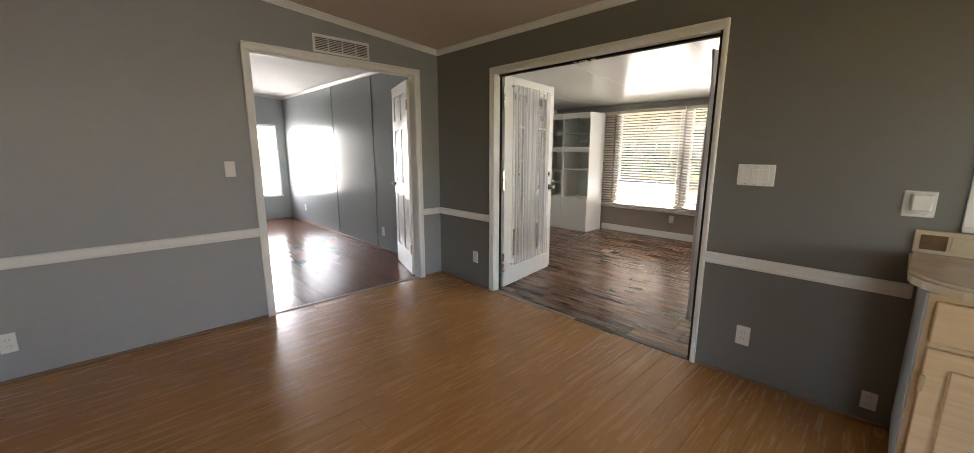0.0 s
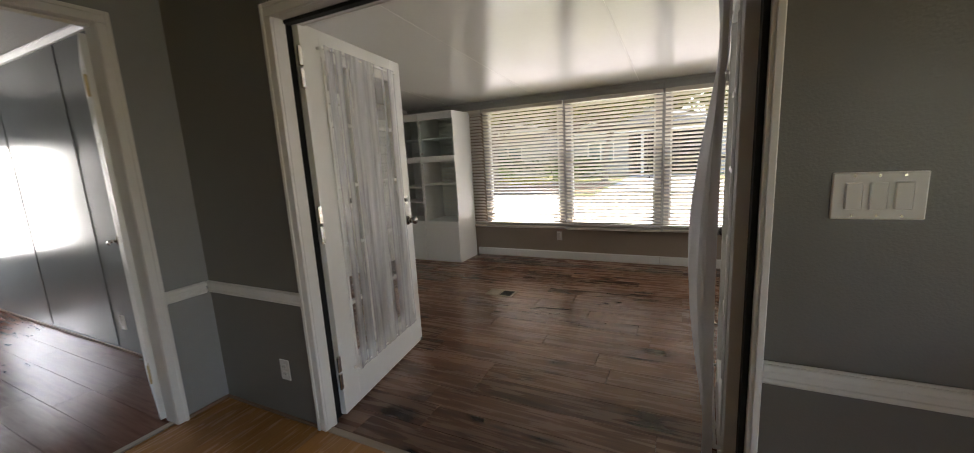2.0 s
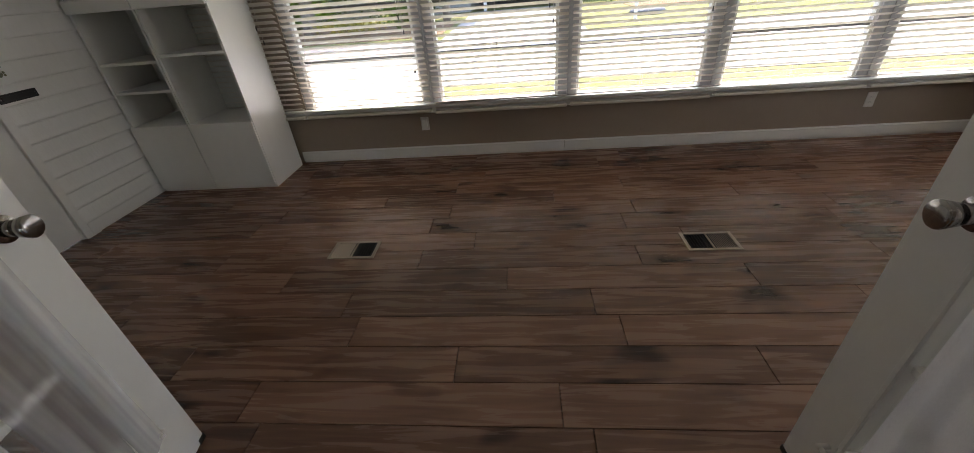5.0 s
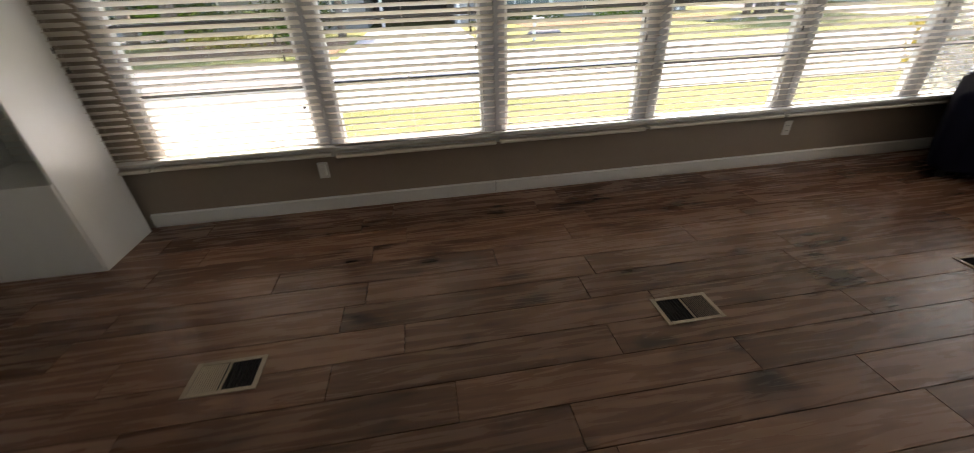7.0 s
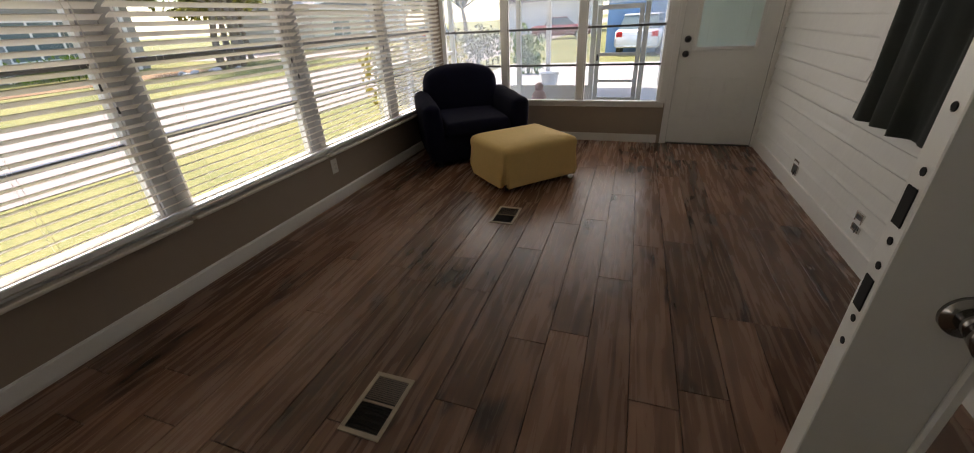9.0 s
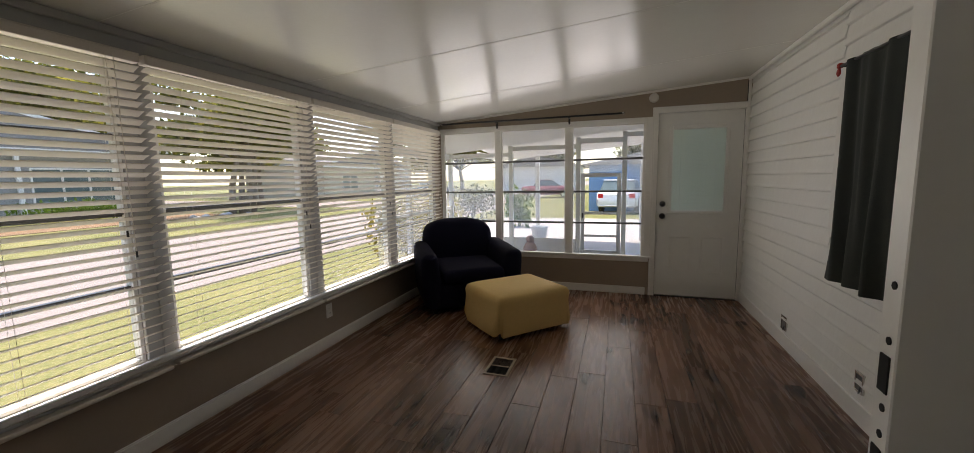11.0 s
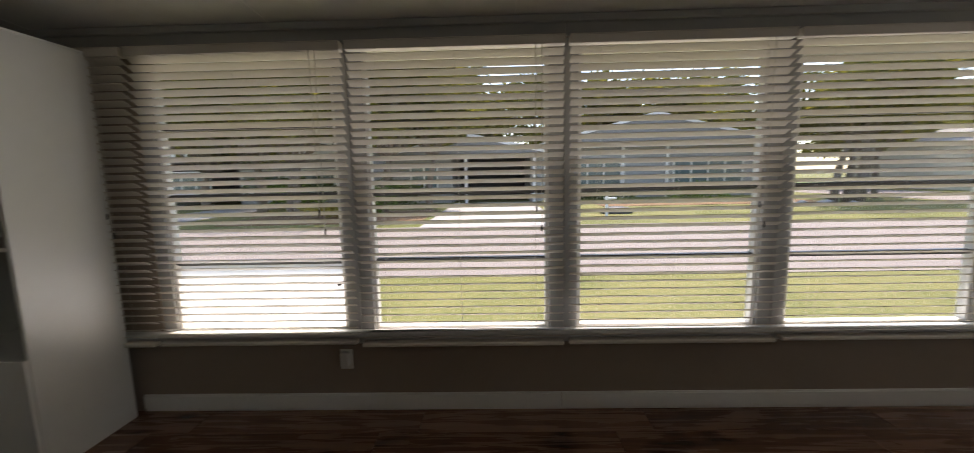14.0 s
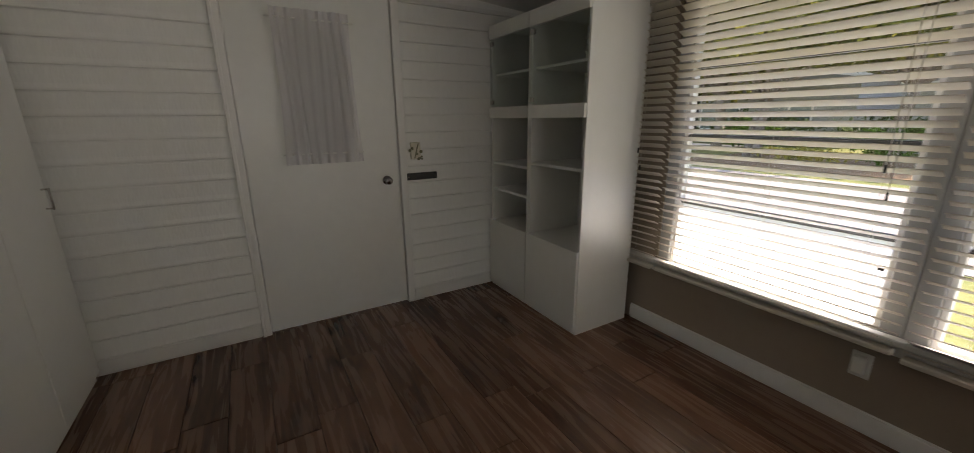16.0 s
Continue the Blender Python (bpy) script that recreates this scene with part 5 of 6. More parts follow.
for k in range(6):
    part("edge_tile", boxes((-0.628, -0.6205, -0.30 - k * 0.1, -0.21 - k * 0.1, -0.04, 0.0), bevel=0.002), (TILE_D, STONE)[k % 2], top)
win = thing("window_11", "white-cased kitchen window onto the sunroom", "window", kind="structure")
part("casing", boxes((FX - 0.016, FX - 0.0005, 0.6, 0.66, 1.0, 1.98), (FX - 0.016, FX - 0.0005, -0.68, -0.62, 1.0, 1.98), (FX - 0.016, FX - 0.0005, -0.62, 0.6, 1.92, 1.98), (FX - 0.03, FX - 0.0005, -0.68, 0.66, 1.0, 1.022), bevel=0.003), WHITE, win)
part("outer_casing", boxes((SX - 0.0005, SX + 0.02, 0.6, 0.66, 0.96, 1.98), (SX - 0.0005, SX + 0.02, -0.68, -0.62, 0.96, 1.98), (SX - 0.0005, SX + 0.02, -0.62, 0.6, 1.92, 1.98), (SX - 0.0005, SX + 0.02, -0.62, 0.6, 0.96, 1.02), bevel=0.003), WHITE, win)
g = part("pane", boxes((FX + 0.06, FX + 0.064, -0.62, 0.6, 1.02, 1.92)), GLASS, win)
g.visible_shadow = False
part("meeting_rail", boxes((FX + 0.05, FX + 0.08, -0.62, 0.6, 1.45, 1.48)), WHITE, win)

# ---- dark curtain over the sided wall ----
cur = thing("curtain", "dark grey-green curtain hanging on a rod over white siding", "curtain", at=(SX + 0.065, 0.03, 0.0), turn=90)
gathered("drape", 1.12, 1.24, 6, 0.03, DARK_CLOTH, cur, (0, 0, 0.735), seed=11, nx=110, nz=16, flare=0.45, label="dark grey-green drape in loose folds", thick=0.003)
part("rod", rod(bmesh.new(), (-0.6, 0, 1.965), (0.75, 0, 1.965), 0.008), BLACK, cur, smooth=True)
for x in (-0.585, 0.73):
    part("bracket", boxes((x - 0.008, x + 0.008, -0.004, 0.066, 1.955, 1.975), bevel=0.002), BLACK, cur)
bm = boxes((-0.63, -0.6, -0.012, 0.012, 1.955, 1.985), bevel=0.006)
ball(bm, (-0.625, 0, 1.935), 0.018, sz=1.3, sy=0.5)
part("ribbon", bm, material("red_ribbon", (0.4, 0.03, 0.02), rough=0.7), cur, "small red ribbon")
# ---- armchair and ottoman ----
def soft_block(bm, x0, x1, y0, y1, z0, z1, r=0.06, m=None, segs=3, cuts=0, puff=0.0):
    """A cushion-like block with well rounded edges and, where wanted, a domed top."""
    b2 = bmesh.new()
    box(b2, x0, x1, y0, y1, z0, z1, bevel=r, segs=segs)
    if puff:
        for v in b2.verts:
            if v.co.z > (z0 + z1) / 2:
                u = (v.co.x - x0) / (x1 - x0) * 2 - 1
                w = (v.co.y - y0) / (y1 - y0) * 2 - 1
                v.co.z += puff * (1 - u * u) * (1 - w * w)
    if m is not None:
        bmesh.ops.transform(b2, matrix=m, verts=b2.verts)
    tmp = bpy.data.meshes.new("tmp")
    b2.to_mesh(tmp)
    b2.free()
    bm.from_mesh(tmp)
    bpy.data.meshes.remove(tmp)
    return bm


def rough_cloth(ob, strength=0.012, scale=0.18, levels=2):
    """Loose cloth: rounds the mesh and gives it shallow folds."""
    s = ob.modifiers.new("round", 'SUBSURF')
    s.levels = s.render_levels = levels
    t = bpy.data.textures.new("folds", 'CLOUDS')
    t.noise_scale = scale
    d = ob.modifiers.new("folds", 'DISPLACE')
    d.texture = t
    d.strength = strength
    d.mid_level = 0.5
    return ob


chair = thing("armchair", "armchair in a loose navy blue slipcover beside the windows", "armchair", at=(7.36, -1.79, 0.0), turn=-146.0)
# local: front faces -y
ob = part("base", soft_block(bmesh.new(), -0.47, 0.47, -0.44, 0.42, 0.05, 0.33, r=0.04), NAVY, chair, smooth=True)
rough_cloth(ob, 0.01)
ob = part("seat_cushion", soft_block(bmesh.new(), -0.33, 0.33, -0.5, 0.3, 0.3, 0.46, r=0.06, puff=0.035), NAVY, chair, smooth=True)
rough_cloth(ob, 0.012)
for s in (-1, 1):
    bm = soft_block(bmesh.new(), s * 0.42 - 0.1, s * 0.42 + 0.1, -0.47, 0.4, 0.05, 0.63, r=0.085)
    for v in bm.verts:
        v.co.z += 0.06 * max(0, v.co.y + 0.1) * (v.co.z > 0.3)
        v.co.x += s * 0.025 * (v.co.z > 0.4)
    rough_cloth(part("arm", bm, NAVY, chair, smooth=True), 0.014)
bm = soft_block(bmesh.new(), -0.45, 0.45, 0.17, 0.46, 0.05, 0.90, r=0.11)
bmesh.ops.subdivide_edges(bm, edges=[e for e in bm.edges if abs(e.verts[0].co.x - e.verts[1].co.x) > 0.4], cuts=4, use_grid_fill=True)
for v in bm.verts:
    if v.co.z > 0.5:
        v.co.y += 0.07
        v.co.z -= 0.09 * (abs(v.co.x) / 0.45) ** 3
        v.co.x *= 0.93
rough_cloth(part("backrest", bm, NAVY, chair, smooth=True), 0.018)
for x in (-0.4, 0.4):
    for y in (-0.38, 0.38):
        part("leg", boxes((x - 0.025, x + 0.025, y - 0.025, y + 0.025, 0, 0.06), bevel=0.004), BLACK, chair)

ott = thing("ottoman", "square ottoman in a loose mustard yellow slipcover", "ottoman", at=(6.615, -1.19, 0.0), turn=46.5)
bm = bmesh.new()
NX = 44
W2, D2, HT = 0.385, 0.325, 0.38
prof = [(0.0, HT + 0.012), (0.5, HT + 0.012), (0.86, HT + 0.004), (0.965, HT - 0.012), (0.995, HT - 0.04), (1.0, 0.32), (0.99, 0.26), (1.0, 0.2), (1.01, 0.14), (1.02, 0.08), (1.0, 0.035)]
rings = []
for f, z in prof[1:]:
    row = []
    for i in range(NX * 2):
        a = 2 * math.pi * i / (NX * 2)
        ca, sa = math.cos(a), math.sin(a)
        e = 0.11
        x = W2 * math.copysign(abs(ca) ** e, ca)
        y = D2 * math.copysign(abs(sa) ** e, sa)
        low = max(0.0, (0.26 - z) / 0.2)
        corner = (abs(math.sin(2 * a))) ** 6
        fold = 1 + low * (0.022 * math.sin(9 * a + 1.3) + 0.055 * corner * math.sin(26 * a) - 0.05 * corner)
        hem = low * (0.045 * corner + 0.008 * math.sin(5 * a))
        row.append(bm.verts.new((x * f * fold, y * f * fold, z + hem)))
    rings.append(row)
c = bm.verts.new((0, 0, prof[0][1]))
n = NX * 2
for i in range(n):
    bm.faces.new((c, rings[0][i], rings[0][(i + 1) % n]))
for a, b in zip(rings, rings[1:]):
    for i in range(n):
        bm.faces.new((a[i], b[i], b[(i + 1) % n], a[(i + 1) % n]))
ob = part("slipcover", bm, MUSTARD, ott, "loose mustard slipcover gathered at the corners", smooth=True)
t = bpy.data.textures.new("wrinkles", 'CLOUDS')
t.noise_scale = 0.12
d = ob.modifiers.new("wrinkles", 'DISPLACE')
d.texture, d.strength, d.mid_level = t, 0.018, 0.5
part("frame", boxes((-0.34, 0.34, -0.275, 0.275, 0.05, 0.3), bevel=0.01), BLACK, ott)
for x in (-0.3, 0.3):
    for y in (-0.24, 0.24):
        part("leg", boxes((x - 0.02, x + 0.02, y - 0.02, y + 0.02, 0, 0.05), bevel=0.003), BLACK, ott)
# ---- ground and street ----
GZ = -0.35


def leafy(name, dark, mid, light, scale=3.0, thin=0.0):
    """Ground cover or leaves: two scales of noise between three greens."""
    m = bpy.data.materials.new(name)
    m.use_nodes = True
    nt = m.node_tree
    L = nt.links.new
    b = nt.nodes["Principled BSDF"]
    b.inputs["Roughness"].default_value = 0.8
    b.inputs["Specular IOR Level"].default_value = 0.2
    tc = nt.nodes.new("ShaderNodeTexCoord")
    n1 = nt.nodes.new("ShaderNodeTexNoise")
    n1.inputs["Scale"].default_value = scale * 0.3
    n1.inputs["Detail"].default_value = 6
    n2 = nt.nodes.new("ShaderNodeTexNoise")
    n2.inputs["Scale"].default_value = scale * 9
    n2.inputs["Detail"].default_value = 4
    L(tc.outputs["Object"], n1.inputs["Vector"])
    L(tc.outputs["Object"], n2.inputs["Vector"])
    gi = nt.nodes.new("ShaderNodeNewGeometry")
    a = nt.nodes.new("ShaderNodeMath")
    a.operation = 'MULTIPLY_ADD'
    L(n2.outputs[0], a.inputs[0])
    a.inputs[1].default_value = 0.5
    h = nt.nodes.new("ShaderNodeMath")
    h.operation = 'MULTIPLY_ADD'
    L(gi.outputs["Random Per Island"], h.inputs[0])
    h.inputs[1].default_value = 0.25
    h2 = nt.nodes.new("ShaderNodeMath")
    h2.operation = 'MULTIPLY_ADD'
    L(n1.outputs[0], h2.inputs[0])
    h2.inputs[1].default_value = 0.5
    h2.inputs[2].default_value = -0.12
    L(h2.outputs[0], h.inputs[2])
    L(h.outputs[0], a.inputs[2])
    cr = nt.nodes.new("ShaderNodeValToRGB")
    cr.color_ramp.elements[0].position = 0.3
    cr.color_ramp.elements[0].color = (*dark, 1)
    cr.color_ramp.elements[1].position = 0.72
    cr.color_ramp.elements[1].color = (*light, 1)
    e = cr.color_ramp.elements.new(0.5)
    e.color = (*mid, 1)
    L(a.outputs[0], cr.inputs[0])
    L(cr.outputs[0], b.inputs["Base Color"])
    if thin:
        tl = nt.nodes.new("ShaderNodeBsdfTranslucent")
        mx = nt.nodes.new("ShaderNodeMixShader")
        mx.inputs[0].default_value = thin
        L(cr.outputs[0], tl.inputs["Color"])
        L(b.outputs[0], mx.inputs[1])
        L(tl.outputs[0], mx.inputs[2])
        L(mx.outputs[0], nt.nodes["Material Output"].inputs["Surface"])
    return m


GRASS = leafy("dry_lawn", (0.035, 0.05, 0.012), (0.1, 0.115, 0.03), (0.2, 0.185, 0.07), 1.6)
LEAF = leafy("oak_leaves", (0.02, 0.027, 0.008), (0.12, 0.13, 0.024), (0.38, 0.34, 0.065), 1.2, thin=0.5)
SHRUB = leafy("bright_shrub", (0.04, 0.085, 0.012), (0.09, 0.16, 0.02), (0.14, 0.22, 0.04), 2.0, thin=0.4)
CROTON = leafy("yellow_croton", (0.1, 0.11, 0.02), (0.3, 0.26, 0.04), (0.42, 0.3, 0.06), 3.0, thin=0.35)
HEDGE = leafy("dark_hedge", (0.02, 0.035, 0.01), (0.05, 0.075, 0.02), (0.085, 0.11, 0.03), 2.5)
MULCH = leafy("brown_mulch", (0.09, 0.05, 0.03), (0.17, 0.1, 0.055), (0.24, 0.16, 0.09), 4.0)
ROAD = material("pale_worn_road", (0.22, 0.19, 0.175), rough=0.85, var=0.12, scale=2, bump=0.2, bump_scale=60)
CONCRETE = material("pale_concrete", (0.36, 0.34, 0.325), rough=0.8, var=0.1, scale=3, bump=0.15, bump_scale=50)
BARK = material("grey_bark", (0.19, 0.155, 0.12), rough=0.95, var=0.35, scale=10, bump=0.8, bump_scale=25, stretch=(1, 1, 0.25))
structure("ground", boxes((-300, 600, -600, 600, GZ - 0.3, GZ)), GRASS, "sunlit dry green lawn", "ground")
structure("road", boxes((12.3, 19.0, -300, 300, GZ - 0.1, GZ + 0.012)), ROAD, "pale sunlit street", "road")
structure("road_side_street", boxes((18.9, 90, -27, -20, GZ - 0.1, GZ + 0.008)), ROAD, "pale side street", "road")
structure("pavement_drive", boxes((18.9, 31.0, 0.2, 5.0, GZ - 0.1, GZ + 0.016)), CONCRETE, "pale concrete driveway across the street", "driveway")
structure("pavement_drive_far", boxes((18.9, 31.0, 15.5, 19.0, GZ - 0.1, GZ + 0.016)), CONCRETE, "pale concrete driveway across the street", "driveway")
structure("pavement_porch", boxes((2.0, 9.4, -9.5, DY - 0.1, GZ - 0.1, -0.1)), CONCRETE, "bright concrete porch slab", "pavement")
structure("pavement_south", boxes((-4.0, 10.5, -14.5, -9.5, GZ - 0.1, GZ + 0.02)), CONCRETE, "bright concrete parking pad", "pavement")

# ---- houses across the street ----
STUCCO = material("grey_house_paint", (0.3, 0.3, 0.29), rough=0.8, var=0.08, scale=2)
CREAM = material("cream_house_paint", (0.5, 0.47, 0.38), rough=0.8, var=0.08, scale=2)
BLUE = material("blue_house_siding", (0.16, 0.29, 0.47), rough=0.7, var=0.08, scale=3)
ROOFM = material("pale_grey_roof", (0.2, 0.2, 0.2), rough=0.7, var=0.1, scale=2)
WHITE_OUT = material("white_outdoor_trim", (0.74, 0.74, 0.72), rough=0.6, var=0.05)
DARKWIN = material("house_window_glass", (0.1, 0.14, 0.14), rough=0.12, var=0.15)
SHADE = material("carport_shade", (0.07, 0.07, 0.07), rough=0.9)


def house(label, x, y0, y1, depth, eave, peak, wall, windows, posts=(), carport=None, gable=None):
    """A single-storey house facing -x: walls, gable roof with white fascia, windows with white frames, porch posts."""
    hs = thing("house", label, "house", at=(x, (y0 + y1) / 2, GZ))
    w, e, p = (y1 - y0) / 2, eave - GZ, peak - GZ
    c0, c1 = carport if carport else (9e9, 9e9)
    cy = (y0 + y1) / 2
    bm = bmesh.new()
    if carport:
        a, b = c0 - cy, c1 - cy
        if a > -w:
            box(bm, 0, depth, -w, a, 0, e)
        if b < w:
            box(bm, 0, depth, b, w, 0, e)
        box(bm, depth * 0.7, depth, a, b, 0, e)
    else:
        box(bm, 0, depth, -w, w, 0, e)
    part("wall", bm, wall, hs)
    bm = bmesh.new()
    o = 0.5
    v = [bm.verts.new(q) for q in ((-o, -w - o, e), (depth + o, -w - o, e), (depth + o, w + o, e), (-o, w + o, e), (-o, 0, p), (depth + o, 0, p))]
    for f in ((0, 1, 2, 3), (0, 4, 5, 1), (3, 2, 5, 4), (0, 3, 4), (1, 5, 2)):
        bm.faces.new([v[i] for i in f])
    rf = part("roof", bm, ROOFM, hs, "pale grey gable roof")
    bm = bmesh.new()
    for s in (-1, 1):
        a, b = Vector((-o - 0.03, s * (w + o), e - 0.1)), Vector((-o - 0.03, 0, p - 0.1))
        q = [a, b, b + Vector((0, 0, 0.2)), a + Vector((0, 0, 0.2))]
        f = [bm.verts.new(r) for r in q] + [bm.verts.new(r + Vector((0.025, 0, 0))) for r in q]
        for idx in ((0, 1, 2, 3), (4, 5, 6, 7), (0, 1, 5, 4), (1, 2, 6, 5), (2, 3, 7, 6), (3, 0, 4, 7)):
            bm.faces.new([f[i] for i in idx])
    part("fascia", bm, WHITE_OUT, rf)
    part("soffit_band", boxes((-o, -o + 0.04, -w - o, w + o, e - 0.22, e - 0.01)), WHITE_OUT, rf)
    for wy, ww, z0, z1, mull in windows:
        wi = part("window", boxes((-0.05, -0.01, wy - cy - ww / 2, wy - cy + ww / 2, z0, z1)), DARKWIN, hs)
        fr = [(-0.08, -0.01, wy - cy - ww / 2 - 0.08, wy - cy - ww / 2, z0 - 0.08, z1 + 0.08), (-0.08, -0.01, wy - cy + ww / 2, wy - cy + ww / 2 + 0.08, z0 - 0.08, z1 + 0.08),
              (-0.08, -0.01, wy - cy - ww / 2, wy - cy + ww / 2, z1, z1 + 0.08), (-0.08, -0.01, wy - cy - ww / 2, wy - cy + ww / 2, z0 - 0.08, z0)]
        for k in range(1, mull):
            yy = wy - cy - ww / 2 + ww * k / mull
            fr.append((-0.08, -0.05, yy - 0.05, yy + 0.05, z0, z1))
        part("frame", boxes(*fr), WHITE_OUT, wi)
    for py in posts:
        part("post", boxes((-0.4, -0.25, py - cy - 0.09, py - cy + 0.09, 0, e - 0.02), bevel=0.01), WHITE_OUT, hs)
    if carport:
        # near-black sheet added before the back wall as the carport's painted shade
        part("carport_shade_sheet", boxes((depth * 0.7 - 0.03, depth * 0.7 - 0.005, c0 - cy + 0.02, c1 - cy - 0.02, 0, e - 0.05)), SHADE, hs)
    return hs


house("grey house with white porch posts and gable roof", 34.0, -16.0, -1.0, 9.0, 3.3, 5.3, STUCCO,
      [(-12.2, 4.6, 0.9, 2.6, 4), (-4.5, 3.4, 0.6, 2.6, 3)], posts=(-9.3, -15.2, -6.3, -2.5))
house("grey house with a dark open carport", 31.5, -0.6, 9.0, 8.0, 2.7, 3.9, STUCCO, [(7.0, 1.6, 1.0, 2.3, 2)], posts=(0.0, 4.3), carport=(0.2, 5.2))
house("low grey house with shaded windows behind trees", 33.0, 11.5, 27.0, 9.0, 3.2, 4.8, STUCCO, [(14.5, 2.2, 0.9, 2.3, 2), (18.5, 2.4, 0.9, 2.3, 2), (23.5, 3.0, 0.9, 2.3, 3)], carport=(20.0, 25.0))
house("pale grey house with white gable beyond the side street", 33.0, -46.0, -30.0, 10.0, 3.0, 4.9, CREAM, [(-34.0, 2.5, 1.0, 2.3, 2), (-40.0, 2.5, 1.0, 2.3, 2)])
h = house("blue sided house with white trim", 0, 0, 9.0, 7.0, 1.95, 2.9, BLUE, [(2.2, 0.9, 1.0, 2.1, 1), (6.0, 1.6, 1.0, 2.1, 2)])
h.matrix_basis = pose(2.6, -25.5, GZ, 0, 0, 90)
h = house("white house with a pale gable roof in the distance", 0, 0, 10.0, 7.0, 2.7, 4.2, WHITE_OUT, [(2.2, 1.6, 1.0, 2.1, 2), (7.0, 1.6, 1.0, 2.1, 2)])
h.matrix_basis = pose(15.0, -52.0, GZ, 0, 0, 90)


# ---- trees and shrubs ----
def leaf_cloud(bm, centre, rx, ry, rz, n, size, rng, shell=0.35):
    for _ in range(n):
        while True:
            d = Vector((rng.gauss(0, 1), rng.gauss(0, 1), rng.gauss(0, 1)))
            if d.length > 0.1:
                break
        d.normalize()
        r = 1 - shell * rng.random() ** 1.5
        c = Vector((centre[0] + d.x * rx * r, centre[1] + d.y * ry * r, centre[2] + d.z * rz * r))
        q = Euler((rng.uniform(0, 6.28), rng.uniform(0, 6.28), rng.uniform(0, 6.28))).to_matrix()
        s = size * rng.uniform(0.6, 1.3)
        vs = [bm.verts.new(c + q @ Vector(p)) for p in ((-s, 0, 0), (0, -s * 0.45, s * 0.1), (s, 0, 0), (0, s * 0.45, s * 0.1))]
        bm.faces.new(vs)


def tree(label, x, y, h, crown, trunk=0.22, clumps=9, seed=1, n=150, leaf=0.22, stems=1, low=0.45):
    """A tapered trunk with limbs and a ragged crown of many leaf clumps."""
    rng = random.Random(seed)
    tr = thing("tree", label, "tree", at=(x, y, GZ))
    bm = bmesh.new()
    tops = []
    for s in range(stems):
        a = Vector((rng.uniform(-0.5, 0.5) * (stems > 1), rng.uniform(-0.9, 0.9) * (stems > 1), 0))
        b = a + Vector((rng.uniform(-0.4, 0.4), rng.uniform(-0.6, 0.6), h * low))
        m = (a + b) / 2 + Vector((rng.uniform(-0.15, 0.15), rng.uniform(-0.15, 0.15), 0))
        rod(bm, a - Vector((0, 0, 0.1)), m, trunk, seg=9, r2=trunk * 0.8)
        rod(bm, m, b, trunk * 0.8, seg=9, r2=trunk * 0.6)
        tops.append(b)
    part("trunk", bm, BARK, tr, smooth=True)
    bl = bmesh.new()
    cl = bmesh.new()
    for k in range(clumps):
        b = tops[k % stems]
        an = 6.283 * k / clumps + rng.uniform(-0.4, 0.4)
        rr = crown * rng.uniform(0.25, 0.85)
        c = Vector((b.x + rr * math.cos(an), b.y + rr * math.sin(an), h * rng.uniform(low + 0.12, 0.97)))
        rod(bl, b - Vector((0, 0, 0.2)), c, trunk * 0.35, seg=6, r2=trunk * 0.1)
        leaf_cloud(cl, c, crown * rng.uniform(0.3, 0.5), crown * rng.uniform(0.3, 0.5), h * rng.uniform(0.09, 0.17), int(n * 3.2), leaf, rng, shell=0.9)
    part("limbs", bl, BARK, tr, smooth=True)
    part("crown", cl, LEAF, tr)
    return tr


tree("broad oak with dappled yellow-green crown and grey trunk", 25.5, 8.0, 8.0, 4.8, 0.25, 16, 2, 150, low=0.34)
tree("broad oak with dappled yellow-green crown and grey trunk", 27.0, 15.0, 8.5, 5.0, 0.28, 16, 3, 150, low=0.34)
tree("low spreading oak with yellow-green leaves over the mulch bed", 23.6, 11.6, 6.6, 3.9, 0.2, 16, 61, 150, 0.19, stems=2, low=0.36)
tree("low spreading oak with yellow-green leaves over the mulch bed", 26.4, 5.9, 6.8, 2.6, 0.2, 14, 62, 140, 0.19, low=0.4)
tree("tall oak with a dense shaded crown beside the driveway", 29.0, 19.5, 8.5, 4.6, 0.28, 16, 63, 150, 0.22, low=0.26)
tree("tall oak behind the houses with a ragged crown", 44.0, 4.0, 11.0, 6.5, 0.35, 16, 4, 130, 0.32, low=0.35)
tree("tall oak behind the houses with a ragged crown", 47.0, 13.0, 12.0, 7.0, 0.35, 16, 5, 130, 0.34, low=0.3)
tree("tall oak behind the houses with a ragged crown", 50.0, -16.0, 10.0, 6.0, 0.35, 14, 6, 120, 0.32, low=0.35)
tree("cluster of leaning trunks with yellow-green leaves on the lawn", 26.5, -15.2, 7.5, 4.0, 0.2, 14, 7, 150, 0.2, stems=4, low=0.42)
tree("leafy tree with pale trunk beside the side street", 28.0, -18.0, 7.0, 3.4, 0.18, 11, 8, 140, 0.2, stems=2, low=0.35)
tree("tall oak beyond the side street", 42.0, -30.0, 11.0, 6.5, 0.35, 16, 9, 130, 0.32, low=0.3)
tree("tall oak behind the houses with a ragged crown", 46.0, 25.0, 12.0, 7.5, 0.35, 16, 10, 130, 0.34, low=0.25)
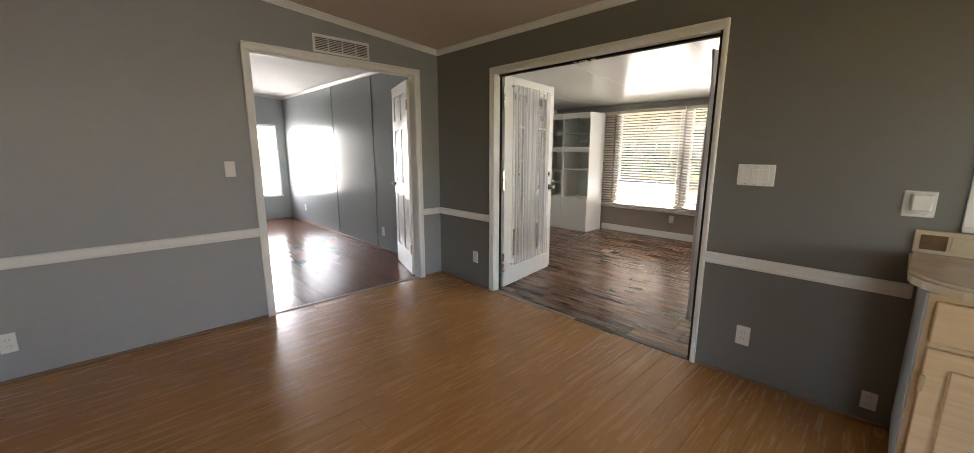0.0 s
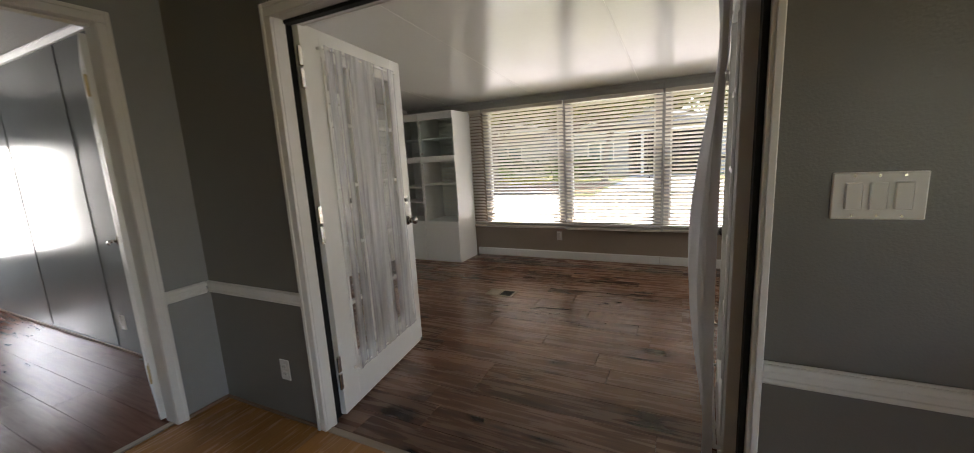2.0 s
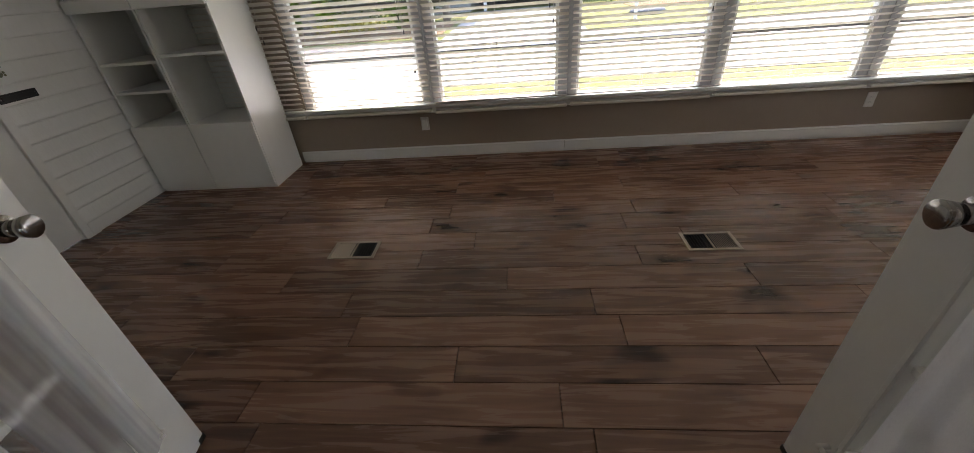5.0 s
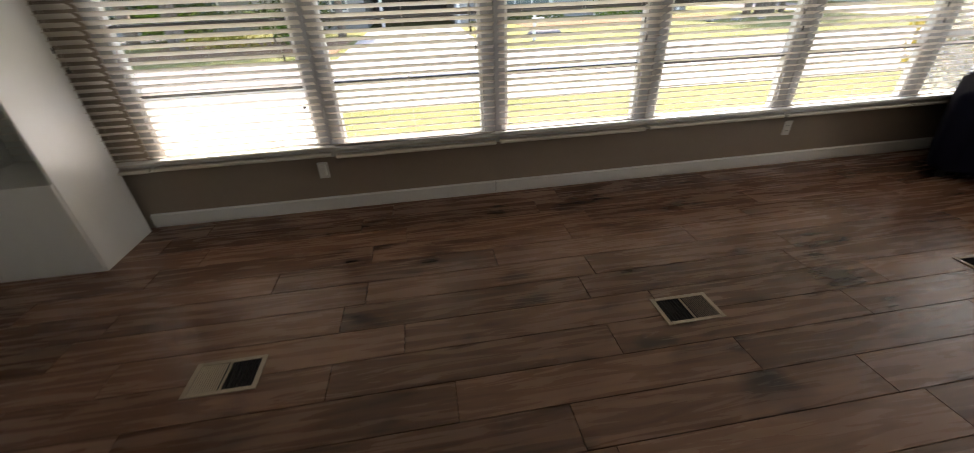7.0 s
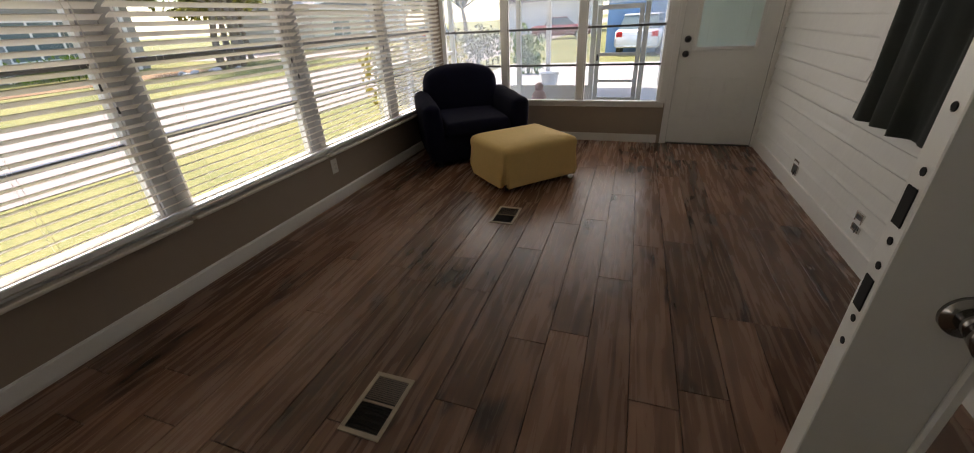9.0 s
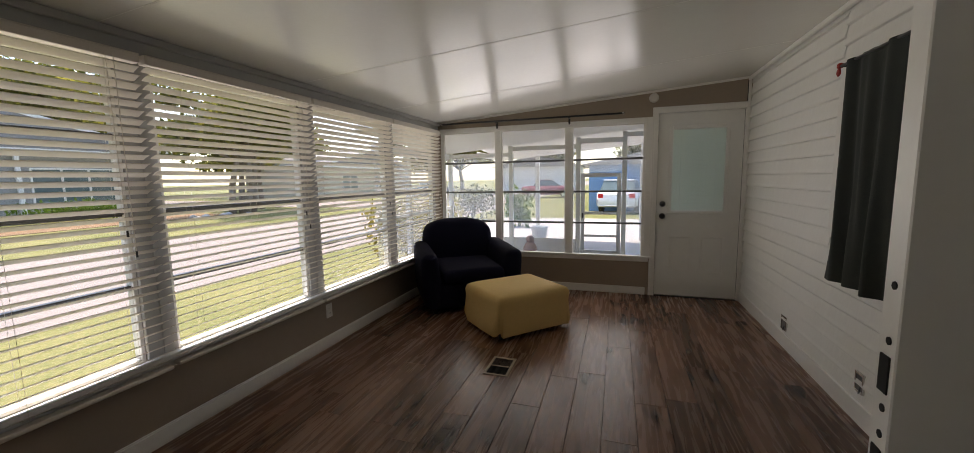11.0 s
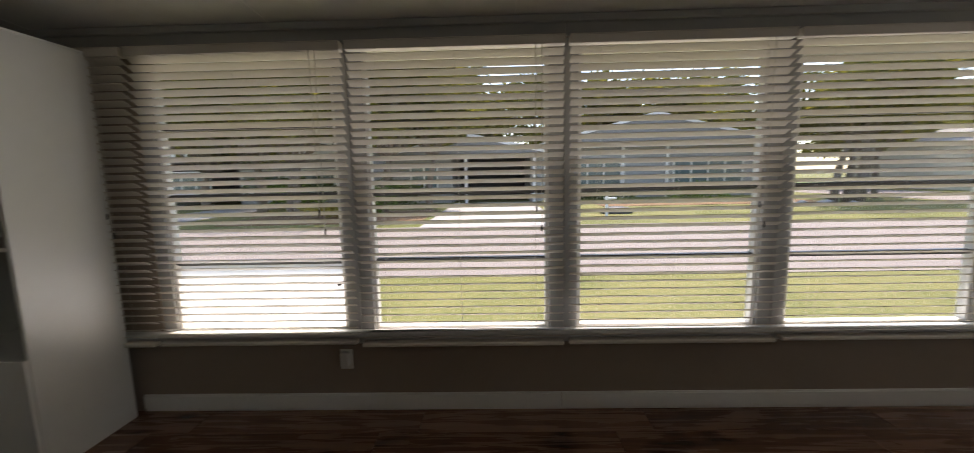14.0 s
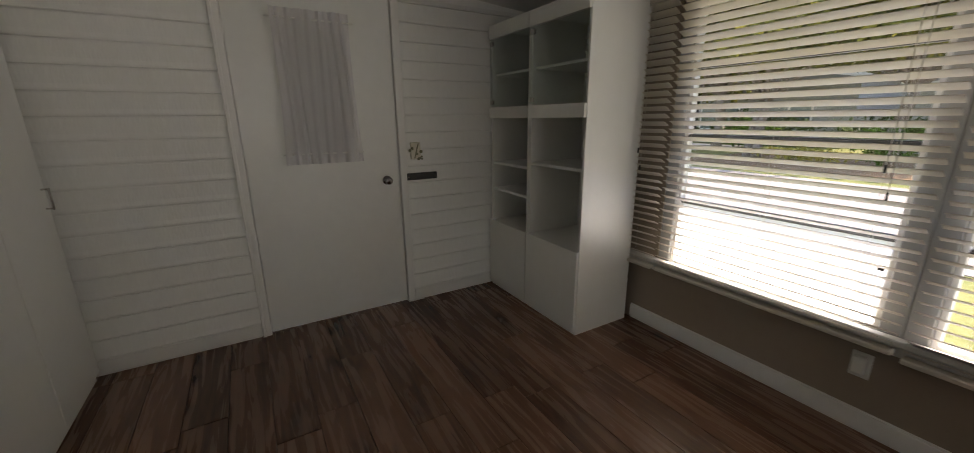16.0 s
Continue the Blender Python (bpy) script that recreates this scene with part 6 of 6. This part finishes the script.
tree("leafy tree in the distance beyond the porch", 16.0, -46.0, 9.0, 5.5, 0.3, 14, 12, 130, 0.3, low=0.3)
tree("leafy tree behind the blue house", 2.0, -38.0, 9.0, 5.5, 0.3, 14, 13, 130, 0.3, low=0.3)
tree("leafy tree by the street past the porch", 24.0, -44.0, 10.0, 6.0, 0.3, 14, 14, 130, 0.3, low=0.3)
tree("tall oak far down the street", 36.0, -60.0, 12.0, 8.0, 0.3, 14, 15, 130, 0.4, low=0.25)


rng = random.Random(77)
for k in range(11):
    tree("tall leafy tree in the wood behind the houses", 52 + rng.uniform(-4, 10), 62 - k * 11 + rng.uniform(-3, 3), rng.uniform(10, 15), rng.uniform(6.5, 8.5), 0.35, 13, 40 + k, 110, 0.42, low=0.22)


def shrub(label, x, y, r, h, mat, seed, n=420, leaf=0.09, ly=None):
    rng = random.Random(seed)
    bm = bmesh.new()
    for k in range(5):
        leaf_cloud(bm, (rng.uniform(-0.4, 0.4) * r, rng.uniform(-0.5, 0.5) * (ly or r), h * rng.uniform(0.35, 0.65)), r * 0.65, (ly or r) * 0.65, h * 0.4, n // 5, leaf, rng, shell=0.9)
    for k in range(4):
        rod(bm, (0, 0, -0.05), (rng.uniform(-0.3, 0.3) * r, rng.uniform(-0.3, 0.3) * r, h * 0.6), 0.02, seg=5)
    ob = part("shrub", bm, mat)
    ob.matrix_basis = pose(x, y, GZ)
    return tagged(ob, label, "shrub")


shrub("bright lime-green shrub in a mulch bed", 23.0, 7.4, 0.9, 1.5, SHRUB, 21)
shrub("bright green shrub before a grey house", 28.0, 13.8, 1.6, 1.7, SHRUB, 22, 600, 0.14)
# two dark bush masses, added to stand for shade beneath the oaks and hide houses
shrub("dark bush mass added under the oaks to hide the houses", 29.3, 9.0, 0.9, 1.9, HEDGE, 31, 1100, 0.15, ly=2.6)
shrub("dark bush mass added under the oaks to hide the houses", 29.6, 15.5, 0.9, 2.1, HEDGE, 32, 1300, 0.15, ly=3.6)
shrub("yellow and orange croton bush beside the lawn", 10.0, -5.2, 0.7, 1.5, CROTON, 23, 900, 0.08, ly=0.9)
shrub("yellow-green croton bush by the porch corner", 10.6, -7.6, 1.0, 1.5, CROTON, 24, 900, 0.09)
shrub("clipped green hedge before a grey house", 31.0, -11.5, 0.8, 1.1, SHRUB, 25, 900, 0.12, ly=4.0)
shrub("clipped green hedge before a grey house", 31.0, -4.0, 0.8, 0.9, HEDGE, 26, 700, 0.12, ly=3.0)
shrub("dark green bush past the screened porch", 11.6, -13.6, 1.3, 1.5, HEDGE, 27, 900, 0.09)
shrub("bright green plant beside the porch", 8.6, -9.6, 0.5, 1.5, SHRUB, 28, 500, 0.09)
shrub("low dry shrubs in a mulch bed", 22.6, 9.6, 0.9, 0.7, CROTON, 29, 400, 0.1, ly=2.0)
structure("ground_mulch_bed", boxes((20.4, 26.0, 5.3, 13.0, GZ - 0.1, GZ + 0.02)), MULCH, "brown mulch bed with dry plants", "mulch bed")
structure("ground_stones", boxes((26.2, 29.5, -14.5, -3.0, GZ - 0.1, GZ + 0.02)), MULCH, "brown gravel bed before the hedge", "gravel bed")
rng = random.Random(4)
for k in range(7):
    bm = bmesh.new()
    bmesh.ops.create_icosphere(bm, subdivisions=1, radius=rng.uniform(0.16, 0.3))
    for v in bm.verts:
        v.co *= rng.uniform(0.8, 1.15)
        v.co.z *= 0.6
    ob = part("rock", bm, CONCRETE, m=pose(25.4 + rng.uniform(-0.8, 0.8), -14.2 + k * 0.45, GZ + 0.08))
    tagged(ob, "pale garden rock at the foot of a tree", "rock", group="rocks round the trees")

mb = thing("mailbox", "white post with a crossarm on the far lawn", "mailbox", at=(21.2, -1.8, GZ))
part("post", boxes((-0.05, 0.05, -0.05, 0.05, 0, 1.0), bevel=0.01), WHITE_OUT, mb)
part("crossarm", boxes((-0.04, 0.04, -0.35, 0.1, 0.68, 0.76), bevel=0.01), WHITE_OUT, mb)
tarp = thing("covered_boat", "low grey covered boat lying on the lawn", "boat", at=(22.6, -2.6, GZ))
bm = bmesh.new()
ball(bm, (0, 0, 0.1), 0.2, sx=2.0, sy=3.6, sz=1.0)
part("cover", bm, material("grey_tarp", (0.07, 0.075, 0.085), rough=0.6, var=0.2), tarp, smooth=True)


# ---- parked cars ----
def car(label, at, turn, paint, wagon=True):
    """A parked car: lofted body with cabin, windows, four wheels with rims, lights."""
    c = thing("car", label, "car", at=at, turn=turn)
    bm = bmesh.new()
    prof = [(-2.25, 0.35, 0.75), (-2.2, 0.3, 0.95), (-1.2, 0.28, 1.02), (1.6, 0.28, 1.02), (2.2, 0.3, 0.98), (2.25, 0.4, 0.8)]
    rows = [[bm.verts.new((x, s * 0.88, z)) for s, z in ((-1, lo), (1, lo), (1, hi), (-1, hi))] for x, lo, hi in prof]
    for a, b in zip(rows, rows[1:]):
        for i in range(4):
            bm.faces.new((a[i], a[(i + 1) % 4], b[(i + 1) % 4], b[i]))
    bm.faces.new(rows[0])
    bm.faces.new(rows[-1][::-1])
    bmesh.ops.bevel(bm, geom=list(bm.edges), offset=0.06, segments=2, affect='EDGES')
    body = part("body", bm, paint, c, smooth=True)
    bm = bmesh.new()
    back = 2.0 if wagon else 1.3
    q = [(-1.1, 1.0, 0.8), (-0.45, 1.5, 0.66), (back - 0.35, 1.52, 0.66), (back, 1.0, 0.8)]
    lo = [bm.verts.new((x, s * w, z)) for x, z, w in q for s in (-1, 1)]
    for k in range(3):
        a = lo[2 * k:2 * k + 4]
        bm.faces.new((a[0], a[1], a[3], a[2]))
    bm.faces.new((lo[0], lo[2], lo[4], lo[6]))
    bm.faces.new((lo[1], lo[3], lo[5], lo[7]))
    bm.faces.new((lo[0], lo[1], lo[7], lo[6]))
    part("cabin_glass", bm, DARKWIN, c)
    part("roof_panel", boxes((-0.5, back - 0.3, -0.68, 0.68, 1.5, 1.56), bevel=0.02), paint, c)
    for x in (-1.35, 1.4):
        for s in (-1, 1):
            wh = part("tyre", rod(bmesh.new(), (x, s * 0.72, 0.32), (x, s * 0.9, 0.32), 0.32, seg=20), BLACK, c)
            part("rim", rod(bmesh.new(), (x, s * 0.9, 0.32), (x, s * 0.91, 0.32), 0.2, seg=16), CHROME, wh)
    for s in (-0.7, 0.7):
        part("tail_light", boxes((2.22, 2.27, s - 0.12, s + 0.12, 0.72, 0.92), bevel=0.01), material("red_lamp", (0.5, 0.02, 0.02), rough=0.2), c)
    return c


CARW = material("white_car_paint", (0.7, 0.72, 0.75), rough=0.2, var=0.02, coat=0.5)
CARR = material("red_car_paint", (0.2, 0.015, 0.02), rough=0.2, var=0.02, coat=0.5)
CARD = material("dark_car_paint", (0.03, 0.035, 0.045), rough=0.2, var=0.02, coat=0.5)
car("white estate car parked on the concrete pad", (5.4, -19.0, GZ + 0.02), 80, CARW)
car("dark red car parked beyond the lawn", (11.6, -33.0, GZ), 10, CARR, False)
car("dark car parked down the street", (22.0, -31.5, GZ), 80, CARD, False)

# ---- screened porch beyond the end windows ----
PORCH_Y = -5.3
porch = tagged(new("porch"), "white aluminium screened porch with a white panel roof", "porch", kind="structure")
bm = bmesh.new()
v = [bm.verts.new(p) for p in ((2.0, DY - 0.11, 2.62), (9.3, DY - 0.11, 2.07), (9.3, PORCH_Y - 0.08, 1.86), (2.0, PORCH_Y - 0.08, 2.465))]
w = [bm.verts.new(q.co + Vector((0, 0, 0.08))) for q in v]
bm.faces.new(v)
bm.faces.new(w)
for i in range(4):
    bm.faces.new((v[i], v[(i + 1) % 4], w[(i + 1) % 4], w[i]))
part("roof", bm, WHITE_OUT, porch)
zt = lambda x: 2.465 - 0.083 * (x - 2.0) - 0.008
for x in (9.0, 7.72, 6.43, 5.62, 4.2, 2.6):
    part("post", boxes((x - 0.04, x + 0.04, PORCH_Y - 0.04, PORCH_Y + 0.04, -0.1, zt(x)), bevel=0.004), WHITE_OUT, porch)
for y in (-3.6, -4.5):
    part("post", boxes((9.0, 9.08, y - 0.04, y + 0.04, -0.1, 1.9), bevel=0.004), WHITE_OUT, porch)
for a, b in ((6.47, 7.68), (7.76, 8.96), (4.24, 5.58)):
    part("header_rail", boxes((a, b, PORCH_Y - 0.03, PORCH_Y + 0.03, zt(b) - 0.1, zt(b) - 0.02)), WHITE_OUT, porch)
for a, b in ((6.47, 7.68), (7.76, 8.96)):
    part("kick_panel", boxes((a, b, PORCH_Y - 0.01, PORCH_Y + 0.01, -0.1, 0.16)), WHITE_OUT, porch)
    part("chair_rail", boxes((a, b, PORCH_Y - 0.02, PORCH_Y + 0.02, 0.16, 0.2)), WHITE_OUT, porch)
part("header_rail", boxes((5.66, 6.39, PORCH_Y - 0.03, PORCH_Y + 0.03, 1.97, 2.06)), WHITE_OUT, porch)
part("header_rail", boxes((9.0, 9.06, PORCH_Y + 0.04, DY - 0.12, 1.76, 1.86)), WHITE_OUT, porch)
part("chair_rail", boxes((9.0, 9.05, PORCH_Y + 0.04, DY - 0.12, 0.75, 0.81)), WHITE_OUT, porch)
# mesh colour paled to put the outdoor haze and glow into the screens
SCREEN = sheer_material("insect_screen", (0.75, 0.78, 0.83), 0.8, 0.6)
for a, b, lo in ((6.47, 7.68, 0.2), (7.76, 8.96, 0.2), (4.24, 5.58, -0.1), (2.64, 4.16, -0.1), (5.66, 6.39, 1.45)):
    part("screen", boxes((a, b, PORCH_Y - 0.001, PORCH_Y + 0.001, lo, (zt(b) - 0.1) if lo < 1 else 1.97)), SCREEN, porch, "grey insect screen paled for outdoor haze")
part("screen", boxes((9.03, 9.032, PORCH_Y + 0.05, DY - 0.13, 0.81, 1.76)), SCREEN, porch, "grey insect screen paled for outdoor haze")
part("screen", boxes((9.03, 9.032, PORCH_Y + 0.05, DY - 0.13, -0.1, 0.75)), SCREEN, porch, "grey insect screen paled for outdoor haze")
carport = tagged(new("carport"), "white carport roof on slim white posts beyond the porch", "carport", kind="structure")
bm = bmesh.new()
v = [bm.verts.new(p) for p in ((2.0, PORCH_Y - 0.15, 2.48), (8.4, PORCH_Y - 0.15, 1.95), (8.4, -7.4, 1.81), (2.0, -7.4, 2.34))]
w = [bm.verts.new(q.co + Vector((0, 0, 0.07))) for q in v]
bm.faces.new(v)
bm.faces.new(w)
for i in range(4):
    bm.faces.new((v[i], v[(i + 1) % 4], w[(i + 1) % 4], w[i]))
part("roof", bm, WHITE_OUT, carport)
part("gutter", boxes((8.4, 8.48, -7.4, PORCH_Y - 0.15, 1.8, 1.9), bevel=0.01), WHITE_OUT, carport)
for x in (7.58, 5.2, 2.4):
    part("post", boxes((x - 0.05, x + 0.05, -7.38, -7.28, -0.1, 2.345 - 0.083 * (x - 2.0)), bevel=0.005), WHITE_OUT, carport)
sdoor = tagged(new("door_6"), "white aluminium screen door of the porch, closed", "door", kind="structure")
part("leaf_frame", boxes((5.67, 5.74, PORCH_Y - 0.02, PORCH_Y + 0.02, -0.08, 1.43), (6.31, 6.38, PORCH_Y - 0.02, PORCH_Y + 0.02, -0.08, 1.43), (5.741, 6.309, PORCH_Y - 0.02, PORCH_Y + 0.02, 1.36, 1.43),
                         (5.741, 6.309, PORCH_Y - 0.02, PORCH_Y + 0.02, 0.67, 0.72), (5.741, 6.309, PORCH_Y - 0.02, PORCH_Y + 0.02, 0.25, 0.29), (5.741, 6.309, PORCH_Y - 0.02, PORCH_Y + 0.02, -0.08, 0.0)), WHITE_OUT, sdoor)
part("latch", boxes((6.33, 6.36, PORCH_Y + 0.02, PORCH_Y + 0.05, 0.6, 0.7), bevel=0.004), BLACK, sdoor)
pot = thing("plant_pot", "white plastic plant pot on the porch slab", "plant pot", at=(7.35, -6.3, -0.1))
bm = rod(bmesh.new(), (0, 0, 0.0), (0, 0, 0.36), 0.13, seg=20, r2=0.18)
rod(bm, (0, 0, 0.36), (0, 0, 0.4), 0.195, seg=20)
part("body", bm, WHITE_OUT, pot)
jug = thing("garden_statue", "small pinkish garden figure on the porch floor", "statue", at=(7.22, -4.7, -0.1))
bm = ball(bmesh.new(), (0, 0, 0.16), 0.13, sz=1.3)
ball(bm, (0, 0, 0.36), 0.075)
part("body", bm, material("pink_stone", (0.5, 0.36, 0.33), rough=0.8, var=0.2), jug, smooth=True)
# ---- floors, plank by plank ----
def planks(floor, x0, x1, y0, y1, w, length, mat, seed, top=0.0, along='y', g=0.0012):
    """Lays planks over a rectangle, rows shifted at random, each plank an object on one of a few shared meshes."""
    rng = random.Random(seed)
    meshes = {}

    def lay(a, b, c, d):
        key = (round(b - a, 2), round(d - c, 2))
        if key not in meshes:
            hx, hy = key[0] / 2 - g, key[1] / 2 - g
            bm = bmesh.new()
            lo = [bm.verts.new((sx * hx, sy * hy, -0.012)) for sx, sy in ((-1, -1), (1, -1), (1, 1), (-1, 1))]
            mi = [bm.verts.new((sx * hx, sy * hy, -0.0015)) for sx, sy in ((-1, -1), (1, -1), (1, 1), (-1, 1))]
            hi = [bm.verts.new((sx * (hx - g), sy * (hy - g), 0)) for sx, sy in ((-1, -1), (1, -1), (1, 1), (-1, 1))]
            bm.faces.new(hi)
            for p, q in ((lo, mi), (mi, hi)):
                for i in range(4):
                    bm.faces.new((p[i], p[(i + 1) % 4], q[(i + 1) % 4], q[i]))
            meshes[key] = mesh_of("plank", bm, mat)
        piece("plank", meshes[key], floor, Matrix.Translation(((a + b) / 2, (c + d) / 2, top)))

    u0, u1, v0, v1 = (x0, x1, y0, y1) if along == 'y' else (y0, y1, x0, x1)
    u = u0
    while u < u1 - 0.02:
        ue = min(u + w, u1)
        v = v0 - round(rng.uniform(0, length * 0.8), 1)
        while v < v1 - 0.02:
            a, b = max(v, v0), min(v + length, v1)
            if b - a > 0.05:
                lay(*((u, ue, a, b) if along == 'y' else (a, b, u, ue)))
            v += length
        u = ue


planks(bpy.data.objects["floor_sunroom"], FX + 0.03, WX, DY - 0.02, EY + 0.02, 0.18, 1.21, DARK_WOOD, 3)
planks(bpy.data.objects["floor"], 0.2, FX - 0.005, 0.2, LY + 0.02, 0.1, 1.2, OAK, 5, along='x', g=0.0004)
planks(bpy.data.objects["floor_side_room"], 0.6, LX - 0.008, LY + 0.06, 9.4, 0.19, 1.2, RED_WOOD, 8, g=0.0006)
